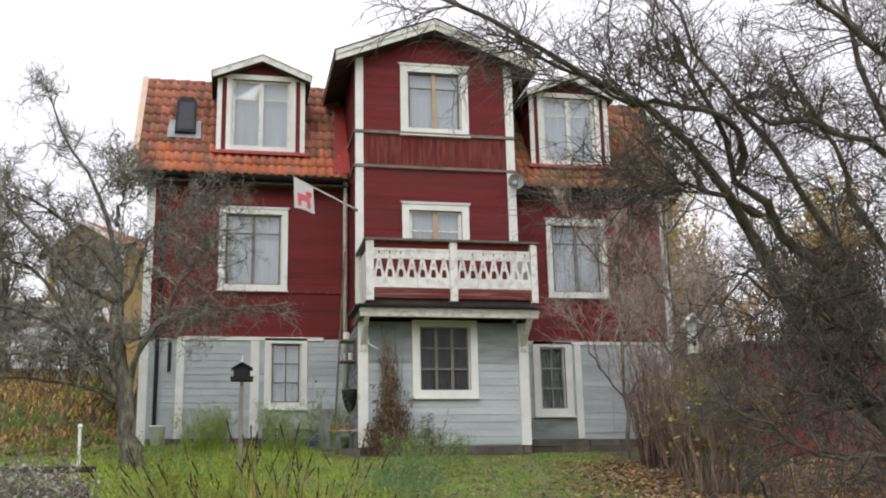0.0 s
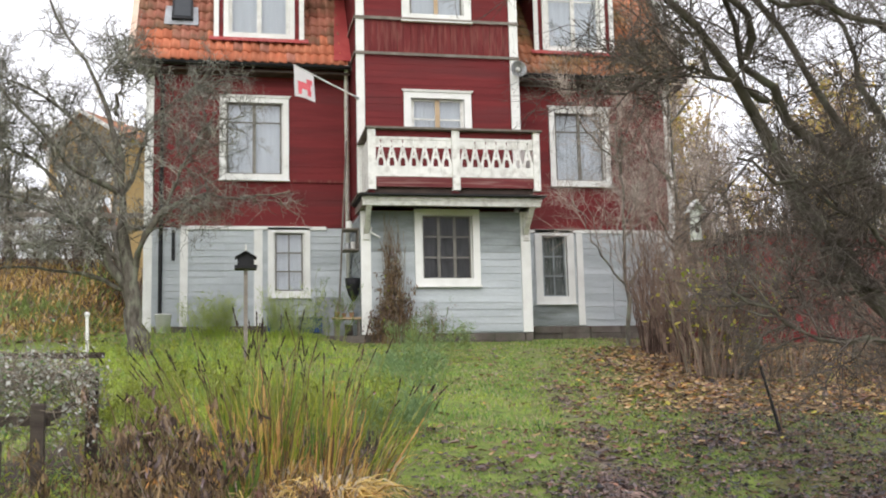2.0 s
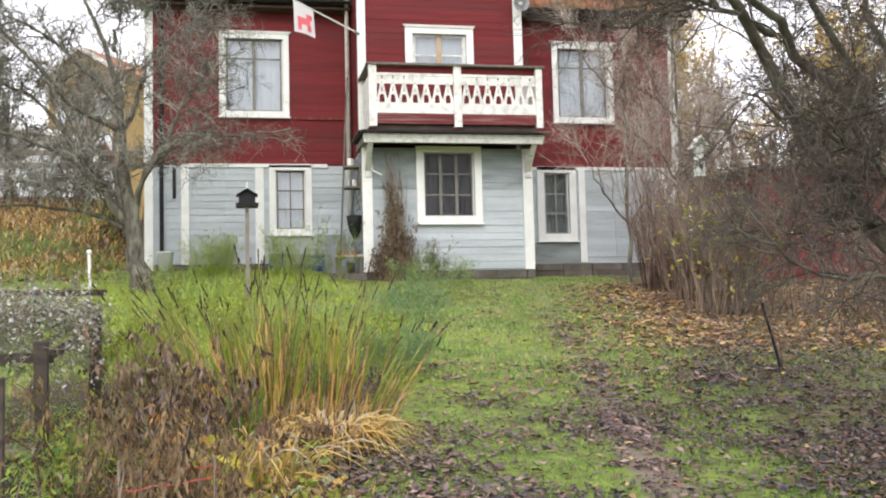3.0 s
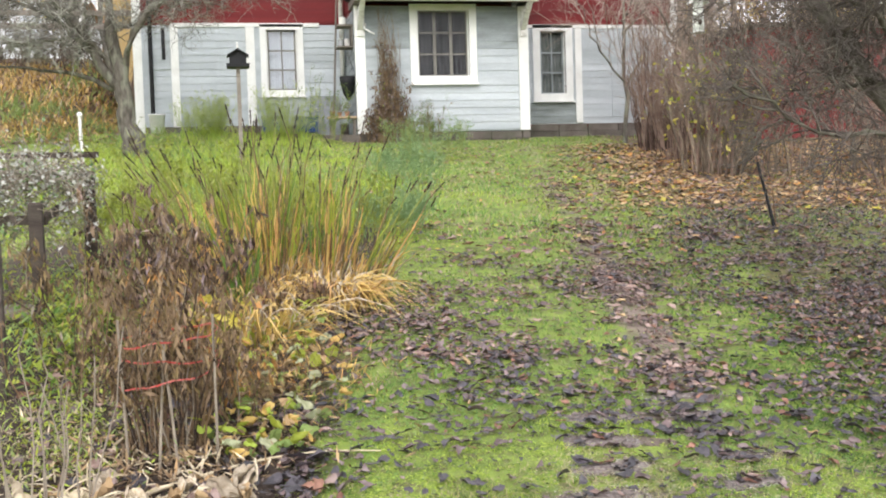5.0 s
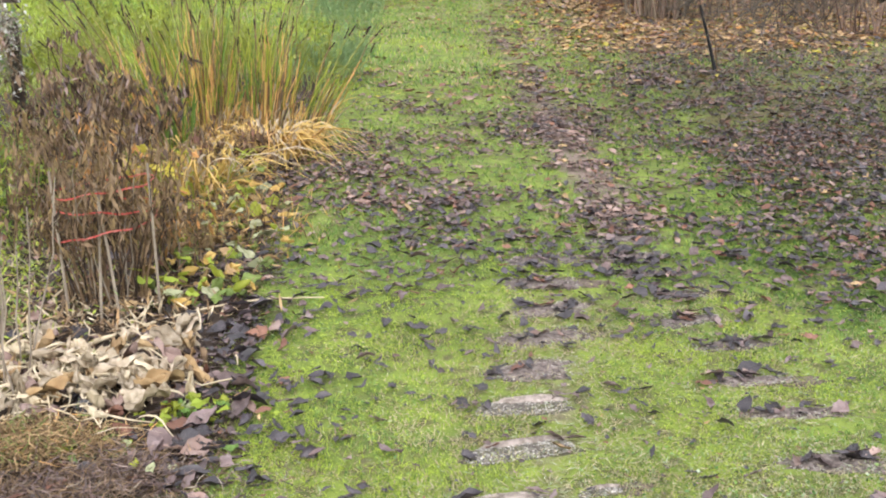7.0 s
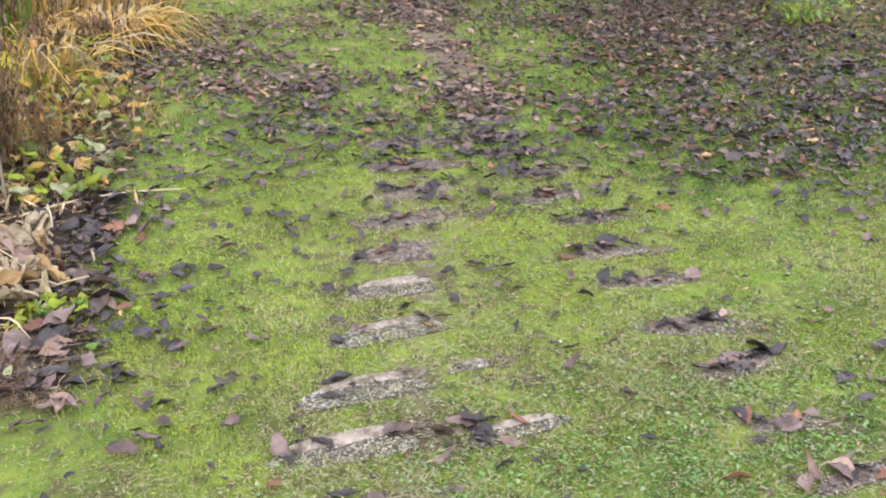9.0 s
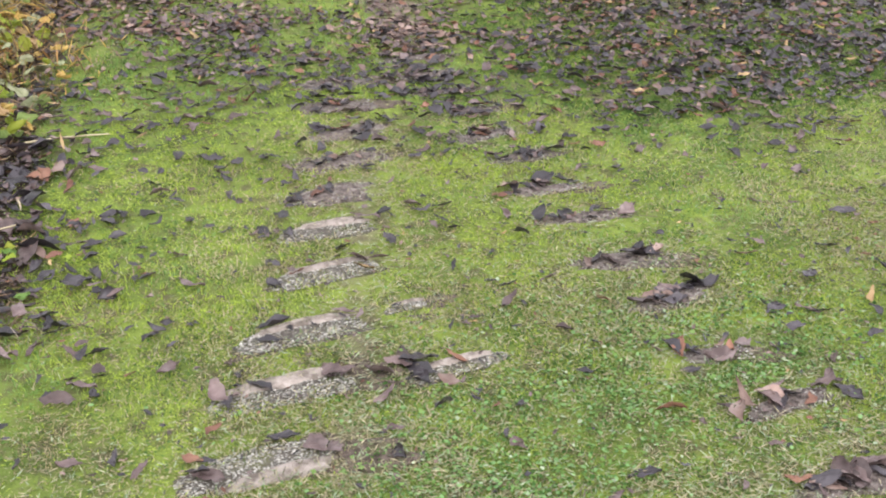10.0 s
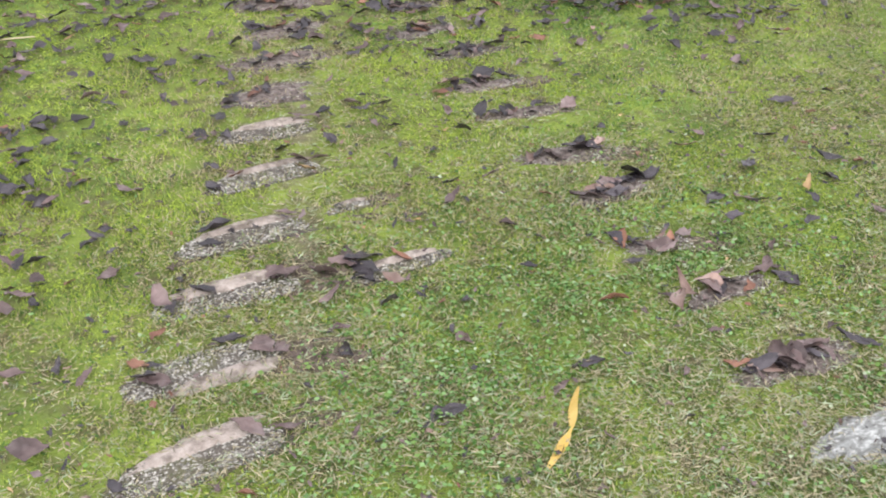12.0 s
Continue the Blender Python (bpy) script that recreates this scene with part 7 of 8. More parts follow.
# golden arching day lily leaves at its foot
c = (0.60, 6.80)
lily = plant("daylily_clump", "collapsed golden day lily leaves arching over the edge", "day lily", c)
P = upright(340, c, 0.24, (0.30, 0.58), 0.26, 11, 0.02, 2.2, 0, 0.8)
P[..., 0] += np.linspace(0, 1, 11) ** 1.5 * rng.uniform(-0.02, 0.10, (340, 1))
P[..., 2] -= np.linspace(0, 1, 11) ** 3 * rng.uniform(0.0, 0.10, (340, 1))
P[..., 2] = np.maximum(P[..., 2], ground_z(P[..., 0], P[..., 1]) + 0.012)
put(lily, "foliage", [(*blades(P[:210], 0.0068), 0), (*blades(P[210:275], 0.007), 1), (*blades(P[275:], 0.006), 2)], [STRAW, LEAF_CREAM, STEM_RED], kind="stuff")
c = (0.12, 6.2)
lily2 = plant("daylily_clump", "flattened golden and green day lily leaves", "day lily", c)
P = upright(230, c, 0.32, (0.25, 0.56), 0.34, 9, 0.03, 1.8, 0, 0.8)
put(lily2, "foliage", [(*blades(P[:120], 0.008), 0), (*blades(P[120:190], 0.008), 1), (*blades(P[190:], 0.009), 2)], [STRAW, LEAF_CREAM, LEAF_LIME], kind="stuff")


def withered(name, label, c, radius, height, stems, leaves, size, mats, lean=0.22, ell=1.0, low=0.1, wide=0.13, reach=(0.10, 0.30), droop=-0.12):
    """Upright dead stems with drooping side shoots, hung with small shrivelled leaves."""
    t = plant(name, label, "withered plant", c)
    P = upright(stems, c, radius, height, lean, 7, 0.045, 0.05, 0, ell)
    R = np.linspace(0.0042, 0.002, 7)[None] * rng.uniform(0.7, 1.2, (stems, 1))
    P1, R1 = sprout(P, R, 8, reach, 0.0018, (0.5, 1.2), droop, 0.22, 6, 0.35)
    P1 = P1[P1[:, -1, 2] > t.location.z + low * 0.6]
    R1 = R1[:len(P1)]
    each(t, "stem", P, R, 4, [STEM_BROWN, LEAF_DRY, STEM_GREY, STEM_BROWN, SEED])
    put(t, "twig_growth", [(*strands(P1, R1, 3), 0)], [STEM_BROWN], kind="stuff")
    src = P1[rng.uniform(0, 1, len(P1)) < 0.45, 1:].reshape(-1, 3)
    src = src[src[:, 2] > t.location.z + low]
    spots_ = src[rng.integers(0, len(src), leaves)] + rng.normal(size=(leaves, 3)) * 0.012
    v, f = leaf_quads(spots_, size * rng.uniform(0.5, 1.5, leaves), 2.2, False, wide)
    put(t, "dead_foliage", [(v, f, rng.choice(len(mats), leaves, p=[0.62, 0.26, 0.12] if len(mats) == 3 else [0.52, 0.24, 0.12, 0.12]))], mats, "hanging shrivelled leaves", kind="stuff")
    return t


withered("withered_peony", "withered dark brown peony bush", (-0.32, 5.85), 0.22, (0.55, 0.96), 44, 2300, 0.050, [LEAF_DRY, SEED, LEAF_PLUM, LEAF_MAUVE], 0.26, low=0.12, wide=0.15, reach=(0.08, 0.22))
withered("withered_peony", "withered dark brown peony bush with rust leaves", (0.36, 6.45), 0.18, (0.18, 0.34), 30, 900, 0.044, [LEAF_DRY, LEAF_RUST, LEAF_TAN], 0.28, wide=0.15, reach=(0.06, 0.18))
withered("withered_perennial", "withered brown perennial by the fence", (-0.72, 6.0), 0.28, (0.34, 0.66), 22, 520, 0.05, [LEAF_OLIVE, LEAF_DRY, LEAF_LIME], 0.25, wide=0.14)
withered("withered_perennial", "withered brown perennial by the fence", (-0.76, 5.2), 0.20, (0.30, 0.62), 10, 260, 0.045, [LEAF_DRY, LEAF_OLIVE, STEM_GREY], 0.3, wide=0.12)
withered("withered_perennial", "ochre withered stems beside the bound plant", (0.0, 4.78), 0.11, (0.18, 0.36), 14, 260, 0.048, [LEAF_OLIVE, LEAF_ORANGE, LEAF_TAN], 0.32, 0.7, 0.10, 0.12)
withered("withered_perennial", "ochre withered stems behind the bound plant", (-0.22, 5.1), 0.13, (0.40, 0.66), 14, 480, 0.05, [LEAF_OLIVE, LEAF_ORANGE, LEAF_TAN], 0.25, 0.7, 0.2, 0.15)

yellowing = plant("yellowing_perennial", "perennial with yellow and orange leaves behind the bound plant", "plant", (-0.16, 5.15))
y_data = [np_mesh("leaf", *crumpled_leaf, mt, smooth=True) for crumpled_leaf, mt in zip([leaf_shape(70 + i) for i in range(4)], (LEAF_YELLOW, LEAF_ORANGE, LEAF_TAN, LEAF_YELLOW))]
P = upright(16, (-0.10, 5.12), 0.10, (0.26, 0.48), 0.2, 6, 0.03)
each(yellowing, "stem", P, np.linspace(0.004, 0.0022, 6)[None] * np.ones((16, 1)), 4, [STEM_GREEN, STEM_BROWN])
for i in range(46):
    p = P[i % 16, rnd.choice((3, 4, 4, 5, 5))]
    ob = part("leaf", y_data[rnd.choice((0, 0, 1, 2, 3))], None, yellowing)
    sc = rnd.uniform(0.05, 0.095)
    ob.scale = (sc, sc * 1.2, sc)
    ob.location = Vector((p[0] + rnd.gauss(0, 0.02), p[1] + rnd.gauss(0, 0.02), p[2] - 0.01)) - yellowing.location
    ob.rotation_euler = (rnd.gauss(0.8, 0.5), rnd.gauss(0, 0.5), rnd.uniform(0, 6.28))

# brown perennial bound with red tape and canes
c = (-0.26, 4.46)
bound = withered("bound_perennial", "withered brown perennial bound with red tape", c, 0.17, (0.40, 0.76), 54, 1900, 0.050, [LEAF_DRY, LEAF_OLIVE, SEED], 0.26, 0.7, 0.26, 0.10, (0.07, 0.22), -0.14)
TAPE = mk("red_plastic_tape", (0.46, 0.055, 0.05), (0.58, 0.12, 0.10), 12, 0.4, (0.75, 0.35, 0.32), 25, 0.4, 0, 0.1)
bo = np.array(bound.location)
for z, rx, tilt in ((0.47, 0.20, 0.02), (0.395, 0.195, -0.012), (0.315, 0.20, 0.03)):
    k = 40
    v = []
    for i in range(k):
        a = math.tau * i / k
        x, y = rx * math.cos(a) * (1 + 0.03 * math.sin(5 * a)), 0.26 * math.sin(a) * (1 + 0.04 * math.sin(7 * a + z * 9))
        zz = z + tilt * math.cos(a) + 0.005 * math.sin(3 * a) + 0.003 * math.sin(8 * a + z * 20)
        v += [(x, y, zz - 0.003), (x, y, zz + 0.003)]
    m = Mesh().add(v, [(2 * i, (2 * i + 2) % (2 * k), (2 * i + 3) % (2 * k), 2 * i + 1) for i in range(k)])
    part("tape", m, TAPE, bound, "red plastic tape")
for x, y, h, ln in ((-0.075, 4.25, 0.60, 0.0), (-0.415, 4.30, 0.58, -0.02), (-0.22, 4.22, 0.55, -0.05), (-0.30, 4.24, 0.5, 0.04)):
    z = gz(x, y)
    m = Mesh().tube([(x, y, z - 0.05), (x + ln * 0.5, y, z + h * 0.5), (x + ln, y, z + h)], [0.0065, 0.006, 0.0055], 6)
    tagged(part("cane", m, STEM_GREY), "thin grey garden cane stuck in the bed", "cane", "garden canes")

# heap of dead cream leaves
def crumpled(seed, half=0.24, crease=1.0):
    """A shrivelled leaf, ribbed along its length and creased across."""
    r = random.Random(seed)
    v, f, k, w = [], [], 12, 8
    a1, a2, a3, curl = r.uniform(2, 5), r.uniform(2, 6), r.uniform(0, 6), r.uniform(-0.6, 1.4)
    bend = r.uniform(-0.25, 0.25)
    for i in range(k + 1):
        s = i / k
        hw = half * math.sin(math.pi * (0.05 + 0.92 * s)) ** 0.8 * (1 + 0.3 * math.sin(8 * s + a3))
        for j in range(w + 1):
            q = 2 * j / w - 1
            rib = 0.022 * (1 if j % 2 else -1) * crease
            z = 0.16 + 0.10 * math.sin(a1 * 1.9 * s + a3 + 2.4 * q) + 0.09 * math.sin(a2 * q * 1.5 + 5 * s) + 0.05 * crease * math.sin(15 * s + 7 * q + a3) + rib + curl * 0.5 * q * q * hw + 0.25 * curl * (s - 0.5) ** 2 + r.uniform(-0.02, 0.02) * crease
            v.append(((s - 0.5) + r.uniform(-0.015, 0.015), q * hw + bend * math.sin(math.pi * s) + r.uniform(-0.012, 0.012), z))
    for i in range(k):
        for j in range(w):
            a = i * (w + 1) + j
            f.append((a, a + w + 1, a + w + 2, a + 1))
    return np.array(v), np.array(f)


heap = plant("withered_hosta", "heap of crumpled cream dead hosta leaves", "withered plant", (-0.28, 3.75))
CRUMPLED = [np_mesh("dead_leaf", *crumpled(i), LEAF_CREAM, smooth=True) for i in range(7)]
CRUMPLED_TAN = [np_mesh("dead_leaf", *crumpled(20 + i), mt, smooth=True) for i, mt in enumerate((LEAF_TAN, STEM_PALE, LEAF_TAN, LEAF_MAUVE, STEM_PALE))]
CRUMPLED_DARK = [np_mesh("dead_leaf", *crumpled(30 + i), mt, smooth=True) for i, mt in enumerate((LEAF_PLUM, LEAF_BLACK, LEAF_DRY, LEAF_RUST))]
ho2 = heap.location
for i in range(250):
    x, y = rnd.gauss(-0.30, 0.24), rnd.gauss(3.70, 0.20)
    if not (-0.95 < x < 0.08 and 3.28 < y < 4.12):
        continue
    top = i > 110
    ob = part("dead_leaf", rnd.choice(CRUMPLED if rnd.random() < 0.58 else CRUMPLED_TAN) if top else rnd.choice(CRUMPLED_DARK), None, heap)
    sc = rnd.uniform(0.075, 0.19) if top else rnd.uniform(0.06, 0.11)
    ob.scale = (sc * rnd.uniform(0.8, 1.3), sc * rnd.uniform(0.32, 0.8), sc * rnd.uniform(0.6, 1.0))
    ob.location = Vector((x, y, gz(x, y) + (rnd.uniform(0.02, 0.06) * (1 - abs(x + 0.3)) if top else rnd.uniform(-0.005, 0.012)))) - ho2
    ob.rotation_euler = (0.128 + rnd.gauss(0, 0.45), rnd.gauss(0, 0.5), rnd.uniform(0, 6.28))
n = 95
P = np.zeros((n, 5, 3))
P[:, 0, 0], P[:, 0, 1] = rng.normal(-0.55, 0.18, n), rng.normal(3.72, 0.16, n)
d = rng.normal(size=(n, 2)) * 0.04
for i in range(1, 5):
    P[:, i, :2] = P[:, i - 1, :2] + d + rng.normal(size=(n, 2)) * 0.016
P[..., 2] = ground_z(P[..., 0], P[..., 1]) + 0.03 + np.abs(rng.normal(size=(n, 5))) * 0.02
m_ = 110
Q = np.zeros((m_, 8, 3))
Q[:, 0, 0], Q[:, 0, 1] = rng.normal(-0.34, 0.20, m_), rng.normal(3.72, 0.2, m_)
d2 = rng.normal(size=(m_, 2)) * 0.014
for i in range(1, 8):
    d2 = d2 + rng.normal(size=(m_, 2)) * 0.006
    Q[:, i, :2] = Q[:, i - 1, :2] + d2
Q[..., 2] = ground_z(Q[..., 0], Q[..., 1]) + 0.035 + 0.03 * np.sin(np.linspace(0, 3.1, 8))[None] * rng.uniform(0, 1.5, (m_, 1))
put(heap, "stalk_tangle", [(*strands(P, np.full((n, 5), 0.003), 4), 0), (*blades(Q, 0.0045, 0.3), 0)], [STEM_PALE], "bleached limp leaf stalks", kind="stuff")

# dark rotting leaves along the bed, with fresh green leaves between
pts = pick(1300, -1.0, 0.75, 2.9, 6.6, lambda x, y: np.clip(smooth_step(0.25, -0.08, x - 0.20 * (y - 2.9)), 0, 1) * (0.25 + 0.75 * smooth_step(3.9, 4.3, y)))
litter("bed_litter", "rotting brown and black leaves covering the bed", 0, pts, 0.07, (4, 4, 1.8, 0.8, 0.1, 0.05, 3), True)


n = 120
y = rng.uniform(2.7, 4.3, n)
x = 0.20 * (y - 2.9) + rng.normal(-0.03, 0.085, n)
litter("bed_litter", "large wet plum and black leaves piled along the bed edge", 0, (x, y), 0.09, (6, 6, 0.8, 0.1, 0, 0, 2), True, 0.2, 0.9)
greens = plant("lady_mantle", "low plant with crumpled yellowing green leaves", "plant", (0.12, 4.85))
g_data = [np_mesh("leaf", *crumpled(60 + i, 0.36, 0.6), mt, smooth=True) for i, mt in enumerate((LEAF_LIME, BLADES[4], BLADES[1], LEAF_OLIVE, STRAW, BLADES[0], THATCH[1], LEAF_TAN))]
for i in range(230):
    y = rnd.uniform(4.2, 6.2)
    x = rnd.gauss(0.07 + 0.17 * (y - 4.2), 0.12)
    if x > 0.62:
        continue
    ob = part("leaf", rnd.choice(g_data), None, greens)
    sc = rnd.uniform(0.035, 0.09)
    ob.scale = (sc, sc * rnd.uniform(0.6, 1.3), sc * 0.8)
    ob.location = Vector((x, y, gz(x, y) + rnd.uniform(0.01, 0.10))) - greens.location
    ob.rotation_euler = (rnd.gauss(0.35, 0.5), rnd.gauss(0, 0.5), rnd.uniform(0, 6.28))
n = 80
P = upright(n, (0.16, 4.95), 0.32, (0.04, 0.12), 0.4, 4)
put(greens, "stalk_tangle", [(*strands(P, np.full((n, 4), 0.002), 3), 0)], [STEM_GREEN], kind="stuff")


def low_green(name, label, cx, cy, sx, sy, n, size, mats, zmax=0.12, wide=0.3):
    x, y = rng.normal(cx, sx, n), rng.normal(cy, sy, n)
    C = np.stack([x, y, ground_z(x, y) + rng.uniform(0.01, zmax, n)], -1)
    v, f = leaf_quads(C, size, 0.1, False, wide)
    tagged(new(name, np_mesh(name, v, f, mats, rng.integers(0, len(mats), n))), label, "ground cover", kind="stuff")


low_green("ground_cover", "low lime green weeds in the bed", -0.72, 4.7, 0.2, 0.6, 3200, 0.036, [BLADES[0], BLADES[1], LEAF_LIME, BLADES[3]], 0.06, 0.12)
low_green("ground_cover", "green weeds under the fence", -1.1, 6.6, 0.4, 0.9, 3000, 0.05, [BLADES[0], LEAF_LIME, BLADES[2]], 0.30, 0.13)
low_green("ground_cover", "bright green weeds between fence and dead stems", -0.80, 6.2, 0.16, 0.5, 1600, 0.06, [BLADES[1], LEAF_LIME, BLADES[0], LEAF_GREEN], 0.32, 0.16)
low_green("ground_cover", "fresh green weeds at the foot of the apple tree", 4.85, 5.75, 0.18, 0.10, 260, 0.07, [LEAF_GREEN, BLADES[2], LEAF_LIME], 0.16, 0.14)


def fuzz(name, label, cx, cy, sx, sy, n, length, half, mats, odds, zmax=0.05):
    """Fine curly dead growth, matted over the soil."""
    x, y = rng.normal(cx, sx, n), rng.normal(cy, sy, n)
    P = np.zeros((n, 5, 3))
    P[:, 0] = np.stack([x, y, ground_z(x, y) + rng.uniform(0.0, zmax, n) * np.clip(1.2 - np.abs(x - cx) / (2 * sx), 0.2, 1)], -1)
    d = rng.normal(size=(n, 3)) * [1, 1, 0.35]
    for i in range(1, 5):
        d = unit(d + rng.normal(size=(n, 3)) * [0.5, 0.5, 0.3])
        P[:, i] = P[:, i - 1] + d * (length * rng.uniform(0.5, 1.3, (n, 1)) / 4)
    P[..., 2] = np.maximum(P[..., 2], ground_z(P[..., 0], P[..., 1]) + 0.004)
    v, f = blades(P, half, 0.3)
    tagged(new(name, np_mesh(name, v, f, mats, np.repeat(rng.choice(len(mats), n, p=odds), 4))), label, "dead growth", kind="stuff")


fuzz("dry_growth", "reddish tan curly dead growth matted over the bed", -0.46, 3.24, 0.15, 0.065, 3600, 0.06, 0.0016, [STEM_BROWN, LEAF_TAN, STEM_RED, LEAF_OLIVE, BLADES[0]], [0.24, 0.38, 0.03, 0.21, 0.14], 0.08)
fuzz("root_tangle", "dark brown roots and trimmings on the bed corner", -0.28, 2.99, 0.22, 0.10, 3000, 0.07, 0.0017, [LEAF_DRY, LEAF_MAUVE, LEAF_PLUM, STEM_GREY], [0.44, 0.16, 0.34, 0.06], 0.04)
sprigs = plant("seedling", "fresh yellow-green seedlings at the edge of the dead leaves", "seedling", (0.0, 3.36))
s_data = [np_mesh("leaf", *crumpled(90 + i, 0.34, 0.5), mt, smooth=True) for i, mt in enumerate((LEAF_LIME, BLADES[1], LEAF_LIME, BLADES[2], BLADES[4]))]
for i in range(58):
    x, y = rnd.gauss(0.0, 0.075), rnd.gauss(3.36, 0.035)
    if i > 46:
        x, y = rnd.gauss(-0.10, 0.22), rnd.gauss(3.15, 0.09)
    ob = part("leaf", rnd.choice(s_data), None, sprigs)
    sc = rnd.uniform(0.02, 0.05)
    ob.scale = (sc, sc * rnd.uniform(0.6, 1.1), sc)
    ob.location = Vector((x, y, gz(x, y) + rnd.uniform(0.008, 0.045))) - sprigs.location
    ob.rotation_euler = (rnd.gauss(0.3, 0.4), rnd.gauss(0, 0.4), rnd.uniform(0, 6.28))
low_green("ground_cover", "tangled tan stems and straw over the bed edge", 0.30, 5.55, 0.20, 0.42, 1300, 0.11, [STEM_BROWN, STRAW, LEAF_DRY, LEAF_OLIVE, STEM_RED], 0.07, 0.028)
low_green("ground_cover", "withered brown straw under the bound plant", -0.28, 4.3, 0.28, 0.25, 1200, 0.07, [STEM_BROWN, LEAF_DRY, LEAF_TAN, STEM_PALE], 0.06, 0.07)


def feathery(name, label, cx, cy, radius, height, n, mats):
    """Soft fine foliage on thin stems."""
    t = plant(name, label, "plant", (cx, cy))
    n = int(n * 0.6)
    P = upright(n, (cx, cy), radius, height, 0.25, 6, 0.03)
    R = np.linspace(0.004, 0.0015, 6)[None] * np.ones((n, 1))
    P1, R1 = sprout(P, R, 10, (0.1, 0.3), 0.0022, (0.5, 1.1), 0.2, 0.2, 5, 0.2)
    P2, R2 = sprout(P1, R1, 4, (0.05, 0.14), 0.0016, (0.5, 1.1), 0.2, 0.2, 3)
    each(t, "stem", P, R, 4, [mats[0]])
    src = P2.reshape(-1, 3)
    m = len(src) // 3
    v, f = leaf_quads(src[rng.integers(0, len(src), m)] + rng.normal(size=(m, 3)) * 0.01, 0.045, 0.0, False, 0.16)
    put(t, "foliage", [(*strands(P1, R1, 3), 0), (*strands(P2, R2 * 2.0, 3), 1), (v, f, rng.integers(0, 2, m))], mats, kind="stuff")
    return t


feathery("asparagus", "soft yellow-green feathery plant", -0.75, 8.6, 0.45, (0.5, 1.0), 60, [STEM_GREEN, LEAF_LIME])
feathery("asparagus", "soft green feathery plant", 0.0, 9.3, 0.6, (0.5, 0.95), 70, [STEM_GREEN, LEAF_LIME])
feathery("asparagus", "soft green feathery plant", 0.9, 9.0, 0.5, (0.4, 0.75), 50, [STEM_GREEN, LEAF_LIME])
feathery("blue_green_herb", "bushy blue-green herb in the bed", 1.5, 9.6, 0.35, (0.22, 0.42), 45, [LEAF_BLUE, LEAF_BLUE])
feathery("blue_green_herb", "bushy blue-green herb in the bed", 2.3, 13.5, 0.5, (0.3, 0.55), 50, [LEAF_BLUE, LEAF_BLUE])
feathery("tall_herb", "tall pale green herb before the grey wall", 3.2, 16.8, 0.6, (0.35, 0.7), 60, [STEM_GREEN, LEAF_BLUE])
feathery("tall_herb", "pale green shrub by the downpipe", -0.38, 20.6, 0.38, (0.4, 0.8), 120, [BLADES[1], BLADES[4]])
feathery("tall_herb", "pale green shrub before the small window", 1.1, 20.4, 0.40, (0.3, 1.0), 100, [BLADES[1], BLADES[4]])
feathery("tall_herb", "thin leafy plant by the tower corner", 1.9, 20.0, 0.25, (0.6, 1.5), 26, [STEM_GREEN, LEAF_GREEN])

# bleached stalks standing at the near end
P = upright(13, (-0.62, 3.72), 0.26, (0.4, 0.75), 0.22, 6, 0.03)
t = plant("dry_stalks", "thin bleached stalks of a dead perennial", "dry stalks", (-0.62, 3.72))
R = np.linspace(0.0036, 0.002, 6)[None] * np.ones((13, 1))
P1, R1 = sprout(P, R, 2, (0.05, 0.2), 0.002, k=4, start=0.5)
each(t, "stalk", P, R, 4, [STEM_GREY])
put(t, "twig_growth", [(*strands(P1, R1, 3), 0)], [STEM_GREY], kind="stuff")

# bent pale stem lying from the bed onto the moss
P = np.array([[(-0.33, 4.0, 0.015), (-0.08, 4.14, 0.025), (0.15, 4.22, 0.03), (0.36, 4.23, 0.025), (0.56, 4.21, 0.012)]])
q = resample(P[0], 12)[None]
q[..., 2] += ground_z(q[..., 0], q[..., 1])
v, f = strands(q, np.linspace(0.007, 0.003, 12)[None], 6)
tagged(new("fallen_twig", np_mesh("fallen_twig", v, f, STEM_PALE, smooth=True)), "long pale bent stem lying across the bed edge", "stem")

# withered climber on the grey wall, with its lower leaves
def wall_climber():
    c = (3.15, 20.45)
    t = plant("withered_climber", "withered brown climber against the grey wall", "climber", c)
    P = upright(60, c, 0.46, (0.9, 2.35), 0.14, 8, 0.04, 0, 0, 0.25, -0.7)
    root = P[:, :1, 2].copy()
    P[..., 2] = root + (P[..., 2] - root) * (1 - 0.72 * np.abs(P[:, :1, 0] - c[0]) / 0.46)
    R = np.linspace(0.008, 0.003, 8)[None] * np.ones((60, 1))
    P1, R1 = sprout(P, R, 6, (0.1, 0.35), 0.004, k=4)
    each(t, "stem", P, R, 4, [STEM_BROWN])
    tall = upright(30, (c[0] + 0.02, c[1] + 0.03), 0.2, (1.8, 2.66), 0.05, 9, 0.02, 0, 0, 0.3, -0.2)
    each(t, "stem", tall, np.linspace(0.011, 0.004, 9)[None] * np.ones((30, 1)), 4, [STEM_GREY, TWIG_GREY, STEM_BROWN])
    put(t, "twig_growth", [(*strands(P1, R1, 3), 0)], [STEM_BROWN], kind="stuff")
    src = P1.reshape(-1, 3)
    src = src[src[:, 2] < t.location.z + 1.9]
    n = 3000
    c2 = src[rng.integers(0, len(src), n)]
    v, f = leaf_quads(c2 + rng.normal(size=c2.shape) * 0.03, 0.065, 1.8, False, 0.22)
    put(t, "dead_foliage", [(v, f, rng.choice(3, n, p=[0.66, 0.31, 0.03]))], [LEAF_DRY, LEAF_PLUM, LEAF_LIME], kind="stuff")


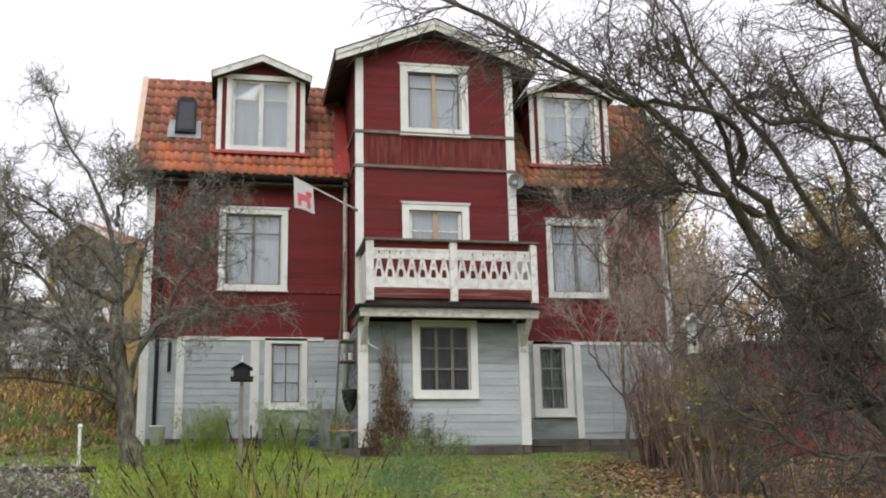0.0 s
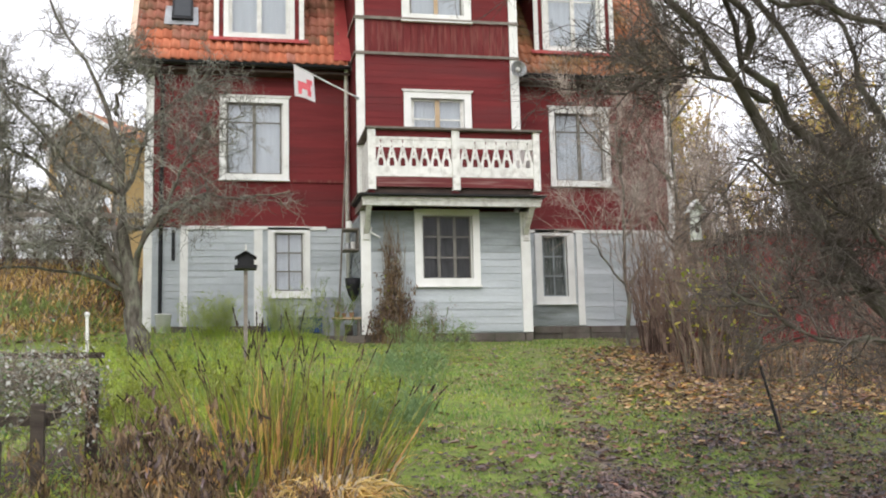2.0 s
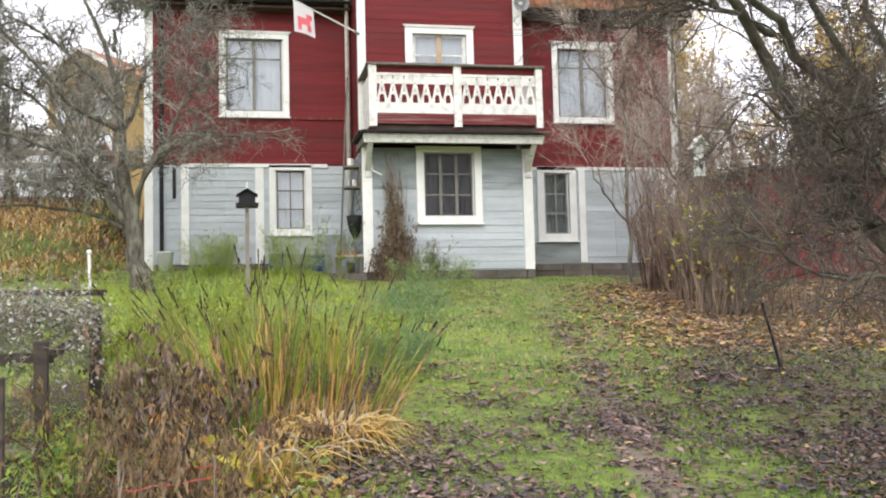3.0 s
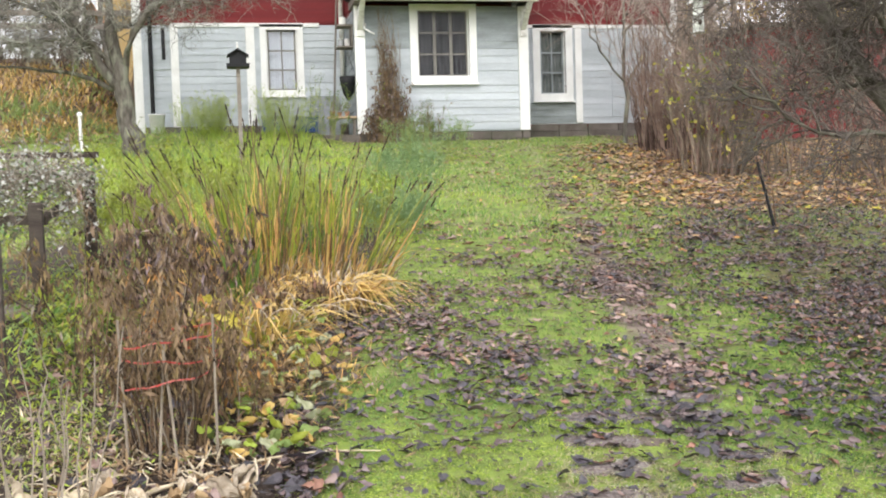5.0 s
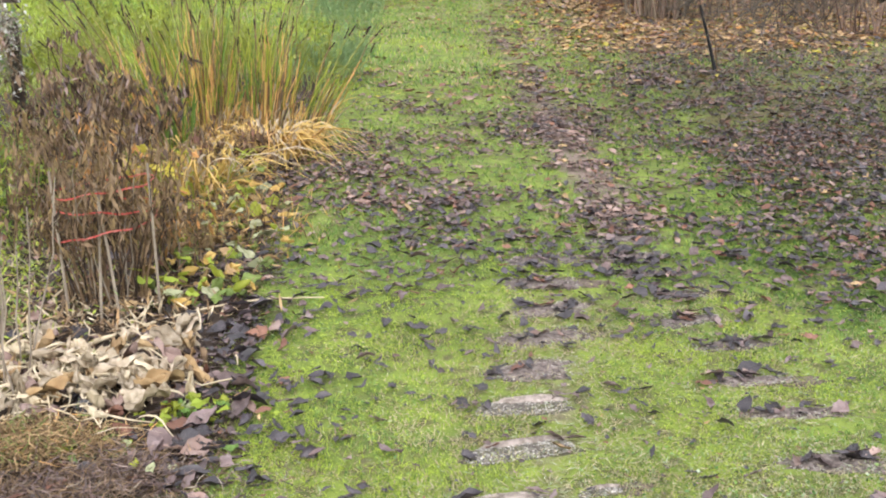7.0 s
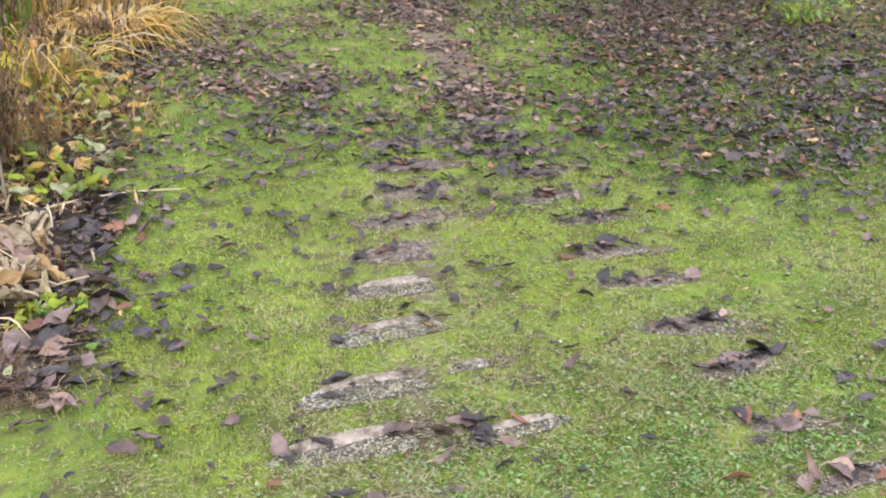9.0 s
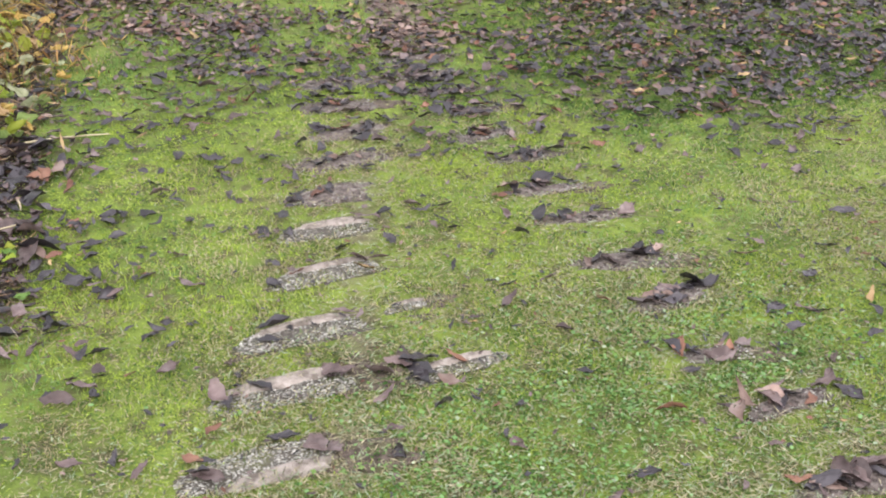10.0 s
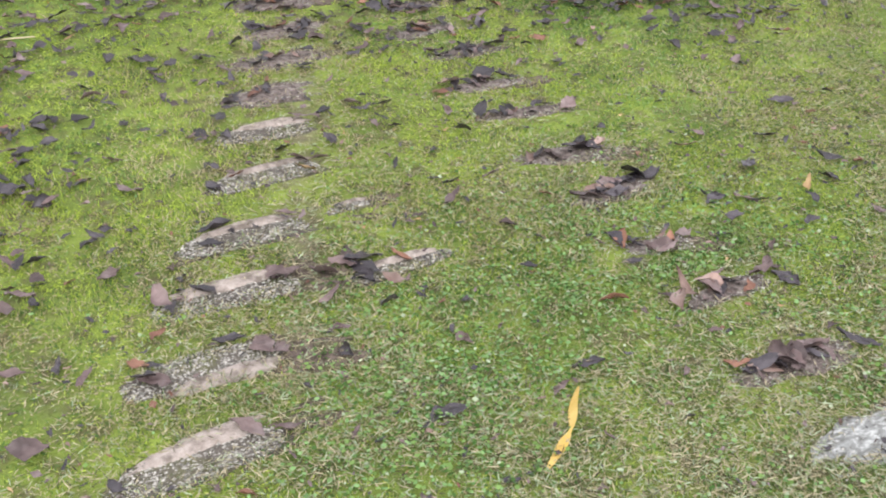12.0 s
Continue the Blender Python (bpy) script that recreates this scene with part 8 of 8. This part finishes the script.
wall_climber()
feathery("dark_shrub", "small dark-leaved shrub by the grey wall", 3.85, 20.2, 0.22, (0.4, 0.95), 30, [STEM_BROWN, LEAF_GREEN])
# ---- fence with its grey climber ----
fence = thing("garden_fence", "old grey wooden fence overgrown with a silver climber", "fence", at=(-1.06, 6.35, gz(-1.06, 6.35)))


def fadd(name, mesh, mats, label="", kind=""):
    mesh.v = [tuple(Vector(p) - fence.location) for p in mesh.v]
    return part(name, mesh, mats, fence, label, kind=kind)


for x, y, top, w in ((-1.06, 6.35, 1.60, 0.036), (-0.97, 8.0, 1.82, 0.04), (-1.07, 5.28, 1.43, 0.027), (-2.1, 6.2, 1.62, 0.04)):
    z = gz(x, y)
    m = Mesh().box(x - w, y - w, z - 0.1, x + w, y + w, top - 0.012)
    m.slab([(x - w, y - w, top - 0.012), (x + w, y - w, top - 0.012), (x + w * 0.8, y - w * 0.8, top), (x - w * 0.8, y - w * 0.8, top)], (0, 2 * w * 0.9, 0))
    fadd("post", m, WOOD_DARK, "weathered dark post")
for a, b, h in (((-2.6, 6.33, 1.52), (-1.02, 6.42, 1.50), 0.028), ((-2.6, 7.0, 1.90), (-0.86, 7.6, 1.92), 0.02), ((-2.6, 6.6, 1.76), (-0.92, 7.4, 1.77), 0.018), ((-1.05, 6.4, 1.50), (-0.95, 8.0, 1.70), 0.03)):
    A, B = Vector(a), Vector(b)
    fadd("rail", Mesh().slab([A + Vector((0, 0, -h)), B + Vector((0, 0, -h)), B + Vector((0, 0, h)), A + Vector((0, 0, h))], (0.01, 0.035, 0)), WOOD_DARK)
n = 1500
x, y = rng.uniform(-2.7, -0.86, n), rng.uniform(6.35, 7.9, n)
z = np.where(rng.uniform(0, 1, n) < 0.5, rng.normal(1.77, 0.05, n), rng.uniform(1.44, 1.82, n)) + 0.02 * (y - 7)
P = np.zeros((n, 6, 3))
P[:, 0] = np.stack([x, y, z], -1)
d = unit(rng.normal(size=(n, 3)) * np.array([1, 0.6, 0.35]))
for i in range(1, 6):
    d = unit(d + rng.normal(size=(n, 3)) * 0.45)
    P[:, i] = P[:, i - 1] + d * rng.uniform(0.03, 0.07, (n, 1))
P[..., 0] = np.minimum(P[..., 0], -0.84)
v1, f1 = strands(P, np.full((n, 6), 0.0028), 3)
src = P.reshape(-1, 3)
c = src[rng.integers(0, len(src), 9000)] + rng.normal(size=(9000, 3)) * 0.015
v2, f2 = leaf_quads(c, 0.032, 0.3)
V, F, K = joined([(v1, f1, 0), (v2, f2, rng.choice([1, 1, 1, 1, 2], 9000))])
part("climber", np_mesh("climber", V - np.array(fence.location), F, [STEM_GREY, GREY_LEAF, LEAF_BLUE], K), None, fence, "silver-grey tangled climber", kind="stuff")

# log edging behind the fence foot
m = Mesh().tube([(-1.75, 6.95, 0.93), (-1.3, 6.9, 0.93), (-0.95, 6.92, 0.93)], [0.05, 0.055, 0.05], 9)
tagged(part("log", m, WOOD_OLD, smooth=True), "short grey log lying at the bed edge", "log")

# ---- bird table on its pole ----
FX, FY = 0.235, 17.0
fz = gz(FX, FY)
table = thing("bird_feeder", "black roofed bird feeder on a thin wooden pole", "bird feeder", at=(FX, FY, fz))
part("pole", Mesh().box(-0.03, -0.03, -0.1, 0.03, 0.03, 3.66 - fz), WOOD_OLD, table, "weathered wooden pole")
b0 = 3.66 - fz
part("tray", Mesh().box(-0.17, -0.14, b0, 0.17, 0.14, b0 + 0.03).box(-0.18, -0.15, b0 + 0.03, 0.18, -0.135, b0 + 0.055).box(-0.18, 0.135, b0 + 0.03, 0.18, 0.15, b0 + 0.055), BLACK_METAL, table)
part("housing", Mesh().slab([(-0.13, -0.10, b0 + 0.03), (0.13, -0.10, b0 + 0.03), (0.13, -0.10, b0 + 0.19), (0, -0.10, b0 + 0.265), (-0.13, -0.10, b0 + 0.19)], (0, 0.2, 0)), BLACK_METAL, table)
for s in (-1, 1):
    part("roof", Mesh().slab([(s * 0.165, -0.17, b0 + 0.17), (0, -0.17, b0 + 0.27), (0, 0.17, b0 + 0.27), (s * 0.165, 0.17, b0 + 0.17)], (0, 0, 0.014)), BLACK_METAL, table)
part("finial", Mesh().tube([(0, 0, b0 + 0.27), (0, 0, b0 + 0.40)], [0.02, 0.012], 7), WHITE_WORN, table)

# ---- hanging nest box ----
nb = thing("nest_box", "white tall nest box with round holes hanging on a branch", "nest box", at=(3.49, 7.48, 2.72))
nb.scale = (0.76, 0.76, 1.0)
part("body", Mesh().lathe((0, 0, 0), [(0.052, 0.012), (0.056, 0.06), (0.05, 0.16), (0.045, 0.24)], 14), mk("mint_white_paint", (0.70, 0.73, 0.66), (0.78, 0.80, 0.74), 12, 0.5, None, 2, 0.3, 0.1, 0), nb, smooth=True)
part("base", Mesh().lathe((0, 0, 0), [(0.068, 0), (0.07, 0.006), (0.06, 0.013)], 14), WHITE_WORN, nb)
for s in (-1, 1):
    part("roof", Mesh().slab([(s * 0.085, -0.07, 0.215), (0, -0.07, 0.30), (0, 0.07, 0.30), (s * 0.085, 0.07, 0.215)], (0, 0, 0.012)), WHITE_WORN, nb)
# black discs give the darkness of the holes; the body is not cut
part("hole", Mesh().lathe((-0.008, -0.055, 0.075), [(0.021, -0.004), (0.021, 0.006)], 12, "y"), SEED, nb, "round black disc for the entrance hole's darkness")
part("hole", Mesh().lathe((0.040, -0.032, 0.165), [(0.013, -0.004), (0.013, 0.006)], 10, "y"), SEED, nb, "small black disc for a hole's darkness")
part("hook", Mesh().tube([(0, 0, 0.30), (0.0, 0, 0.36), (0.02, 0, 0.40), (0.0, 0, 0.43), (-0.02, 0, 0.41)], [0.003] * 5, 5), BLACK_METAL, nb)

# ---- leaning stakes with a ball on top ----
sx, sy = 5.02, 9.15
st = thing("plant_stake", "dark leaning plant stakes with a rusty ball on top", "stake", at=(sx, sy, gz(sx, sy)))
part("rod", Mesh().tube([(0, 0, -0.05), (-0.17, 0.02, 0.62)], [0.016, 0.013], 7), BLACK_METAL, st)
part("rod", Mesh().tube([(-0.03, -0.03, -0.05), (-0.14, -0.02, 0.45)], [0.012, 0.010], 7), BLACK_METAL, st)
part("rod", Mesh().tube([(0.02, 0.03, -0.05), (-0.01, 0.04, 0.36)], [0.007, 0.006], 6), STEM_BROWN, st)
part("ball", Mesh().lathe((-0.172, 0.02, 0.65), [(0.008, -0.028), (0.022, -0.018), (0.028, 0), (0.022, 0.018), (0.008, 0.028)], 12), mk("rusty_clay", (0.34, 0.18, 0.11), (0.46, 0.28, 0.19), 30, 0.8), st, "rusty clay ball", smooth=True)

# ---- white marker stake ----
ms = thing("marker_stake", "thin white plastic marker stake with a rounded cap", "stake", at=(-1.76, 14.0, gz(-1.76, 14.0)))
part("rod", Mesh().tube([(0, 0, -0.05), (-0.02, 0, 0.90)], [0.02, 0.02], 8), WHITE, ms)
part("cap", Mesh().lathe((-0.02, 0, 0.90), [(0.028, 0), (0.033, 0.02), (0.028, 0.045), (0.01, 0.055)], 10), WHITE, ms, smooth=True)

# ---- things along the foot of the wall ----
bk = thing("bucket", "white plastic bucket standing by the wall", "bucket", at=(-1.32, 21.85, gz(-1.32, 21.85)))
part("body", Mesh().lathe((0, 0, 0), [(0.125, 0.0), (0.16, 0.36), (0.17, 0.365), (0.17, 0.39), (0.155, 0.39), (0.12, 0.02)], 20), mk("white_plastic", (0.72, 0.73, 0.74), (0.80, 0.81, 0.82), 8, 0.4, (0.55, 0.53, 0.5), 5, 0.4, 0.05, 0), bk, smooth=True)
part("handle", Mesh().tube([(0.165 * math.cos(a), 0.02, 0.36 - 0.15 * math.sin(a)) for a in [math.pi * i / 10 for i in range(11)]], [0.004] * 11, 5), GREY_METAL, bk)
BLUE = mk("blue_plastic", (0.02, 0.045, 0.14), (0.035, 0.075, 0.20), 6, 0.45, None, 2, 0.3, 0.1, 0.1)
for x, w, lab in ((0.98, 0.24, "blue plastic crate standing by the wall"), (1.62, 0.22, "blue plastic crate half hidden by plants")):
    cz = gz(x, 21.9)
    cr = thing("crate", lab, "crate", "crates by the wall", at=(x, 21.9, cz))
    part("body", Mesh().box(-w, -0.18, 0.0, w, -0.165, 0.30).box(-w, 0.165, 0.0, w, 0.18, 0.30).box(-w, -0.165, 0.0, -w + 0.015, 0.165, 0.30).box(w - 0.015, -0.165, 0.0, w, 0.165, 0.30).box(-w + 0.015, -0.165, 0.0, w - 0.015, 0.165, 0.02), BLUE, cr)
    part("rim", Mesh().box(-w - 0.015, -0.195, 0.30, w + 0.015, 0.195, 0.315), BLACK_METAL, cr, "dark lid")
x0, y0 = 2.02, 22.0
part_b = thing("grey_board", "grey sheet leaning against the house wall", "board", at=(x0, y0, gz(x0, y0)))
part("sheet", Mesh().slab([(-0.28, 0.0, 0.0), (0.32, 0.0, 0.0), (0.32, 0.24, 0.86), (-0.28, 0.24, 0.86)], (0, 0.02, 0)), mk("slate_grey_sheet", (0.17, 0.18, 0.19), (0.23, 0.24, 0.25), 5, 0.6), part_b)
bench = thing("wooden_bench", "small worn wooden bench by the tower corner", "bench", at=(2.28, 20.95, gz(2.28, 20.95)))
part("seat", Mesh().box(-0.30, -0.14, 0.42, 0.26, -0.005, 0.455).box(-0.30, 0.005, 0.42, 0.26, 0.14, 0.455), WOOD_PALE, bench)
for x in (-0.26, 0.20):
    for y in (-0.11, 0.08):
        part("leg", Mesh().box(x, y, 0, x + 0.04, y + 0.04, 0.42), WOOD_OLD, bench)
step = thing("stone_step", "low dark stone step by the tower corner", "step", at=(2.25, 20.75, gz(2.25, 20.75)))
part("slab", Mesh().box(-0.40, -0.25, -0.05, 0.30, 0.45, 0.10), STONE, step)
for i, (x, y, s) in enumerate(((2.08, 20.95, 1.0), (2.22, 20.98, 0.8), (2.36, 20.93, 0.9))):
    zb = gz(2.28, 20.95) + 0.455
    fp = thing("flower_pot", "small terracotta pot with a dry plant on the bench", "flower pot", "pots on the bench", at=(x, y, zb))
    part("pot", Mesh().lathe((0, 0, 0), [(0.04 * s, 0), (0.055 * s, 0.09 * s), (0.062 * s, 0.09 * s), (0.062 * s, 0.11 * s), (0.05 * s, 0.11 * s)], 14), mk("terracotta", (0.26, 0.13, 0.085), (0.34, 0.18, 0.12), 20, 0.8), fp)
    P = np.array([0, 0, 0.1 * s]) + np.cumsum(rng.normal(size=(7, 4, 3)) * np.array([0.02, 0.02, 0.0]) + np.array([0, 0, 0.05 * s]), 1)
    v, f = strands(P, np.full((7, 4), 0.003), 3)
    part("dry_stems", np_mesh("dry_stems", v, f, STEM_BROWN), None, fp)
hb = thing("hanging_basket", "black hanging basket on the tower side", "hanging basket", at=(2.42, 21.1, 3.52))
part("bowl", Mesh().lathe((0, 0, 0), [(0.03, 0.0), (0.10, 0.12), (0.15, 0.30), (0.17, 0.46), (0.16, 0.46)], 14), BLACK_METAL, hb, smooth=True)
for i in range(3):
    a = math.tau * i / 3
    part("chain", Mesh().tube([(0.16 * math.cos(a), 0.16 * math.sin(a), 0.46), (0, 0, 0.95)], [0.004, 0.004], 5), BLACK_METAL, hb)
part("bracket", Mesh().tube([(0, 0, 0.95), (0.0, 0.0, 1.02), (0.14, 0.05, 1.04)], [0.008] * 3, 6), BLACK_METAL, hb)
sh = thing("wall_shelf", "small dark shelf with odds and ends on the tower side", "shelf", at=(2.40, 21.2, 4.55))
part("board", Mesh().box(-0.16, -0.15, 0.0, 0.15, 0.25, 0.03), WOOD_OLD, sh)
part("board", Mesh().box(-0.16, -0.15, 0.42, 0.15, 0.25, 0.45), WOOD_OLD, sh)
part("side", Mesh().box(0.12, -0.15, 0.03, 0.145, 0.25, 0.42), WOOD_OLD, sh)
for x, y, z, r, h, mt, lab in ((2.32, 21.15, 4.58, 0.06, 0.13, GREY_METAL, "small grey tin on the wall shelf"), (2.45, 21.3, 4.58, 0.05, 0.17, WHITE_WORN, "small pale jar on the wall shelf"), (2.36, 21.2, 5.0, 0.07, 0.16, WHITE_WORN, "pale lantern on the wall shelf")):
    j = thing("tin", lab, "tin", "odds and ends on the shelf", at=(x, y, z))
    part("body", Mesh().lathe((0, 0, 0), [(r, 0), (r, h * 0.9), (r * 0.8, h), (r * 0.3, h * 1.02)], 12), mt, j)
rod = thing("leaning_pole", "long thin pale pole leaning against the tower corner", "pole", at=(2.14, 21.5, gz(2.14, 21.5)))
part("rod", Mesh().tube([(0, 0, 0), (0.28, 0.55, 4.25)], [0.022, 0.018], 7), WOOD_OLD, rod)
hook = thing("wall_hook", "white curved hook on the porch bracket", "hook", at=(2.74, 20.6, 4.72))
part("arm", Mesh().tube([(0, 0, 0.22), (-0.03, -0.06, 0.12), (0.05, -0.1, 0.06), (0.16, -0.12, 0.0)], [0.018, 0.02, 0.018, 0.014], 7), WHITE, hook, smooth=True)

# ---- flag on its slanting pole ----
fl = thing("flag", "white flag with a red figure on a slanting white pole", "flag", at=(2.56, 21.24, 7.78))
tip = Vector((1.20, 20.25, 8.11)) - Vector((2.56, 21.24, 7.78))
part("pole", Mesh().tube([(0, 0, 0), tip], [0.017, 0.014], 8), WHITE, fl)
part("holder", Mesh().tube([(0.03, 0.0, -0.02), tip * 0.06], [0.028, 0.026], 8), GREY_METAL, fl)
CLOTH = translucent(mk("white_flag_cloth", (0.76, 0.75, 0.75), (0.82, 0.81, 0.81), 6, 0.85, None, 2, 0.3, 0.1, 0), (0.8, 0.78, 0.78), 0.35)
FIG = mk("red_flag_print", (0.66, 0.11, 0.14), (0.72, 0.17, 0.19), 8, 0.85, None, 2, 0.3, 0.1, 0)


def cloth_at(u, w):
    """A place on the hanging cloth: u along the pole, w down."""
    top = tip * (1 - 0.30 * u)
    sway = 0.03 * math.sin(6 * u + 2 * w) * w
    return Vector((top.x + 0.02 * w + 0.02 * u * w, top.y + sway, top.z - 0.015 - w * (0.60 - 0.10 * u) - 0.04 * u * w))


k = 10
v = [cloth_at(i / k, j / k) for j in range(k + 1) for i in range(k + 1)]
part("cloth", Mesh().add(v, [(j * (k + 1) + i, j * (k + 1) + i + 1, (j + 1) * (k + 1) + i + 1, (j + 1) * (k + 1) + i) for j in range(k) for i in range(k)]), CLOTH, fl, smooth=True)
blob = Mesh()
for u0, u1, w0, w1 in ((0.18, 0.80, 0.45, 0.68), (0.18, 0.36, 0.68, 0.90), (0.62, 0.82, 0.68, 0.88), (0.60, 0.90, 0.28, 0.45)):
    q = [cloth_at(u, w) + Vector((0, -0.022, 0)) for u, w in ((u0, w0), (u1, w0 - 0.02), (u1 - 0.02, w1), (u0 + 0.01, w1))]
    blob.add(q, [(0, 1, 2, 3)])
part("print", blob, FIG, fl, "plain red figure")

# ---- horn loudspeaker on the tower corner ----
hn = thing("horn_loudspeaker", "round grey horn loudspeaker on the white corner board", "loudspeaker", at=(5.98, 21.24, 8.44))
part("horn", Mesh().lathe((0, -0.04, 0), [(0.04, -0.02), (0.05, -0.08), (0.09, -0.16), (0.165, -0.26), (0.175, -0.265), (0.16, -0.25), (0.07, -0.16), (0.03, -0.13)], 22, "y"), GREY_METAL, hn, smooth=True)
part("driver", Mesh().lathe((0, -0.04, 0), [(0.02, -0.24), (0.045, -0.22), (0.05, -0.14)], 14, "y"), WHITE_WORN, hn, smooth=True)
part("bracket", Mesh().box(-0.03, -0.07, -0.04, 0.03, 0.0, 0.04), GREY_METAL, hn)

# ---- red shed at the garden edge ----
SHED = mk("faded_red_boards", (0.16, 0.022, 0.026), (0.23, 0.036, 0.038), 3, 0.8, (0.18, 0.06, 0.05), 2, 0.5, 0.2, 0.12, (4, 4, 0.4))
shed = thing("red_shed", "low red boarded shed behind the bushes", "shed", at=(14.0, 19.6, gz(14, 19.6)))
so = shed.location
for i in range(40):
    a = -3.6 + i * 0.2
    part("board", Mesh().box(a + 0.006, -0.02 - 0.012 * (i % 2), -0.3, a + 0.194, 0.0, 2.25), SHED, shed)
part("wall", Mesh().box(-3.6, 0.002, -0.3, 4.4, 0.1, 2.2).box(-3.6, 0.1, -0.3, -3.5, 3.0, 2.2).box(4.3, 0.1, -0.3, 4.4, 3.0, 2.2).box(-3.5, 2.9, -0.3, 4.3, 3.0, 2.2), SHED, shed)
part("roof", Mesh().slab([(-3.8, -0.25, 2.2), (4.6, -0.25, 2.2), (4.6, 3.3, 2.35), (-3.8, 3.3, 2.35)], (0, 0, 0.08)), DARK, shed)

# ---- neighbouring houses beyond the bank ----
YELLOW = mk("ochre_wall_paint", (0.32, 0.22, 0.095), (0.38, 0.27, 0.125), 1.5, 0.8, None, 2, 0.3, 0.1, 0)
PALE = mk("pale_wall_paint", (0.62, 0.64, 0.66), (0.70, 0.72, 0.74), 1.5, 0.8, None, 2, 0.3, 0.1, 0)


def neighbour(x, y, w, d, h, rise, wall_mat, label, base):
    t = thing("neighbour_house", label, "house", "neighbouring houses", at=(x, y, base))
    part("wall", Mesh().box(-w, 0, -9, w, d, h).slab([(-w, 0.0, h), (w, 0.0, h), (0, 0.0, h + rise)], (0, d, 0)), wall_mat, t)
    for s in (-1, 1):
        part("roof", Mesh().slab([(s * (w + 0.5), -0.6, h - rise * 0.5 / w), (0, -0.6, h + rise), (0, d + 0.6, h + rise), (s * (w + 0.5), d + 0.6, h - rise * 0.5 / w)], (0, 0, 0.18)), TILE_FAR, t)
        part("bargeboard", Mesh().slab([(s * (w + 0.5), -0.66, h - rise * 0.5 / w - 0.12), (0, -0.66, h + rise - 0.12), (0, -0.66, h + rise + 0.22), (s * (w + 0.5), -0.66, h - rise * 0.5 / w + 0.22)], (0, 0.05, 0)), WHITE, t)
        part("corner_board", Mesh().box(s * w - 0.15, -0.04, -9, s * w + 0.15, 0.0, h), WHITE, t)
    for wx in (-0.5, 0.5):
        for wz in (0.9, 3.6):
            if wz + 1.4 < h + 0.4:
                win = part("window", Mesh().box(wx * w - 0.75, -0.06, wz - 0.15, wx * w + 0.75, 0.0, wz).box(wx * w - 0.75, -0.06, wz + 1.5, wx * w + 0.75, 0.0, wz + 1.65).box(wx * w - 0.75, -0.06, wz, wx * w - 0.6, 0.0, wz + 1.5).box(wx * w + 0.6, -0.06, wz, wx * w + 0.75, 0.0, wz + 1.5).box(wx * w - 0.05, -0.05, wz, wx * w + 0.05, 0.0, wz + 1.5), WHITE, t)
                part("pane", Mesh().box(wx * w - 0.6, -0.02, wz, wx * w + 0.6, -0.005, wz + 1.5), CURTAIN_SKY, win)
    return t


neighbour(-9.9, 75, 3.3, 9.5, 6.6, 1.9, YELLOW, "ochre wooden house with a red tiled roof and white trim", 13.2).rotation_euler = (0, 0, -0.6)
neighbour(-12.5, 60, 5.2, 9, 2.9, 0.9, PALE, "pale grey house seen through the branches", 9.6)
# board fence on top of the bank
bf = thing("bank_fence", "brown rail fence along the top of the bank", "fence", at=(-8, 30.2, gz(-8, 30.2)))
for i in range(9):
    x = -8 + i * 2.0
    part("post", Mesh().box(x - 0.05, -0.05, -0.2, x + 0.05, 0.05, 1.35), WOOD_OLD, bf)
for z in (0.75, 1.1):
    part("rail", Mesh().box(-8.2, -0.08, z, 8.2, -0.052, z + 0.15), WOOD_OLD, bf)
